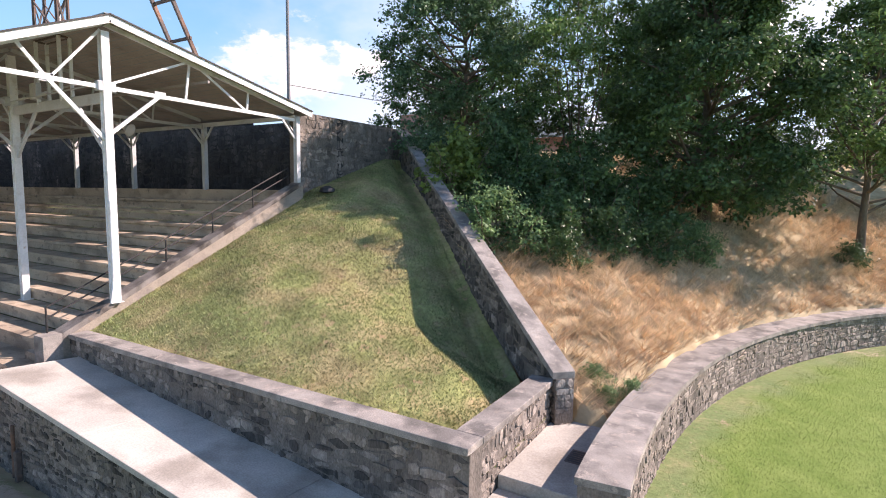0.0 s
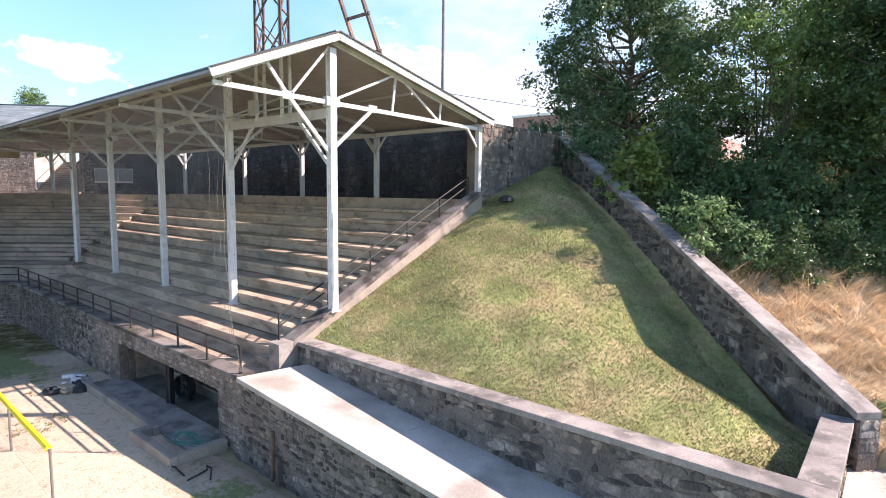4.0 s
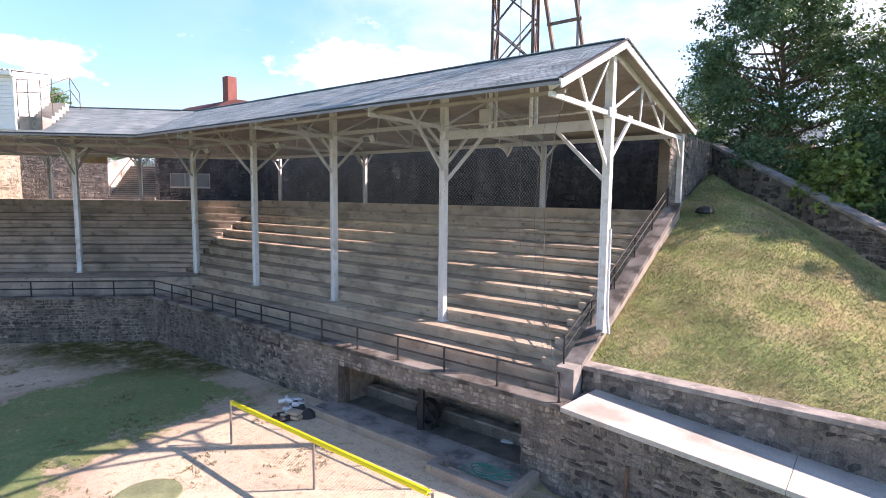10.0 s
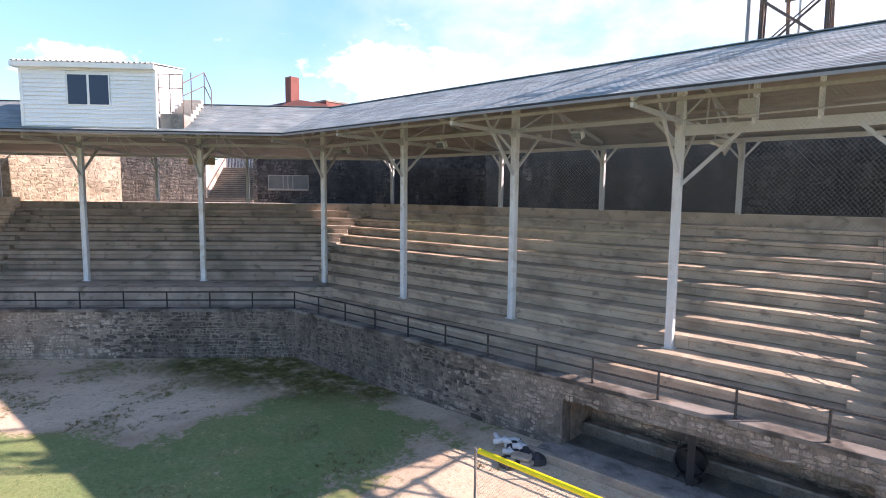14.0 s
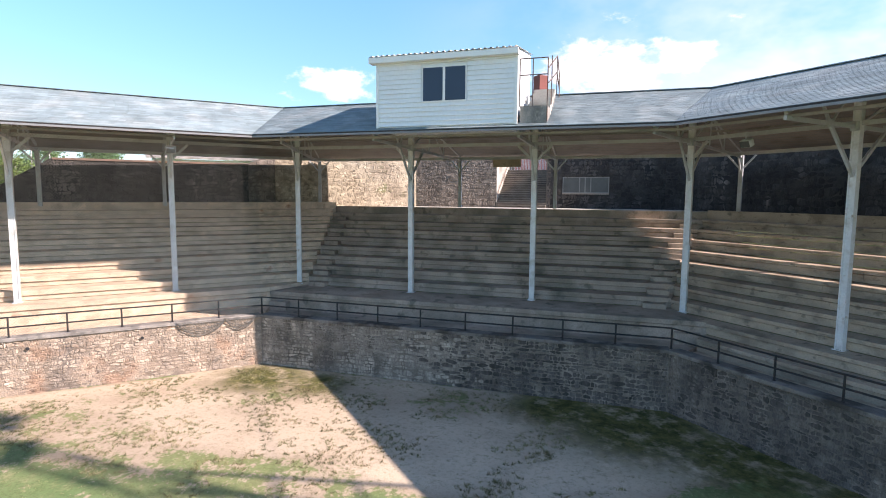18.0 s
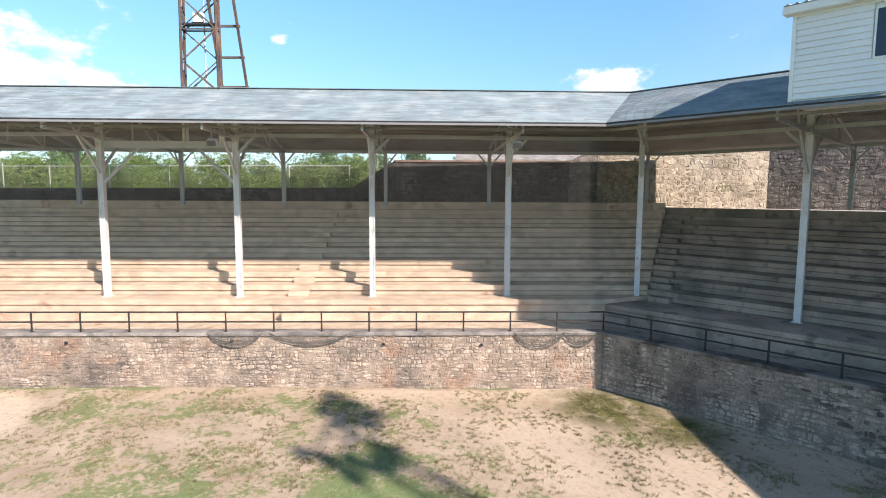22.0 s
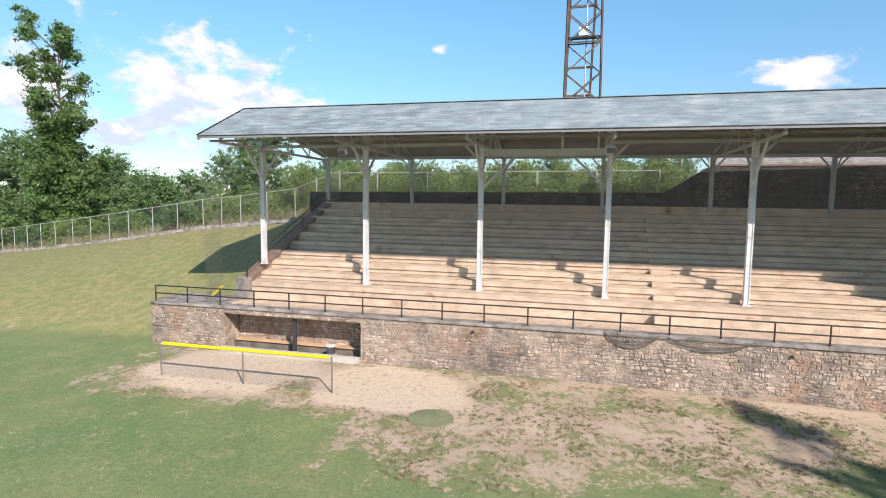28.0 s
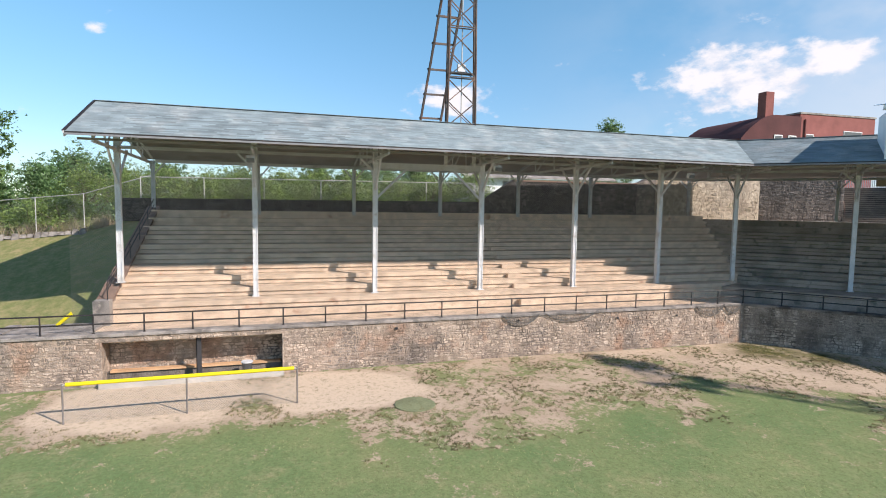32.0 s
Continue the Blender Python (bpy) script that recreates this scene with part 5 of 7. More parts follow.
# ---- dugouts ----
def dugout(name, p, q, back, top, depth, label, seat=0.75, board="wood"):
    """A recess under the stand from p to q (plan), back: the way in."""
    ob = empty(name, label=label, category="dugout", kind="structure")
    p, q, n = Vector(p), Vector(q), Vector(back)
    d = (q - p).normalized()
    # dark mortar tone puts the recess's shade into the floor colour
    part("dugout_floor", prism([p + n * 0.3, q + n * 0.3, q + n * depth, p + n * depth], -0.3, 0.02), M["mortar_grey"], ob)
    part("dugout_roof", prism([p + n * 0.4, q + n * 0.4, q + n * (depth + 0.2), p + n * (depth + 0.2)], top + 0.02, top + 0.2), M["mortar_grey"], ob)
    for c, s in ((p, -1), (q, 1)):
        part("dugout_side", prism([c + n * 0.4, c + d * 0.25 * s + n * 0.4, c + d * 0.25 * s + n * depth, c + n * depth], -0.3, top + 0.02), M["stone"], ob)
        part("jamb", prism([c - n * 0.0, c - d * 0.05 * s - n * 0.0, c - d * 0.05 * s + n * 0.62, c + n * 0.62], -0.3, top + 0.01), M["stone_grey" if board == "cap" else "stone"], ob, "rough stone jamb")
    a, b = p + n * (depth - seat), q + n * (depth - seat)
    part("bench_wall", prism([a, b, b + n * 0.3, a + n * 0.3], 0.02, 0.42), M["mortar_grey"], ob)
    bench = empty("dugout_bench", label="long weathered %s bench inside the dugout" % ("wooden" if board == "wood" else "concrete"), category="bench")
    m1 = a.lerp(b, 0.5)
    for u, v in ((a + d * 0.15, m1 - d * 0.03), (m1 + d * 0.03, b - d * 0.15)):
        part("seat_board", prism([u - n * 0.1, v - n * 0.1, v + n * 0.28, u + n * 0.28], 0.42, 0.5), M[board], bench)
    c = p.lerp(q, 0.49) + n * 0.3
    post = empty("dugout_post", label="dark steel column in the middle of the dugout opening", category="post")
    post.matrix_world = pose(c.x, c.y, 0, 0, 0, 20)
    post_parts(post, 0.02, top, 0.2, M["darksteel"])
    return ob


dA0, dA1 = AB0 + (A0 - AB0).normalized() * (LA - 9.4), AB0 + (A0 - AB0).normalized() * (LA - 1.2)
dugout("dugout_a", dA0, dA1, (0, 1), 1.72, 2.3, "dim dugout recessed below the stand", 0.75, "cap")
stone_wall("dugout_back_a", dA0 + Vector((0, 2.3)), dA1 + Vector((0, 2.3)), -0.2, 1.74, 0.3, "rough wall at the back of the dugout", 31)
dC0, dC1 = C0 + (BC0 - C0).normalized() * 4.55, C0 + (BC0 - C0).normalized() * 12.4
nC = LINE["C"][0]
dugout("dugout_c", dC1, dC0, nC, 2.05, 1.4, "dugout recessed below the stand with a long bench", 0.5)
stone_wall("dugout_back_c", dC0 + nC * 1.4, dC1 + nC * 1.4, -0.2, 2.08, 0.3, "rough stone wall at the back of the dugout", 32)
for k, (x0, y0, x1, y1, h) in enumerate(((-28.75, 4.85, -21.9, 5.07, 0.34), (-22.2, 4.26, -21.95, 4.845, 0.37), (-21.945, 4.26, -19.35, 4.5, 0.37), (-19.6, 4.505, -19.35, 6.0, 0.36))):
    tagged(finish("dugout_kerb", box((x0, y0, -0.1), (x1, y1, h), bevel=0.02), M["concrete"]), "low concrete kerb in front of the dugout", "kerb", kind="structure")
# added slab whose tone stands in for shade on the dirt floor
tagged(finish("dugout_apron", box((-28.7, 5.08, -0.1), (-19.61, 6.39, 0.13)), M["cap"]), "slab added between kerb and dugout, toned for the shade there", "floor", kind="structure")
a, b = dC0 - nC * 0.45, dC1 - nC * 0.45
tagged(finish("dugout_kerb", prism([a, b, b + nC * 0.3, a + nC * 0.3], -0.1, 0.36), M["path"]), "pale concrete kerb in front of the dugout", "kerb", kind="structure")

# ---- press box on the roof ----
PB0, PB1 = Vector((-52.31, -2.89)), Vector((-47.92, 1.45))
pd = (PB1 - PB0).normalized()
pn = Vector((-pd.y, pd.x))
pm = Matrix(((pd.x, pn.x, 0, PB0.x), (pd.y, pn.y, 0, PB0.y), (0, 0, 1, 0), (0, 0, 0, 1)))
PL, PD = 6.17, 3.2
box_ob = empty("press_box", label="small white-sided press box standing on the grandstand roof", category="press box")
part("core", box((0.03, 0.03, 11.3), (PL - 0.03, PD, 14.15), pm), M["siding"], box_ob)
k = 0
z = 11.45
while z < 14.1:
    for a, b in ((0.0, 2.05), (4.1, PL)) if 12.35 < z < 13.95 else ((0.0, PL),):
        bm = bmesh.new()
        vs = [bm.verts.new(pm @ Vector(v)) for v in ((a, -0.055, z), (b, -0.055, z), (b, -0.002, z + 0.2), (a, -0.002, z + 0.2), (a, 0.03, z), (b, 0.03, z))]
        bm.faces.new(vs[:4])
        bm.faces.new((vs[4], vs[5], vs[1], vs[0]))
        part("siding_board", bm, M["siding"], box_ob)
    bm = bmesh.new()
    vs = [bm.verts.new(pm @ Vector(v)) for v in ((PL + 0.03, 0, z), (PL + 0.03, PD, z), (PL + 0.005, PD, z + 0.2), (PL + 0.005, 0, z + 0.2))]
    bm.faces.new(vs)
    part("siding_board", bm, M["siding"], box_ob)
    z += 0.2
pw = part("window", box((2.08, -0.05, 12.42), (4.08, 0.0, 13.92), pm), M["white"], box_ob, "white framed sliding window")
for a, b in ((2.14, 3.02), (3.14, 4.02)):
    part("pane", box((a, -0.06, 12.48), (b, -0.045, 13.86), pm), M["glass"], pw, "dark blue-grey glass")
for x in (-0.06, PL - 0.06):
    part("corner_post", box((x, -0.06, 11.4), (x + 0.12, 0.06, 14.15), pm), M["white"], box_ob)
part("fascia", box((-0.3, -0.32, 14.15), (PL + 0.1, -0.24, 14.38), pm), M["white"], box_ob)
part("soffit", box((-0.28, -0.25, 14.14), (PL + 0.1, 0.1, 14.17), pm), M["white"], box_ob)
nr = 26
for i in range(nr):
    a = -0.3 + (PL + 0.42) * i / nr
    w = (PL + 0.42) / nr
    bm = bmesh.new()
    vs = []
    for y, z in ((-0.36, 14.40), (PD + 0.3, 14.95)):
        for u, h in ((0, 0), (0.3, 0), (0.45, 0.045), (0.7, 0.045), (0.85, 0), (1, 0)):
            vs.append(bm.verts.new(pm @ Vector((a + w * u, y, z + h))))
    for j in range(5):
        bm.faces.new((vs[j], vs[j + 1], vs[j + 7], vs[j + 6]))
    part("roof_panel", bm, M["white"], box_ob, "ribbed white metal roof panel")
part("end_gable", prism([pm @ Vector((PL, 0, 0)), pm @ Vector((PL + 0.03, 0, 0)), pm @ Vector((PL + 0.03, PD, 0)), pm @ Vector((PL, PD, 0))], 14.0, [14.38, 14.38, 14.9, 14.9]), M["siding"], box_ob)
# steps and rails beside it
st = empty("roof_steps", label="timber steps with thin iron rails beside the press box", category="steps")
part("box_step", box((PL + 0.15, 0.1, 11.35), (PL + 1.25, 1.0, 12.12), pm), M["cap"], st, "weathered grey landing box")
for i in range(5):
    part("tread", box((PL + 0.35, 1.0 + 0.35 * i, 11.9 + 0.22 * i), (PL + 1.25, 1.35 + 0.35 * i, 12.3 + 0.22 * i), pm), M["path"], st)
rl = empty("step_railing", label="thin rusty pipe rails round the roof steps", category="railing")
P = lambda x, y, z: pm @ Vector((PL + x, y, z))
for x, y, z0, z1 in ((0.12, 0.1, 12.1, 14.0), (0.65, 0.1, 12.1, 14.0), (1.25, 0.1, 11.5, 14.0), (1.28, 1.1, 12.3, 14.3), (1.28, 2.9, 13.0, 14.7), (1.28, 3.9, 12.8, 14.0)):
    part("post", pipe(P(x, y, z0), P(x, y, z1), 0.025, 6), M["rust"], rl)
for a, b in (((0.12, 0.1, 14.0), (1.25, 0.1, 14.0)), ((0.12, 0.1, 13.35), (1.25, 0.1, 13.35)), ((1.28, 0.1, 13.6), (1.28, 2.9, 14.7)), ((1.28, 2.9, 14.7), (1.28, 3.9, 14.0)), ((1.28, 0.1, 13.0), (1.28, 2.9, 14.0)), ((1.28, 2.9, 14.0), (1.28, 3.9, 13.4))):
    part("rail", pipe(P(*a), P(*b), 0.024, 6), M["rust"], rl)

# ---- light towers on the roof ----
def tower(x, y, rz, top, label, plate=0.12, skew=0.0):
    """A square lattice mast on the roof beams, with a leaning ladder frame behind it (local y is the way back)."""
    ob = empty("light_tower", x, y, 0, rz, label=label, category="light tower", group="light towers")
    z0, w0, w1 = 13.0, 0.86, 0.70

    def leg(sx, sy, z):
        t = (z - z0) / (top - z0)
        w = w0 + (w1 - w0) * t
        return Vector((sx * w, 0.05 + sy * 0.18, z))
    for sx in (-1, 1):
        for sy in (-1, 1):
            bm = bmesh.new()
            a, b = leg(sx, sy, z0), leg(sx, sy, top)
            add_beam(bm, a, b, plate, 0.03)
            add_beam(bm, a, b, 0.03, plate)
            part("leg", bm, M["rust"], ob, "rusted angle-iron leg")
            part("leg_foot", beam(Vector((sx * 0.87, 0.05 + sy * 0.18, 10.7)), a, 0.1, 0.1), M["paint_sunlit"], ob, "white painted foot below the roof")
    n = 10
    for k in range(n):
        za, zb = z0 + (top - z0) * k / n, z0 + (top - z0) * (k + 1) / n
        for (s1, s2) in (((-1, -1), (1, -1)), ((1, -1), (1, 1)), ((1, 1), (-1, 1)), ((-1, 1), (-1, -1))):
            a, b = (s1, s2) if k % 2 else (s2, s1)
            part("brace", beam(leg(*a, za), leg(*b, zb), 0.055, 0.055), M["rust2"], ob)
            if k % 2 == 0:
                part("brace", beam(leg(*b, za), leg(*a, zb), 0.035, 0.035), M["rust2"], ob)
                part("strut", beam(leg(*s1, za), leg(*s2, za), 0.06, 0.06), M["rust2"], ob)
    part("conduit", pipe((0.1, 0.3, z0), (0.1, 0.3, top), 0.035, 6), M["galv"], ob, "grey cable conduit")
    for zz in (16.2,):
        part("junction_box", box((-0.25, -0.1, zz), (0.2, 0.15, zz + 0.42)), M["plastic"], ob, "pale metal junction box")
        part("shelf", box((-0.8, -0.12, zz - 0.12), (0.8, 0.22, zz - 0.04)), M["darksteel"], ob)
    ztop = 23.5
    for sx in (-1, 1):
        part("ladder_leg", beam((sx * 0.72 + skew, 6.6, 11.9), (sx * 0.62, 0.5, ztop), 0.12, 0.16), M["rust2"], ob)
    for k in range(8):
        t = (k + 0.6) / 8
        y_, z_ = 6.6 + (0.5 - 6.6) * t, 12.0 + (ztop - 12.0) * t
        part("rung", beam((-0.8 + skew * (1 - t), y_, z_), (0.8 + skew * (1 - t), y_, z_), 0.1, 0.12), M["rust2"], ob)
    part("service_deck", box((-0.9, -0.3, top - 0.1), (0.9, 0.6, top)), M["rust2"], ob)
    # two banks of floodlights either side of the mast, some lamps missing
    for j in range(3):
        zr = top + 0.62 + 0.95 * j
        part("rack_bar", box((-2.95, 0.28, zr - 0.05), (2.45, 0.38, zr + 0.05)), M["rust2"], ob)
        for i, (u, have) in enumerate(((-2.6, (1, 1, 1)), (-1.85, (1, 1, 1)), (-1.1, (0, 1, 1)), (0.95, (1, 0, 0)), (1.7, (1, 1, 0)), (2.2, (0, 0, 1)))):
            if have[j]:
                part("floodlight", lathe(((0.1, 0), (0.3, 0.12), (0.42, 0.4), (0.4, 0.42)), 10, Matrix.Translation((u, 0.2, zr)) @ pose(0, 0, 0, 68 + 9 * ((i + j) % 3), 0, 8 * (i - 2.5))), M["galv"], ob, "round floodlight")
    for u in (-2.9, -0.6, 0.6, 2.4):
        part("rack_upright", box((u - 0.04, 0.3, top + 0.3), (u + 0.04, 0.4, top + 2.7)), M["rust2"], ob)
    part("rack_post", box((-0.06, 0.3, top), (0.06, 0.55, top + 2.7)), M["rust2"], ob)
    return ob


tower(-23.05, 10.15, 0, 27.4, "tall rusted lattice light tower rising through the roof", plate=0.12, skew=-0.45)
tower(-60.1, -25.65, 90, 27.4, "tall rusted lattice light tower with a leaning ladder frame", plate=0.12, skew=-0.6)

# tall thin pole behind the stand
pole = empty("flag_pole", -28.05, 26.3, 0, label="tall thin grey utility pole behind the stand", category="pole")
part("shaft", lathe(((0.14, 9), (0.12, 14), (0.09, 24)), 10), M["bucket"], pole)
wires = empty("overhead_wire", label="thin black wire hanging across the sky", category="wire")
for a, b, sag in (((-28.05, 26.3, 14.6), (-8, 60, 15.0), 1.0), ((-24, 11.5, 21), (-105, 40, 52), 1.5)):
    bm = bmesh.new()
    pts = [Vector(a).lerp(Vector(b), t / 14) - Vector((0, 0, sag * 4 * (t / 14) * (1 - t / 14))) for t in range(15)]
    for p_, q_ in zip(pts, pts[1:]):
        add_pipe(bm, p_, q_, 0.022, 5)
    part("wire", bm, M["darksteel"], wires)

# ---- nets and chain-link ----
def net_between(p, q, zb, zt, cell, width, mat, name, parent, bow=None):
    """Crossed diagonal strands filling an upright rectangle; bow(z): how far its far edge is drawn in."""
    p, q = Vector(p), Vector(q)
    d = (q - p)
    long = d.length
    d /= long
    n2 = Vector((-d.y, d.x)) * 0.002
    h = zt - zb
    verts, faces = [], []
    step = cell * 1.4142
    for slope in (1, -1):
        k = -h if slope > 0 else 0.0
        end = long if slope > 0 else long + h
        while k < end:
            if slope > 0:
                s0, s1 = max(0.0, k), min(long, k + h)
                z0, z1 = zb + (s0 - k), zb + (s1 - k)
            else:
                s0, s1 = max(0.0, k - h), min(long, k)
                z0, z1 = zb + (k - s0), zb + (k - s1)
            if s1 - s0 > 0.02:
                w = width / 2 * 0.7071
                parts = max(1, round((s1 - s0) / 0.7)) if bow else 1
                for j in range(parts + 1):
                    s, z = s0 + (s1 - s0) * j / parts, z0 + (z1 - z0) * j / parts
                    b = len(verts)
                    c = p + d * (s - (bow(z) * math.exp((s - long) / 2.2) if bow else 0.0)) + n2 * slope
                    verts += [(c.x - d.x * w, c.y - d.y * w, z + w * slope), (c.x + d.x * w, c.y + d.y * w, z - w * slope)]
                    if j:
                        faces.append((b - 2, b - 1, b + 1, b))
            k += step
    return raw(name, verts, faces, mat, parent)


ob = empty("protective_net", label="fine wire protective netting hung from the eave to the rail", category="net", group="protective nets")
NET_END = -18.75


def net_bow(z):
    """The free edge hangs slack between the corner of the rail and the eave."""
    t = (z - 2.5) / 8.65
    return 0.66 * (math.sin(math.pi * min(1.0, t)) ** 0.8 if t > 0 else 0.0) + 0.2 * t


net_between(a_at(-31.5, 0.05), a_at(NET_END, 0.05), 2.5, 11.15, 0.085, 0.0046, M["net_pale"], "netting", ob, net_bow)
rg = random.Random(5)
for i, (off, thick) in enumerate(((0.0, 0.009), (0.16, 0.005), (0.42, 0.005))):
    bm = bmesh.new()
    zs = [2.55 + 8.6 * k / 16 for k in range(17)]
    pts = [Vector((NET_END - net_bow(z) - off * (1.0 + 1.6 * k / 16) * min(1.0, k / 5), 6.16 + 0.03 * math.sin(k * 1.7 + i), z)) for k, z in enumerate(zs)]
    for a_, b_ in zip(pts, pts[1:]):
        add_pipe(bm, a_, b_, thick, 5)
    part("edge_rope" if i == 0 else "gathered_fold", bm, M["net"], ob, "frayed edge rope" if i == 0 else "")
ob = empty("protective_net", label="wide fine wire netting hung before the seats", category="net", group="protective nets")
net_between(meet("B", 0.05, "C", 0.05), c_at(-44.6, 0.05), 2.5, 11.1, 0.085, 0.0044, M["net"], "netting", ob)
net_between(c_at(-44.6, 0.05), c_at(-45.4, 2.4), 2.5, 6.2, 0.085, 0.008, M["net"], "loose_end", ob)
# bunched netting hanging over the wall
def swag(s0, s1, drop, n=5):
    ob = empty("hanging_net", label="dark bunched netting sagging over the stone wall", category="net", group="sagging nets")
    rg = random.Random(int(s0 * 10))
    bm = bmesh.new()
    for i in range(n):
        f = 1 - 0.12 * i
        pts = []
        for t in range(13):
            u = t / 12
            c = c_at(s0 + (s1 - s0) * u, -0.12 - 0.02 * (i % 2))
            pts.append(Vector((c.x, c.y, 2.46 - drop * f * (1 - (2 * u - 1) ** 2) ** 0.8)))
        for a_, b_ in zip(pts, pts[1:]):
            add_pipe(bm, a_, b_, 0.018 if i == 0 else 0.01, 5)
    part("folds", bm, M["net"], ob)
    verts, faces = [], []
    for u in range(40):
        a = u / 40
        za = 2.46 - drop * (1 - (2 * a - 1) ** 2) ** 0.8
        c = c_at(s0 + (s1 - s0) * a, -0.11)
        e = c_at(s0 + (s1 - s0) * min(1, a + 0.07), -0.11)
        ze = 2.44
        b = len(verts)
        verts += [(c.x, c.y, za), (c.x, c.y - 0.012, za), (e.x, e.y - 0.012, ze), (e.x, e.y, ze)]
        faces.append((b, b + 1, b + 2, b + 3))
    raw("netting", verts, faces, M["net"], ob)


swag(-24.2, -21.9, 0.62)
swag(-21.6, -18.2, 0.55, 4)
swag(-11.2, -9.0, 0.7)
swag(-9.1, -7.6, 0.6, 4)
for y, z in ((-30.1, 2.02), (-23.2, 2.1), (-16.8, 1.95), (-12.6, 1.9)):
    c = c_at(y, -0.05)
    pp = empty("drain_pipe", label="short rusty drain pipe stub in the stone wall", category="pipe", group="drain pipes")
    part("pipe", lathe(((0.05, 0), (0.07, 0.01), (0.075, 0.05), (0.055, 0.05)), 8, Matrix.Translation((c.x, c.y, z)) @ pose(0, 0, 0, 0, 90, 0)), M["darksteel"], pp)


def chain_fence(pts, zs, height, spacing, label, name="chain_link_fence", cap=None, cell=0.09, post_mat="galv"):
    ob = empty(name, label=label, category="fence")
    for (p, za), (q, zb) in zip(zip(pts, zs), zip(pts[1:], zs[1:])):
        p, q = Vector(p), Vector(q)
        n = max(1, round((q - p).length / spacing))
        for k in range(n):
            a, b = p.lerp(q, k / n), p.lerp(q, (k + 1) / n)
            z0, z1 = za + (zb - za) * k / n, za + (zb - za) * (k + 1) / n
            bm = pipe((a.x, a.y, z0 - 0.3), (a.x, a.y, z0 + height + 0.05), 0.035, 8)
            part("post", bm, M[post_mat], ob)
            part("top_rail", pipe((a.x, a.y, z0 + height), (b.x, b.y, z1 + height), 0.028, 6), M["galv"], ob)
            zm = min(z0, z1)
            m_ = net_between(a, b, 0.04, height, cell, 0.005, M["wire"], "mesh", ob)
            for v in m_.data.vertices:
                t = (Vector(v.co[:2]) - a).length / max(0.01, (b - a).length)
                v.co.z += z0 + (z1 - z0) * t
        if q == Vector(pts[-1]):
            part("post", pipe((q.x, q.y, zb - 0.3), (q.x, q.y, zb + height + 0.05), 0.035, 8), M[post_mat], ob)
    if cap:
        p, q = Vector(pts[0]), Vector(pts[-1])
        d = (q - p).normalized() * 0.12
        part("top_cap", pipe((p.x + d.x, p.y + d.y, zs[0] + height + 0.01), (q.x - d.x, q.y - d.y, zs[-1] + height + 0.01), 0.075, 12), cap, ob, "bright yellow plastic cap")
    return ob


chain_fence([(-28.36, 1.72), (-19.75, 1.6)], [0.05, 0.05], 1.42, 4.31, "low chain-link fence with a bright yellow top cap before the dugout", cap=M["yellow"], cell=0.07, post_mat="dull_steel")
chain_fence([(-51.9, -35.1), (-51.55, -43.5)], [0.05, 0.05], 1.5, 4.21, "low chain-link fence with a yellow top cap before the dugout", cap=M["yellow"], cell=0.07, post_mat="dull_steel")
FP = [(x, y) for y, x, z in BANK]
FZ = [z for y, x, z in BANK]
chain_fence(FP, FZ, 2.7, 2.8, "long chain-link boundary fence along the top of the grass bank", cell=0.13)
chain_fence([(-71.6, -20.8), (-71.6, -45.5)], [8.55, 8.4], 1.7, 4.0, "chain-link fence above the low wall behind the stand", cell=0.13)
chain_fence([(-71.7, -17.8), (-76.5, -20.5), (-71.6, -20.8)], [10.6, 9.2, 8.55], 1.5, 3.5, "chain-link fence on the sloping wall top", cell=0.13)
bed = empty("stone_edging", label="line of pale rough stones under the boundary fence", category="edging", kind="stuff")
rg = random.Random(8)
verts, faces = [], []
for (p, za), (q, zb) in zip(zip(FP[1:6], FZ[1:6]), zip(FP[2:7], FZ[2:7])):
    p, q = Vector(p), Vector(q)
    n = int((q - p).length / 0.5)
    for k in range(n):
        c = p.lerp(q, k / n)
        zc = za + (zb - za) * k / n
        w, h = rg.uniform(0.2, 0.32), rg.uniform(0.08, 0.25)
        b = len(verts)
        for sx, sy, sz in ((-1, -1, -1), (1, -1, -1), (1, 1, -1), (-1, 1, -1), (-0.7, -0.7, 1), (0.7, -0.6, 1), (0.6, 0.7, 1), (-0.6, 0.6, 1)):
            verts.append((c.x + 0.3 + sx * w * 0.8, c.y + sy * w, zc + 0.05 + sz * h))
        faces += [tuple(b + i for i in f) for f in ((4, 5, 6, 7), (0, 1, 5, 4), (1, 2, 6, 5), (2, 3, 7, 6), (3, 0, 4, 7))]
raw("edging_stones", verts, faces, M["cap"], bed)

# ---- buildings behind ----
def brick_box(name, lo, hi, label, windows=()):
    ob = empty(name, label=label, category="building")
    part("wall", box(lo, hi), M["brick"], ob)
    part("coping", box((lo[0] - 0.15, lo[1] - 0.15, hi[2]), (hi[0] + 0.15, hi[1] + 0.15, hi[2] + 0.35)), M["cap"], ob)
    for x, y, z, w, h in windows:
        wi = part("window", box((x, y - w / 2, z), (x + 0.12, y + w / 2, z + h)), M["white"], ob)
        part("pane", box((x + 0.1, y - w / 2 + 0.15, z + 0.15), (x + 0.16, y + w / 2 - 0.15, z + h - 0.15)), M["glass_dull"], wi)
    return ob


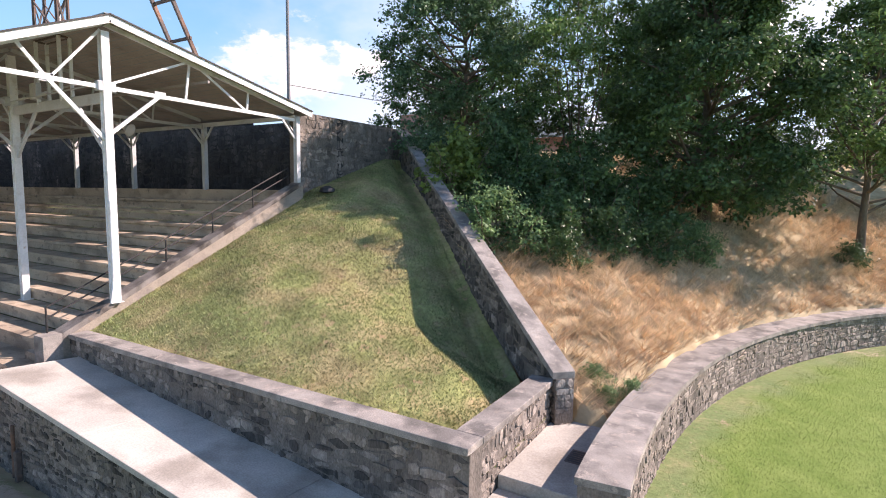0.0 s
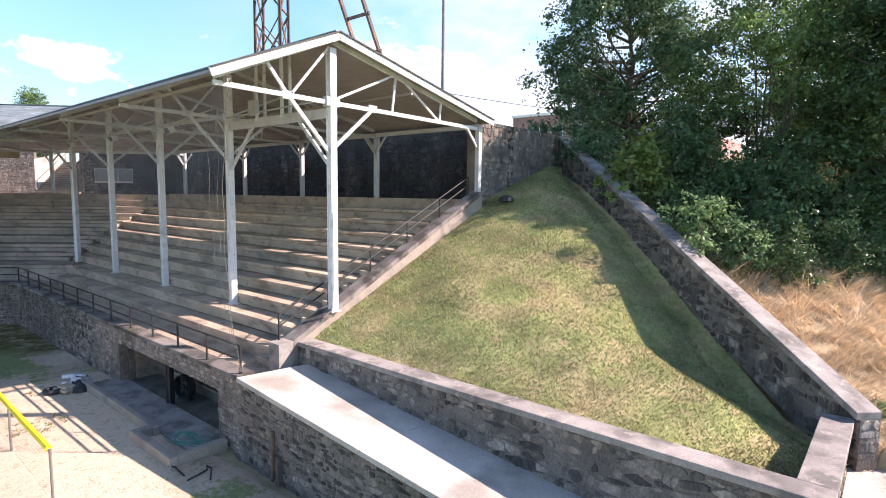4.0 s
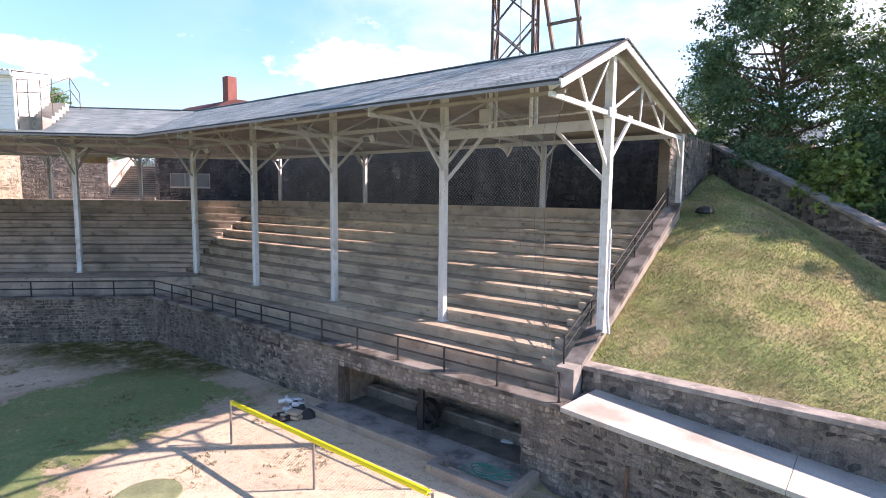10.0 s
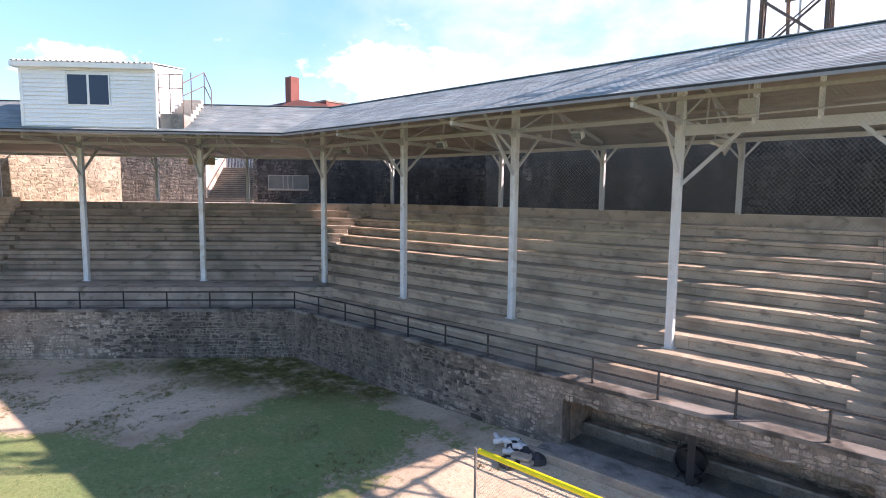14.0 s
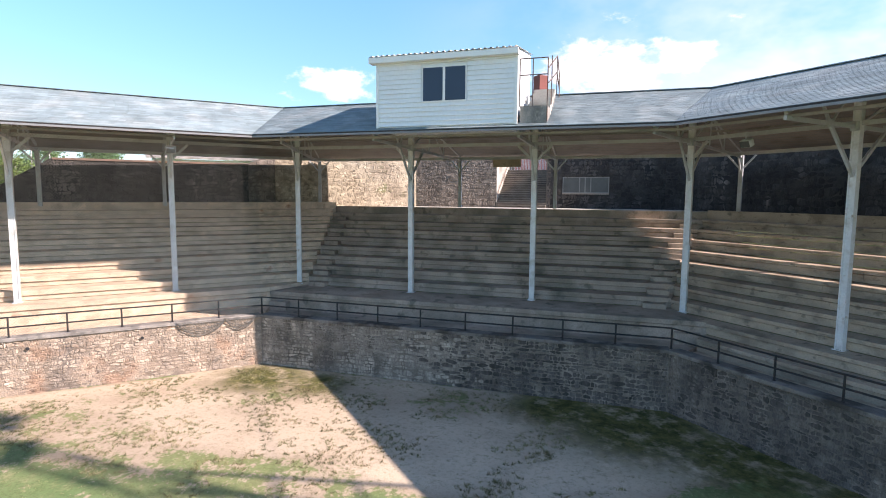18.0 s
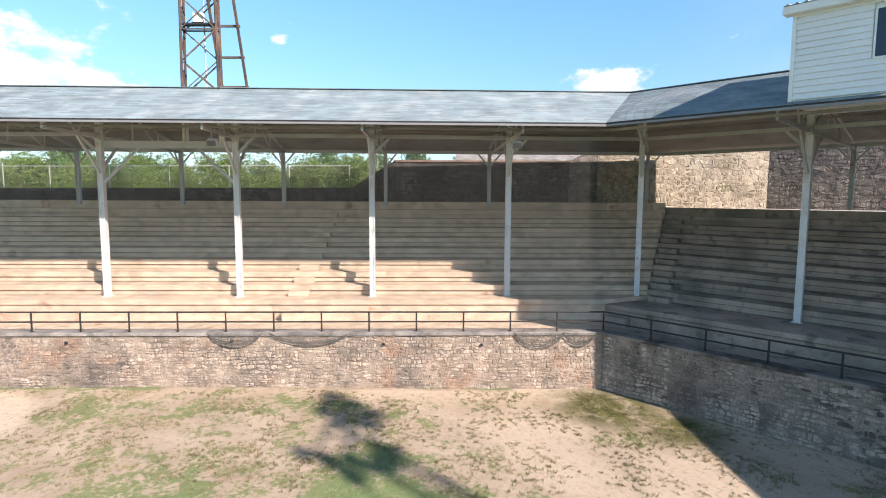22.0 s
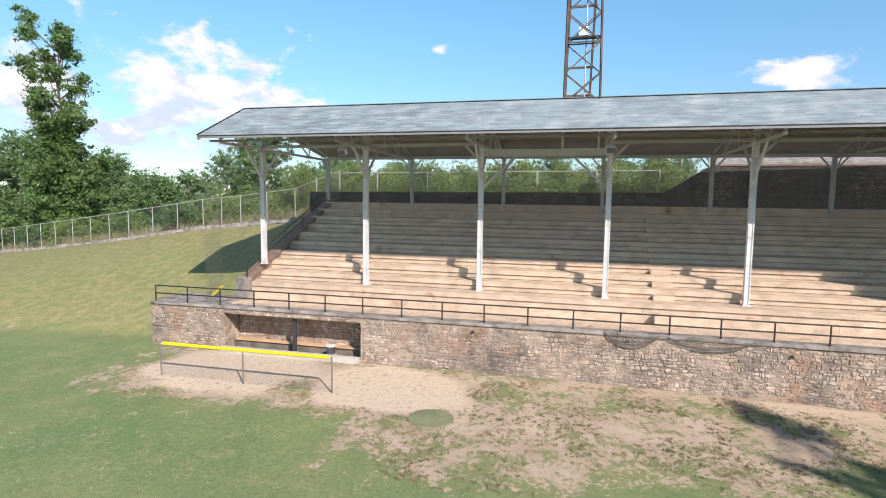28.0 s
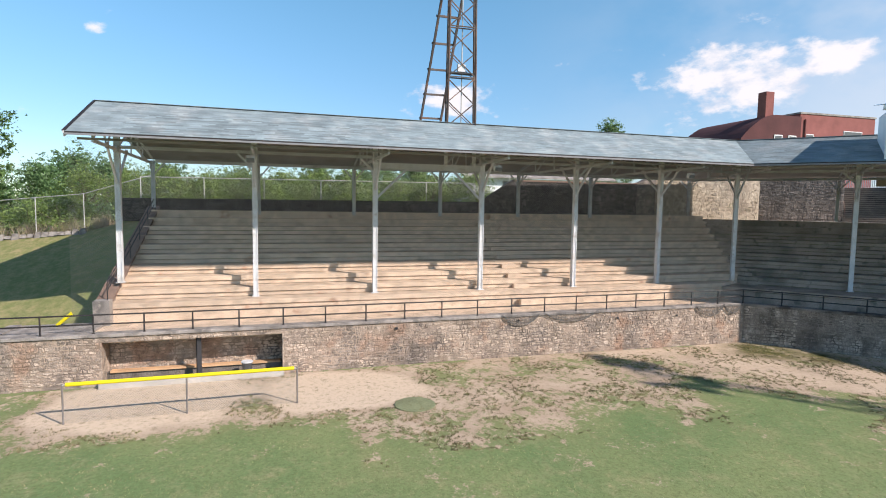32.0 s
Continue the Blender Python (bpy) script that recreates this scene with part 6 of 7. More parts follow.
hall = brick_box("brick_hall", (-136, 64, 5), (-118, 84, 28.1), "red brick hall with a flat parapet behind the stand", [(-118, 66.5, 21.5, 2.2, 2.6), (-118, 78, 23, 5, 2.2)])
part("downpipe", pipe((-117.8, 65.2, 10), (-117.8, 65.2, 27), 0.18), M["brick"], hall)
bm = bmesh.new()
ring = []
for x in (-136, -117.9):
    r = [bm.verts.new((x, 49.6 + 14.6 * t / 14, 22.6 + 4.9 * math.sin(0.5 * math.pi * min(1.0, t / 8)) ** 0.9)) for t in range(15)]
    r += [bm.verts.new((x, 64.2, 5)), bm.verts.new((x, 49.6, 5))]
    ring.append(r)
for i in range(17):
    bm.faces.new((ring[0][i], ring[0][(i + 1) % 17], ring[1][(i + 1) % 17], ring[1][i]))
bm.faces.new(ring[0])
bm.faces.new(list(reversed(ring[1])))
bmesh.ops.recalc_face_normals(bm, faces=bm.faces)
part("arched_wing", bm, M["brick_dark"], hall, "dark red arched-roof wing")
for y in (58.5, 62.0):
    wi = part("window", box((-117.9, y - 1, 20.5), (-117.75, y + 1, 23.6)), M["white"], hall)
    part("pane", box((-117.8, y - 0.8, 20.7), (-117.7, y + 0.8, 23.4)), M["glass_dull"], wi)
part("chimney", box((-120.2, 55.3, 26), (-118.2, 57.4, 32.0), bevel=0.08), M["brick"], hall, "square red brick chimney")

house = empty("low_house", label="low white building with a grey roof beyond the wall", category="house")
part("wall", box((-112, -12, 7), (-100, 9, 12.3)), M["white"], house)
part("roof", prism([(-99, -13), (-99, 10), (-106, 10), (-106, -13)], [12.3, 12.3, 14.2, 14.2], [12.5, 12.5, 14.4, 14.4]), M["cap"], house)
for y in (-6, -1, 4):
    wi = part("window", box((-100, y - 1.2, 10.6), (-99.9, y + 1.2, 12.0)), M["cap"], house)
    part("pane", box((-99.95, y - 1.05, 10.75), (-99.85, y + 1.05, 11.85)), M["glass_dull"], wi)

# ---- trees, bushes, grass ----
def fast_mesh(name, V, quads, mat, parent=None, label=""):
    """A mesh of separate faces of four (or three) corners from arrays."""
    V = np.asarray(V, dtype=np.float32).reshape(-1, 3)
    k = quads
    n = len(V) // k
    me = bpy.data.meshes.new(name)
    me.vertices.add(len(V))
    me.vertices.foreach_set("co", V.ravel())
    me.loops.add(n * k)
    me.loops.foreach_set("vertex_index", np.arange(n * k, dtype=np.int32))
    me.polygons.add(n)
    me.polygons.foreach_set("loop_start", np.arange(0, n * k, k, dtype=np.int32))
    me.update(calc_edges=True)
    me.materials.append(mat)
    ob = new(name, me)
    if parent:
        ob.parent = parent
    return tagged(ob, label)


def leaf_cloud(rs, centres, radii, count, size, corners=4):
    """Leaves in loose clumps: centres (k,3), radii (k,), count leaves in all."""
    k = len(centres)
    w = radii ** 2
    pick = rs.choice(k, count, p=w / w.sum())
    d = rs.normal(size=(count, 3))
    d /= np.linalg.norm(d, axis=1)[:, None]
    r = radii[pick] * np.abs(rs.normal(0.62, 0.36, count))
    c = centres[pick] + d * r[:, None] * np.array([1.1, 1.1, 0.7])
    nrm = d * 0.5 + rs.normal(size=(count, 3)) * 0.65 + np.array([0, 0, 0.55])
    nrm /= np.linalg.norm(nrm, axis=1)[:, None]
    t = np.cross(nrm, rs.normal(size=(count, 3)))
    t /= np.linalg.norm(t, axis=1)[:, None] + 1e-6
    b = np.cross(nrm, t)
    s = size * rs.uniform(0.55, 1.4, count)[:, None]
    tip, base = c + t * s, c - t * s * 0.8
    l, q = c + b * s * 0.5 - nrm * s * 0.12, c - b * s * 0.5 - nrm * s * 0.12
    if corners == 3:
        return np.stack([l - t * s * 0.4, tip, q - t * s * 0.5], axis=1).reshape(-1, 3)
    return np.stack([base, l, tip, q], axis=1).reshape(-1, 3)


def limb(bm, a, b, r0, r1, n=7):
    a, b = Vector(a), Vector(b)
    d = b - a
    m = Matrix.Translation((a + b) / 2) @ d.to_track_quat("Z", "Y").to_matrix().to_4x4()
    bmesh.ops.create_cone(bm, cap_ends=False, segments=n, radius1=r0, radius2=r1, depth=d.length * 1.03, matrix=m)


def tree(name, label, seed, height, spread, crown_from, trunk_r, leaves, leaf, mat, stems=1, lean=(0, 0), lobes=26, clump=0.24, narrow=1.0, gaps=0.0, corners=4, column=False):
    """A tree at the origin: tapered trunk, limbs to each lobe of the crown, leaves in clumps."""
    rg, rs = random.Random(seed), np.random.RandomState(seed)
    ob = empty(name, label=label, category="tree" if height > 4 else "bush")
    bm = bmesh.new()
    cents, rads = [], []
    for k in range(lobes):
        h = crown_from + (height - crown_from) * (k + rg.random()) / lobes
        f = (h - crown_from) / (height - crown_from)
        wide = spread * (math.sin(math.pi * min(1, 0.16 + 0.84 * f) ** 0.8) ** 0.7) * narrow
        if column:
            wide = spread * (0.95 if f < 0.35 else 0.8 if f < 0.8 else 0.62)
        a = k * 2.4 + rg.uniform(-0.6, 0.6)
        r = wide * rg.uniform(0.35, 0.95)
        if rg.random() < gaps:
            continue
        c = Vector((r * math.cos(a) + lean[0] * f, r * math.sin(a) + lean[1] * f, h))
        cents.append(c)
        rads.append(spread * clump * rg.uniform(0.75, 1.4))
    for s in range(stems):
        a = s * 2.4
        foot = Vector((0.35 * math.cos(a), 0.35 * math.sin(a), 0)) * (stems > 1)
        last, r = foot, trunk_r
        for i in range(1, 6):
            f = i / 5
            nxt = foot + Vector((lean[0] * f * 0.8 + rg.uniform(-.2, .2) + (stems > 1) * 1.6 * f * math.cos(a), lean[1] * f * 0.8 + rg.uniform(-.2, .2) + (stems > 1) * 1.6 * f * math.sin(a), height * 0.86 * f))
            limb(bm, last, nxt, r, r * 0.75)
            last, r = nxt, r * 0.75
    for c in cents:
        t = max(0.12, (c.z - rg.uniform(1, 3) * height / 14) / height)
        start = Vector((lean[0] * t * 0.8, lean[1] * t * 0.8, t * height))
        mid_ = start.lerp(c, 0.55) + Vector((0, 0, -0.25))
        limb(bm, start, mid_, trunk_r * 0.34, trunk_r * 0.2, 5)
        limb(bm, mid_, c, trunk_r * 0.2, trunk_r * 0.06, 5)
    part("trunk", bm, M["bark"], ob, "grey-brown trunk and limbs", smooth=True)
    sub_c, sub_r = [], []
    for c, r in zip(cents, rads):
        sub_c.append(tuple(c))
        sub_r.append(r * 0.95)
        for j in range(11):
            v = Vector((rg.gauss(0, 1), rg.gauss(0, 1), rg.gauss(0, 0.75))).normalized() * r * rg.uniform(0.45, 1.3)
            sub_c.append(tuple(c + v))
            sub_r.append(r * rg.uniform(0.2, 0.46))
    V = leaf_cloud(rs, np.array(sub_c), np.array(sub_r), leaves, leaf, corners)
    fast_mesh("crown", V, corners, mat, ob)
    return ob


def place(ob, x, y, z, s=1.0, rz=0.0, sz=None):
    ob.matrix_basis = Matrix.Translation((x, y, z)) @ Matrix.Rotation(radians(rz), 4, "Z") @ Matrix.Diagonal((s, s, sz or s, 1))
    return ob


def clone(ob, x, y, z, s=1.0, rz=0.0, sz=None, label=""):
    c = copy_thing(ob, Matrix.Identity(4))
    place(c, x, y, z, s, rz, sz)
    return tagged(c, label)


# big trees above the slope
place(tree("tree", "large broadleaf tree with a wide crown over the stone wall", 3, 13.2, 6.4, 1.0, 0.3, 78000, 0.115, M["leaf_shade"], lobes=64, clump=0.2), -17.1, 30.6, 8.8)
place(tree("tree", "many-stemmed tree with thin pale trunks and an airy crown", 5, 12.5, 4.8, 4.4, 0.085, 26000, 0.11, M["leaf"], stems=8, lobes=32), -9.8, 31.0, 7.6)
big = place(tree("tree", "very large shady tree with foliage down to the bank", 8, 14.6, 6.6, 1.4, 0.42, 96000, 0.125, M["leaf_dark"], lobes=76, clump=0.2), -3.4, 33.5, 5.8)
slim = place(tree("tree", "tall tree with a bare ivy-clad trunk on the dry bank", 12, 14.2, 5.4, 4.6, 0.26, 26000, 0.125, M["leaf"], lobes=36, clump=0.2), 4.0, 36.4, 4.0)
clone(big, 7.0, 51.0, 6.5, 0.95, 70)
clone(big, -8.0, 45.0, 9.6, 0.85, 130)
clone(slim, -24.0, 42.0, 10.2, 0.55, 40)

bush = tree("bush", "dense green shrub on the bank", 21, 2.6, 1.5, 0.25, 0.05, 5600, 0.08, M["leaf_far"], stems=4, lobes=20, clump=0.34)
place(bush, -9.6, 20.0, 4.6, 1.15)
vine = tree("bush", "large-leaved green shrub leaning over the stone wall", 22, 3.0, 1.9, 0.3, 0.06, 1900, 0.17, M["leaf_light"], stems=3, lobes=20, clump=0.34)
place(vine, -13.6, 23.5, 7.2, 1.0)
clone(vine, -15.4, 28.2, 8.4, 0.8, 90)
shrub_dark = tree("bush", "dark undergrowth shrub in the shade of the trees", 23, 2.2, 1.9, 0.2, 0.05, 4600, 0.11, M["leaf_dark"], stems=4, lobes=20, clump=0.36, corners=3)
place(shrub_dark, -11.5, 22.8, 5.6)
rg = random.Random(31)
for x, y, s in ((-8.0, 22.0, 0.9), (-6.0, 23.5, 0.8), (-9.8, 24.6, 1.1), (-7.4, 26.0, 1.1), (-4.5, 25.6, 0.75), (-3.0, 27.5, 0.75), (-11.8, 26.5, 1.2), (-5.6, 28.4, 1.2), (-8.8, 28.6, 1.3), (-13.5, 28.8, 1.2), (3.6, 35.6, 0.5), (-7.0, 20.4, 0.6)):
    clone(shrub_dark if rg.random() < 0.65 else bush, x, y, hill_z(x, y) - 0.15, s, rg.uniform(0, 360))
clone(bush, -4.0, 14.9, 2.0, 0.32, 20)
clone(bush, -3.0, 14.8, 1.9, 0.28, 250)
clone(bush, -3.5, 14.3, 1.9, 0.24, 130)

# woods beyond the third-base bank and behind the stand
wood = tree("tree", "green woodland tree beyond the boundary fence", 41, 13, 4.9, 0.9, 0.18, 19000, 0.18, M["leaf_far"], lobes=44, clump=0.24, corners=3)
place(wood, -96, -74, 0.5)
wood2 = tree("tree", "bushy woodland tree beyond the boundary fence", 42, 10, 5.0, 0.4, 0.22, 17000, 0.18, M["leaf_mid"], lobes=42, clump=0.24, corners=3)
place(wood2, -92, -82, 0.2)
tall = place(tree("tree", "very tall ragged tree standing above the woods", 43, 30, 5.3, 3.0, 0.36, 44000, 0.2, M["leaf"], lobes=66, clump=0.21, lean=(1, -2.5), gaps=0.22, corners=3, column=True), -87.8, -90.6, 0.0)
place(tree("tree", "dense broad leafy tree at the edge of the woods", 46, 17.0, 5.6, 0.4, 0.3, 42000, 0.2, M["leaf"], lobes=70, clump=0.23, corners=3), -86.2, -92.6, 0.0)
cone = place(tree("tree", "upright leafy tree behind the fence", 44, 14.5, 4.6, 1.5, 0.24, 28000, 0.2, M["leaf"], lobes=56, clump=0.24, corners=3, column=True), -91.2, -65.0, 1.6)
rg = random.Random(51)
spots = []
for k in range(26):
    t = k / 25
    spots.append((-88 - 10 * rg.random() - 4 * t, -122 + 66 * t, rg.uniform(0.68, 1.1) * (1.38 - 0.72 * t) * (0.85 if t > 0.5 else 1.0)))
for k in range(16):
    spots.append((-104 - 14 * rg.random(), -58 + 66 * k / 15, rg.uniform(0.58, 0.86)))
for k in range(7):
    spots.append((-128 - 20 * rg.random(), -20 + 60 * k / 6, rg.uniform(0.9, 1.3)))
for x, y, s in spots:
    clone(wood if rg.random() < 0.5 else wood2, x, y, (ground_z(max(-140, x), y) if y < -44 else 4.5) - 0.4, s, rg.uniform(0, 360))
clone(cone, -97, -108, 0.0, 1.0, 50)
for x, y, s in ((-92.5, -59.5, 0.9), (-95.0, -54.5, 0.95), (-98.0, -58.0, 1.05), (-97.0, -49.0, 0.95)):
    clone(wood2, x, y, 2.6, s, rg.uniform(0, 360))
clone(wood, -90, -104, -1.0, 1.3, 80)
clone(wood, -88, -112, -1.5, 1.35, 200)
clone(wood, -130, 28, 11.5, 1.1, 60)
clone(wood2, -126, 22, 11.5, 1.0, 20)
scrub = tree("bush", "yellow-green scrub above the low wall", 45, 2.6, 2.2, 0.1, 0.05, 5200, 0.095, M["leaf_light"], stems=4, lobes=26, clump=0.34, corners=3)
place(scrub, -74.2, -24, 8.2)
for k in range(22):
    y = -20 - 30 * (k + rg.random()) / 22
    clone(scrub, -73.2 - 6 * rg.random(), y, 8.1 + 0.3 * rg.random(), rg.uniform(0.7, 1.15), rg.uniform(0, 360))
for k in range(34):
    y = -50 - 52 * (k + rg.random()) / 34
    x = fence_at(y)[0] - 2.0 - 3 * rg.random()
    clone(scrub if rg.random() < 0.45 else shrub_dark, x, y, ground_z(x, y) - 0.3, rg.uniform(0.8, 1.3), rg.uniform(0, 360))

# grasses
def blades(name, pts, hgt, width, mat, rs, bend=0.5, parent=None, label="", category="grass", tuft=False):
    n = len(pts)
    a = rs.uniform(0, 2 * np.pi, n)
    h = hgt * rs.uniform(0.5, 1.3, n)
    side = np.stack([np.cos(a), np.sin(a), np.zeros(n)], 1) * (width * rs.uniform(0.6, 1.3, n))[:, None]
    la = rs.uniform(0, 2 * np.pi, n)
    if tuft:
        la = np.array([9.0 * noise.noise(Vector((p[0] * 1.3, p[1] * 1.3, 6.0))) for p in pts]) + rs.normal(0, 0.55, n)
        h = h * np.array([max(0.35, 1.0 + 1.3 * noise.noise(Vector((p[0] * 2.1, p[1] * 2.1, 1.0)))) for p in pts])
    tip = np.stack([np.cos(la) * h * bend, np.sin(la) * h * bend, h], 1)
    V = np.stack([pts - side, pts + side, pts + tip], 1).reshape(-1, 3)
    ob = fast_mesh(name, V, 3, mat, parent, label)
    return tagged(ob, label, category, kind="stuff")


rs = np.random.RandomState(7)
pts = []
while len(pts) < 116000:
    x, y = rs.uniform(-19.7, -4.6), rs.uniform(8.97, 27.3)
    xr = -5.05 if y < 12.7 else -5.05 - (y - 12.7) * (15.65 / 14.8)
    if x < xr + 0.5:
        pts.append((x, y, slope_z(x, y) - 0.01))
blades("slope_grass", np.array(pts), 0.075, 0.014, M["grassblade"], rs, 0.9, label="short sun-dried mown grass on the slope")
pts = []
while len(pts) < 90000:
    x, y = rs.uniform(-12, 12), rs.uniform(13.6, 44)
    d = math.hypot(x - 27.2, y - 12.5) - 29.7
    if d < 0.55 or (x + 4.45) * 14.8 + (y - 12.9) * 15.65 < 6:
        continue
    dens = noise.noise(Vector((x * 0.35, y * 0.35, 2.0))) * 0.5 + 0.75
    if y - 0.45 * (x + 4) > 24.5 + 3 * noise.noise(Vector((x * 0.3, y * 0.3, 7))) and x < 1.5:
        dens *= 0.55
    if rs.uniform() < dens:
        pts.append((x, y, hill_z(x, y) - 0.02))
blades("dry_grass", np.array(pts), 0.4, 0.014, M["drygrass"], rs, 1.2, tuft=True, label="tall matted dry straw-coloured grass on the bank")
pts = []
while len(pts) < 40000:
    x, y = rs.uniform(-2, 8), rs.uniform(9, 34)
    if math.hypot(x - 27.2, y - 12.5) - 29.7 < -1.1 + 0.5 * noise.noise(Vector((x, y, 0))):
        pts.append((x, y, ground_z(x, y) - 0.01))
blades("lawn_grass", np.array(pts), 0.05, 0.01, M["lawnblade"], rs, 0.7, label="bright green mown lawn inside the curved wall")
pts = []
while len(pts) < 34000:
    x, y = rs.uniform(-60, -24), rs.uniform(-52, 3)
    oa, ob_, oc = offsets(x, y)
    if max(oa, ob_, oc) > -0.3 or rs.uniform() < max(0.0, bare_at(x, y) * 1.25):
        continue
    if noise.noise(Vector((x * 1.2, y * 1.2, 1.0))) > -0.05:
        pts.append((x, y, ground_z(x, y) - 0.01))
blades("infield_grass", np.array(pts), 0.06, 0.014, M["grassblade"], rs, 0.8, label="patchy short grass on the worn infield")
pts = []
while len(pts) < 9000:
    t = rs.uniform()
    y = -48 - 52 * t
    x = fence_at(y)[0] - rs.uniform(0.3, 2.0) ** 1.2
    if noise.noise(Vector((x * 0.5, y * 0.5, 3.0))) < -0.12:
        continue
    pts.append((x, y, ground_z(x, y)))
blades("fence_weeds", np.array(pts), 1.0, 0.025, M["weed"], rs, 0.35, label="tall dry weeds along the boundary fence")
pts = []
while len(pts) < 54000:
    x, y = rs.uniform(-57, -40), rs.uniform(-46, 1)
    oa, ob_, oc = offsets(x, y)
    o = max(oa, ob_, oc)
    if rs.uniform() < 0.12:
        x, y = rs.uniform(-36, -21), rs.uniform(-7, 3.5)
        if noise.noise(Vector((x * 0.6, y * 0.6, 8.0))) > 0.22:
            for k in range(12):
                pts.append((x + rs.normal(0, 0.05), y + rs.normal(0, 0.05), ground_z(x, y) - 0.01))
        continue
    if o > -0.4 or o < -13 or not 0.3 < bare_at(x, y) < 0.85:
        continue
    if noise.noise(Vector((x * 0.45, y * 0.45, 8.0))) + 0.4 * noise.noise(Vector((x * 1.7, y * 1.7, 3.0))) < rs.uniform(-0.25, 0.3):
        continue
    z = ground_z(x, y) - 0.01
    for k in range(12):
        pts.append((x + rs.normal(0, 0.045), y + rs.normal(0, 0.045), z))
blades("grass_tufts", np.array(pts), 0.075, 0.016, M["tuft"], rs, 0.8, label="scattered low tufts of olive grass on the bare infield")

# ---- small things ----
def disc(x, y, r, label):
    ob = empty("round_tarp", x, y, 0, label=label, category="tarp", group="round tarps")
    rg = random.Random(int(r * 100))
    z = ground_z(x, y)
    part("tarp", lathe(((r, z - 0.03), (r, z + 0.02), (r - 0.03, z + 0.035), (0.05, z + 0.05)), 32), M["tarp"], ob)


disc(-50.6, -30.35, 0.86, "round faded green tarp on the bare earth")
disc(-27.25, -1.4, 0.86, "round faded green tarp lying on the dirt")

# heap by the dugout
rg = random.Random(3)
for k in range(16):
    a = rg.uniform(0, 180)
    up = k // 10
    x, y = -29.3 + rg.uniform(-0.8, 0.75) * (1 - 0.45 * up), 4.85 + rg.uniform(-0.4, 0.4) * (1 - 0.5 * up)
    z = 0.15 + 0.15 * up
    ob = empty("plastic_jug", x, y, z, a, label="dirty white plastic jug in a heap", category="jug", group="heap of jugs")
    part("body", lathe(((0.02, -0.22), (0.09, -0.21), (0.095, 0.1), (0.04, 0.2), (0.03, 0.25)), 10, pose(0, 0, 0, 90, 0, 0)), M["plastic"], ob, smooth=True)
    part("lid", lathe(((0.035, 0.25), (0.035, 0.29), (0.02, 0.295)), 8, pose(0, 0, 0, 90, 0, 0)), M["darksteel"], ob)
for k in range(3):
    ob = empty("dark_bag", -29.2 + 0.5 * k, 4.9 - 0.1 * k, 0.1, 40 * k, label="slumped dark plastic bag beside the jugs", category="bag", group="dark bags")
    part("bag", lathe(((0.05, -0.08), (0.3, -0.05), (0.26, 0.12), (0.1, 0.24), (0.03, 0.27)), 9), M["darksteel"], ob)
ob = empty("flat_slab", -28.55, 4.35, 0, 12, label="pale sandy stone slab lying on the ground", category="slab")
part("slab", box((-0.45, -0.3, 0.08), (0.4, 0.28, 0.2), bevel=0.03), M["seat"], ob)
part("slab_edge", box((-0.3, -0.22, 0.2), (0.3, 0.2, 0.3), bevel=0.03), M["seat"], ob)
ob = empty("old_tyre", -28.75, 3.95, 0.14, 0, label="old black tyre lying flat on the dirt", category="tyre")
part("tyre", lathe(((0.2, -0.08), (0.33, -0.07), (0.36, 0.0), (0.33, 0.07), (0.2, 0.08), (0.2, -0.06)), 18), M["darksteel"], ob, smooth=True)

# hose
ob = empty("garden_hose", -20.75, 5.4, 0.06, label="tangled green garden hose in front of the dugout", category="hose")
bm = bmesh.new()
rg = random.Random(9)
pts = []
for t in range(230):
    a = t * 0.23
    pts.append(Vector((0.78 * math.cos(a) * (0.62 + 0.38 * math.sin(0.31 * a + 1)) + 0.16 * math.sin(0.43 * a), 0.36 * math.sin(a * 1.013) * (0.6 + 0.4 * math.cos(0.27 * a)) + 0.1 * math.sin(0.19 * a), 0.03 + 0.06 * abs(math.sin(0.61 * a)))))
for a, b in zip(pts, pts[1:]):
    add_pipe(bm, a, b, 0.017, 5)
part("hose", bm, M["green_hose"], ob)

# fan leaning in the dugout
ob = empty("drum_fan", -24.35, 7.0, 0.55, 0, label="large round black drum fan standing in the dugout", category="fan")
part("drum", lathe(((0.42, -0.15), (0.46, -0.15), (0.46, 0.15), (0.42, 0.15), (0.42, -0.12)), 24, pose(0, 0, 0, 90, 0, 10)), M["darksteel"], ob)
part("hub", lathe(((0.1, -0.1), (0.1, 0.1)), 12, pose(0, 0, 0, 90, 0, 10)), M["darksteel"], ob)
for k in range(4):
    part("blade", box((0.08, -0.02, -0.09), (0.4, 0.02, 0.09), pose(0, 0, 0, 0, 45 + 90 * k, 0)), M["darksteel"], ob)
for sx in (-0.3, 0.3):
    part("leg", beam((sx, -0.2, -0.54), (sx, 0.2, -0.54), 0.05, 0.05), M["darksteel"], ob)
    part("stay", beam((sx, 0, -0.54), (sx * 1.4, 0, -0.1), 0.04, 0.04), M["darksteel"], ob)
# pale rag on the dugout floor
ob = empty("work_glove", -21.4, 7.6, 0.03, 20, label="pale crumpled rag on the dugout floor", category="rag")
part("rag", box((-0.22, -0.09, 0), (0.2, 0.1, 0.07), bevel=0.03), M["plastic"], ob)

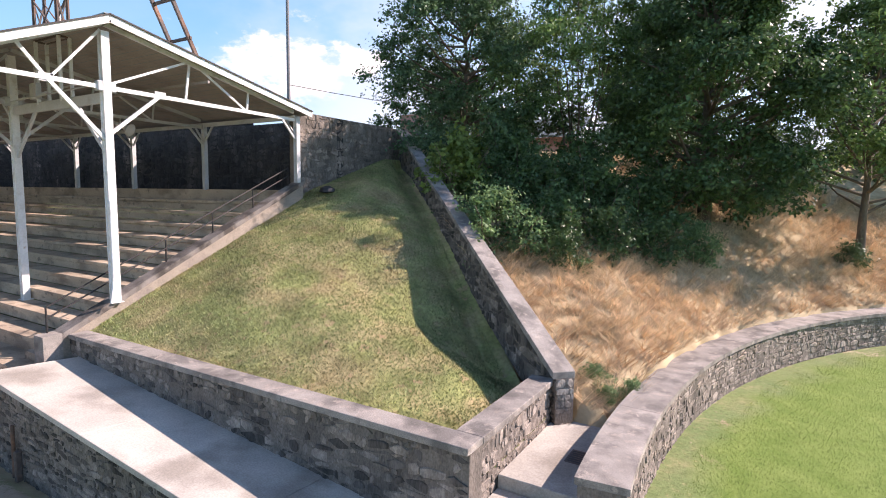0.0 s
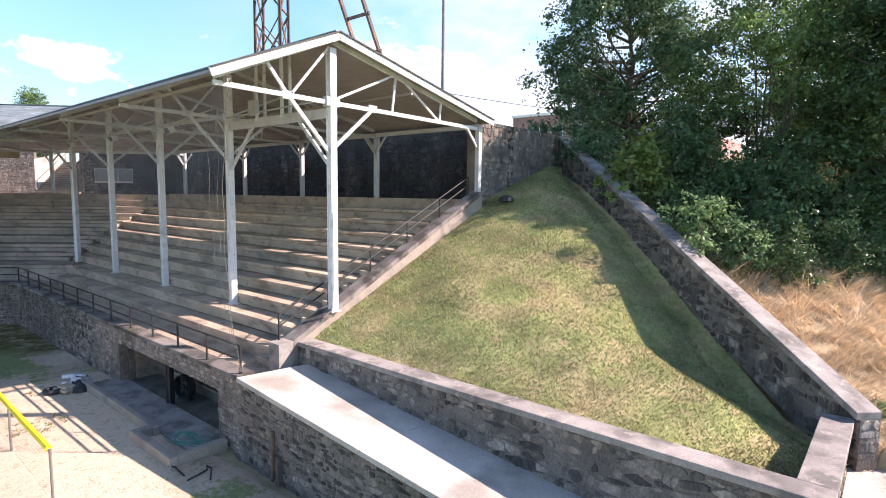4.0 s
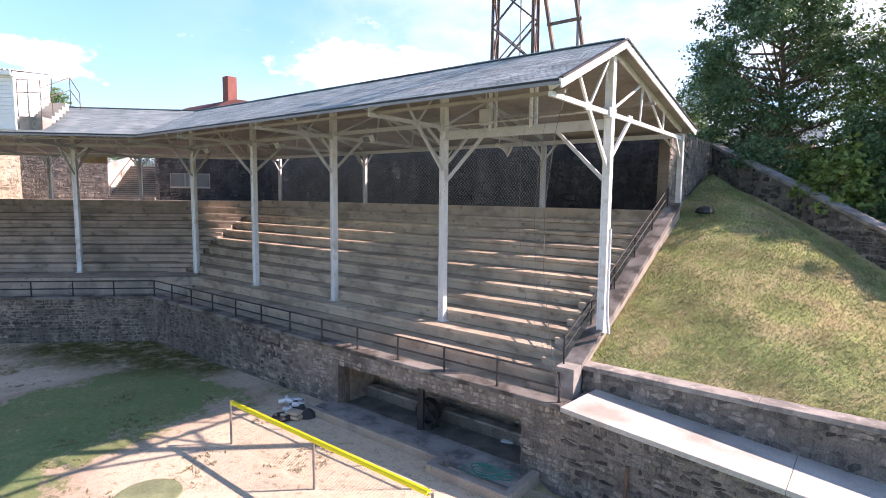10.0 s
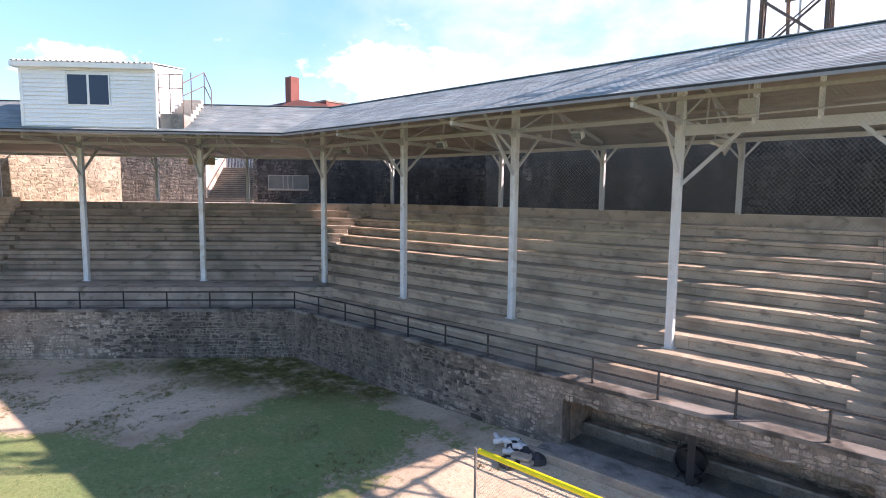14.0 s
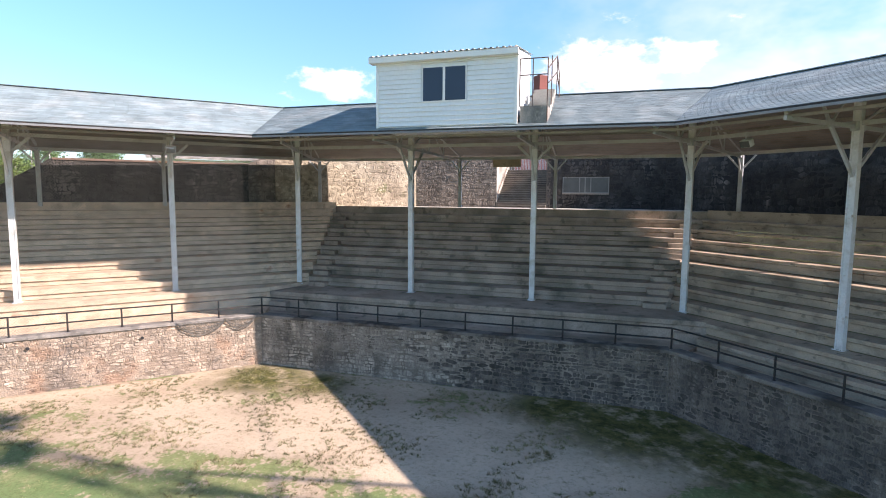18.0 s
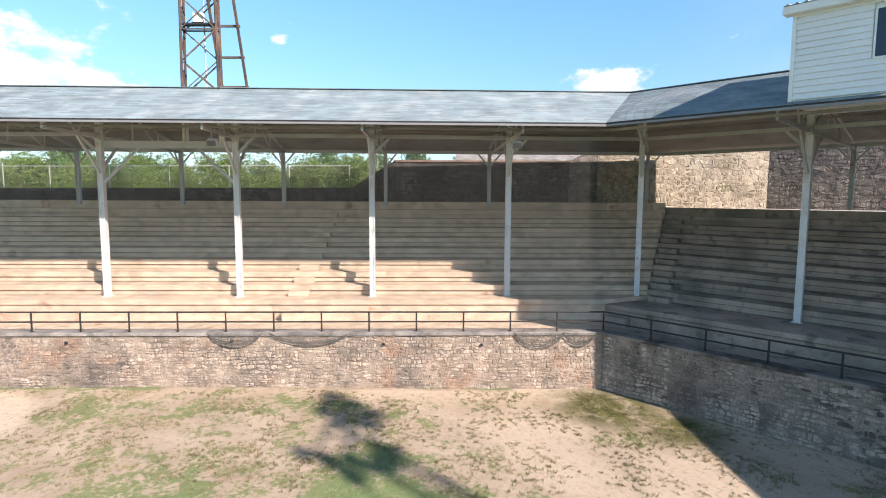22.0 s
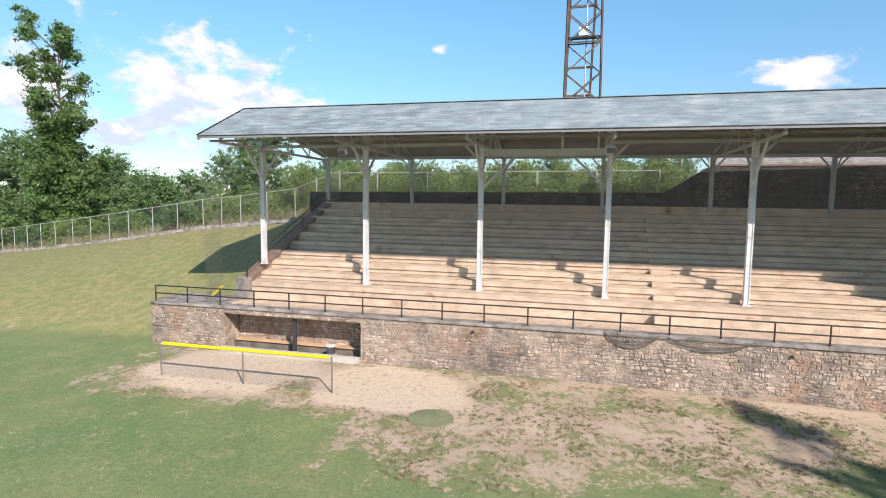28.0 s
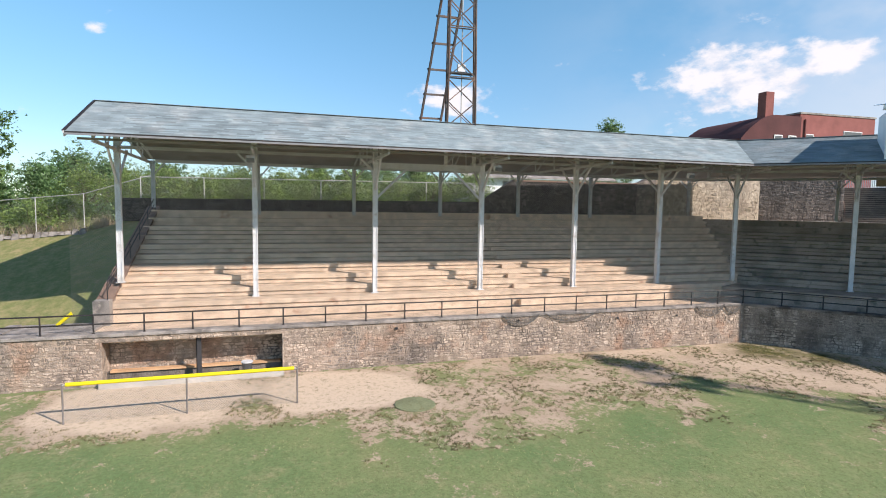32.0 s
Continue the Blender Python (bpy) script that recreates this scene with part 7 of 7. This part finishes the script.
# bucket in the other dugout
c = c_at(-37.4, 0.05)
ob = empty("bucket", c.x, c.y, 0.04, label="grey plastic bucket standing on the dugout kerb", category="bucket")
part("pail", lathe(((0.2, 0.3), (0.25, 0.72), (0.265, 0.72), (0.27, 0.68), (0.26, 0.68)), 18), M["bucket"], ob, smooth=True)
part("rim", lathe(((0.26, 0.69), (0.28, 0.7), (0.28, 0.74), (0.24, 0.74)), 18), M["plastic"], ob)
part("stand", box((-0.24, -0.24, 0.0), (0.24, 0.24, 0.3), bevel=0.02), M["cap"], ob)

# lamps and speakers under the roof
def roof_lamp(x, y, z, rz, label):
    ob = empty("flood_lamp", x, y, z, rz, label=label, category="lamp", group="lamps under the roof")
    part("bracket", beam((0, 0, 0.3), (0, 0, 0.0), 0.04, 0.04), M["paint"], ob)
    part("housing", box((-0.22, -0.12, -0.3), (0.22, 0.16, 0.0), pose(0, 0, 0, 25, 0, 0), bevel=0.03), M["plastic"], ob, "pale metal lamp housing")
    part("lens", box((-0.19, -0.14, -0.27), (0.19, -0.125, -0.03), pose(0, 0, 0, 25, 0, 0)), M["glass_dull"], ob)


for x in (-36.2, -43.0, -29.5):
    roof_lamp(x, 9.0, 10.75, 0, "pale box floodlight hung under the stand roof")
for y in (-11.1, -24.2, -37.2):
    p = c_at(y, 1.0)
    roof_lamp(p.x, p.y, 10.63, 90, "pale box floodlight hung under the stand roof")
ob = empty("horn_speaker", -26.15, 14.2, 10.52, label="grey horn loudspeaker under the roof beam", category="loudspeaker")
part("horn", lathe(((0.06, 0), (0.09, 0.2), (0.18, 0.42), (0.3, 0.55), (0.32, 0.55)), 14, pose(0, 0, 0, 115, 0, 112)), M["plastic"], ob, smooth=True)
part("driver", lathe(((0.09, -0.18), (0.09, 0.0)), 12, pose(0, 0, 0, 115, 0, 112)), M["plastic"], ob)
part("bracket", beam((0, 0, 0.05), (0, 0, 0.35), 0.04, 0.04), M["paint"], ob)
ob = empty("switch_box", -24.1, 10.0, 11.2, label="cream electrical box fixed under the roof", category="electrical box")
part("box", box((-0.26, -0.1, -0.3), (0.26, 0.1, 0.3), bevel=0.02), M["paint"], ob)
part("conduit", pipe((0, 0, 0.3), (0, 0, 0.9), 0.025, 6), M["paint"], ob)
for a, b in (((-26.0, 9.9, 10.95), (-19.5, 9.9, 11.05)),):
    ob = empty("conduit", label="white conduit running along the roof beam", category="conduit")
    part("pipe", pipe(a, b, 0.03, 6), M["paint"], ob)
ob = empty("downspout", -19.06, 9.9, 0, label="white pipe down the end post, bent at its foot", category="pipe")
for a, b in (((0, 0, 4.6), (0, 0, 7.2)), ((0, 0, 4.6), (0.05, -0.06, 4.2)), ((0.05, -0.06, 4.2), (0.16, -0.2, 3.75))):
    part("pipe_section", pipe(a, b, 0.05, 8), M["paint_sunlit"], ob)
# blank board hanging at the stairs
ob = empty("hanging_board", label="blank tan board hung under the rear eave", category="board")
b0_, b1_ = Vector((-61.39, 8.9)), Vector((-60.0, 10.28))
part("board", prism([b0_, b1_, b1_ + nB * 0.05, b0_ + nB * 0.05], 10.4, 11.12), M["seat"], ob)
for q in (b0_, b1_):
    part("hanger", pipe((q.x, q.y, 11.1), (q.x, q.y, 11.5), 0.02, 6), M["rust"], ob)
# pipe on the path wall
ob = empty("wall_pipe", -16.9, 5.98, 0, label="rusty upright pipe standing against the stone wall", category="pipe")
part("pipe", pipe((0, 0, -0.1), (0.05, 0, 1.35), 0.05), M["rust2"], ob)
part("valve", box((0.3, -0.12, -0.1), (0.42, 0.05, 0.75), bevel=0.03), M["rust2"], ob)
# scraps on the dirt
rg = random.Random(17)
for x, y in ((-18.4, 4.6), (-18.2, 4.9), (-19.0, 4.4)):
    ob = empty("iron_scrap", x, y, 0.05, rg.uniform(0, 180), label="twisted dark iron scrap on the dirt", category="scrap", group="iron scraps")
    part("bar", beam((-0.3, 0, 0.03), (0.3, 0.05, 0.06), 0.04, 0.03), M["darksteel"], ob)
    part("hook", beam((0.3, 0.05, 0.06), (0.4, 0.2, 0.1), 0.04, 0.03), M["darksteel"], ob)
# black bag and yellow tube on the bank
ob = empty("dark_bag", -18.4, 19.6, slope_z(-18.4, 19.6), label="black plastic bag caught at the top of the grass slope", category="bag")
part("bag", lathe(((0.1, -0.05), (0.4, 0.02), (0.33, 0.2), (0.12, 0.3)), 9), M["darksteel"], ob)
c = c_at(-45.9, 2.3)
ob = empty("yellow_tube", c.x, c.y, 2.42, 0, label="short piece of yellow plastic tube lying on the terrace", category="tube")
part("tube", pipe((0, -0.1, 0.05), (-0.1, 0.5, 0.6), 0.08), M["yellow"], ob)
# red-roofed house and brick block behind the trees
ob = empty("brick_house", label="small red brick house with a white gable edge behind the trees", category="house")
part("wall", box((-27, 52, 9), (-17, 60, 13.2)), M["brick_faded"], ob)
part("roof", prism([(-28, 51), (-16, 51), (-16, 56), (-28, 56)], [13.1, 13.1, 15.4, 15.4], [13.3, 13.3, 15.6, 15.6]), M["shingle"], ob)
part("gable_edge", beam((-16, 51, 13.25), (-16, 56, 15.55), 0.2, 0.3), M["white"], ob)
wi = part("window", box((-17.0, 54, 10.6), (-16.92, 55.4, 12.2)), M["white"], ob)
part("pane", box((-16.95, 54.15, 10.75), (-16.88, 55.25, 12.05)), M["glass_dull"], wi)
ob = empty("brick_building", label="low red brick building beyond the dry bank", category="building")
part("wall", box((-4, 62, 7), (12, 70, 11.6)), M["brick_faded"], ob)
part("roof", box((-4.5, 61.5, 11.6), (12.5, 70.5, 12.0)), M["cap"], ob)
for x in (-1.5, 2.5, 7):
    wi = part("window", box((x, 61.9, 8.8), (x + 1.8, 62.0, 10.8)), M["white"], ob)
    part("pane", box((x + 0.15, 61.86, 8.95), (x + 1.65, 61.95, 10.65)), M["glass_dull"], wi)
ob = empty("brick_building", label="red brick building with pale windows behind the high wall", category="building")
part("wall", box((-54, 75, 9), (-36, 85, 20.3)), M["brick_faded"], ob)
part("coping", box((-54.2, 74.8, 20.3), (-35.8, 85.2, 20.7)), M["white"], ob)
for x in (-51, -47, -43, -39):
    wi = part("window", box((x, 74.9, 16.4), (x + 2.2, 75.0, 18.6)), M["white"], ob)
    part("pane", box((x + 0.2, 74.86, 16.6), (x + 2.0, 74.95, 18.4)), M["glass_dull"], wi)
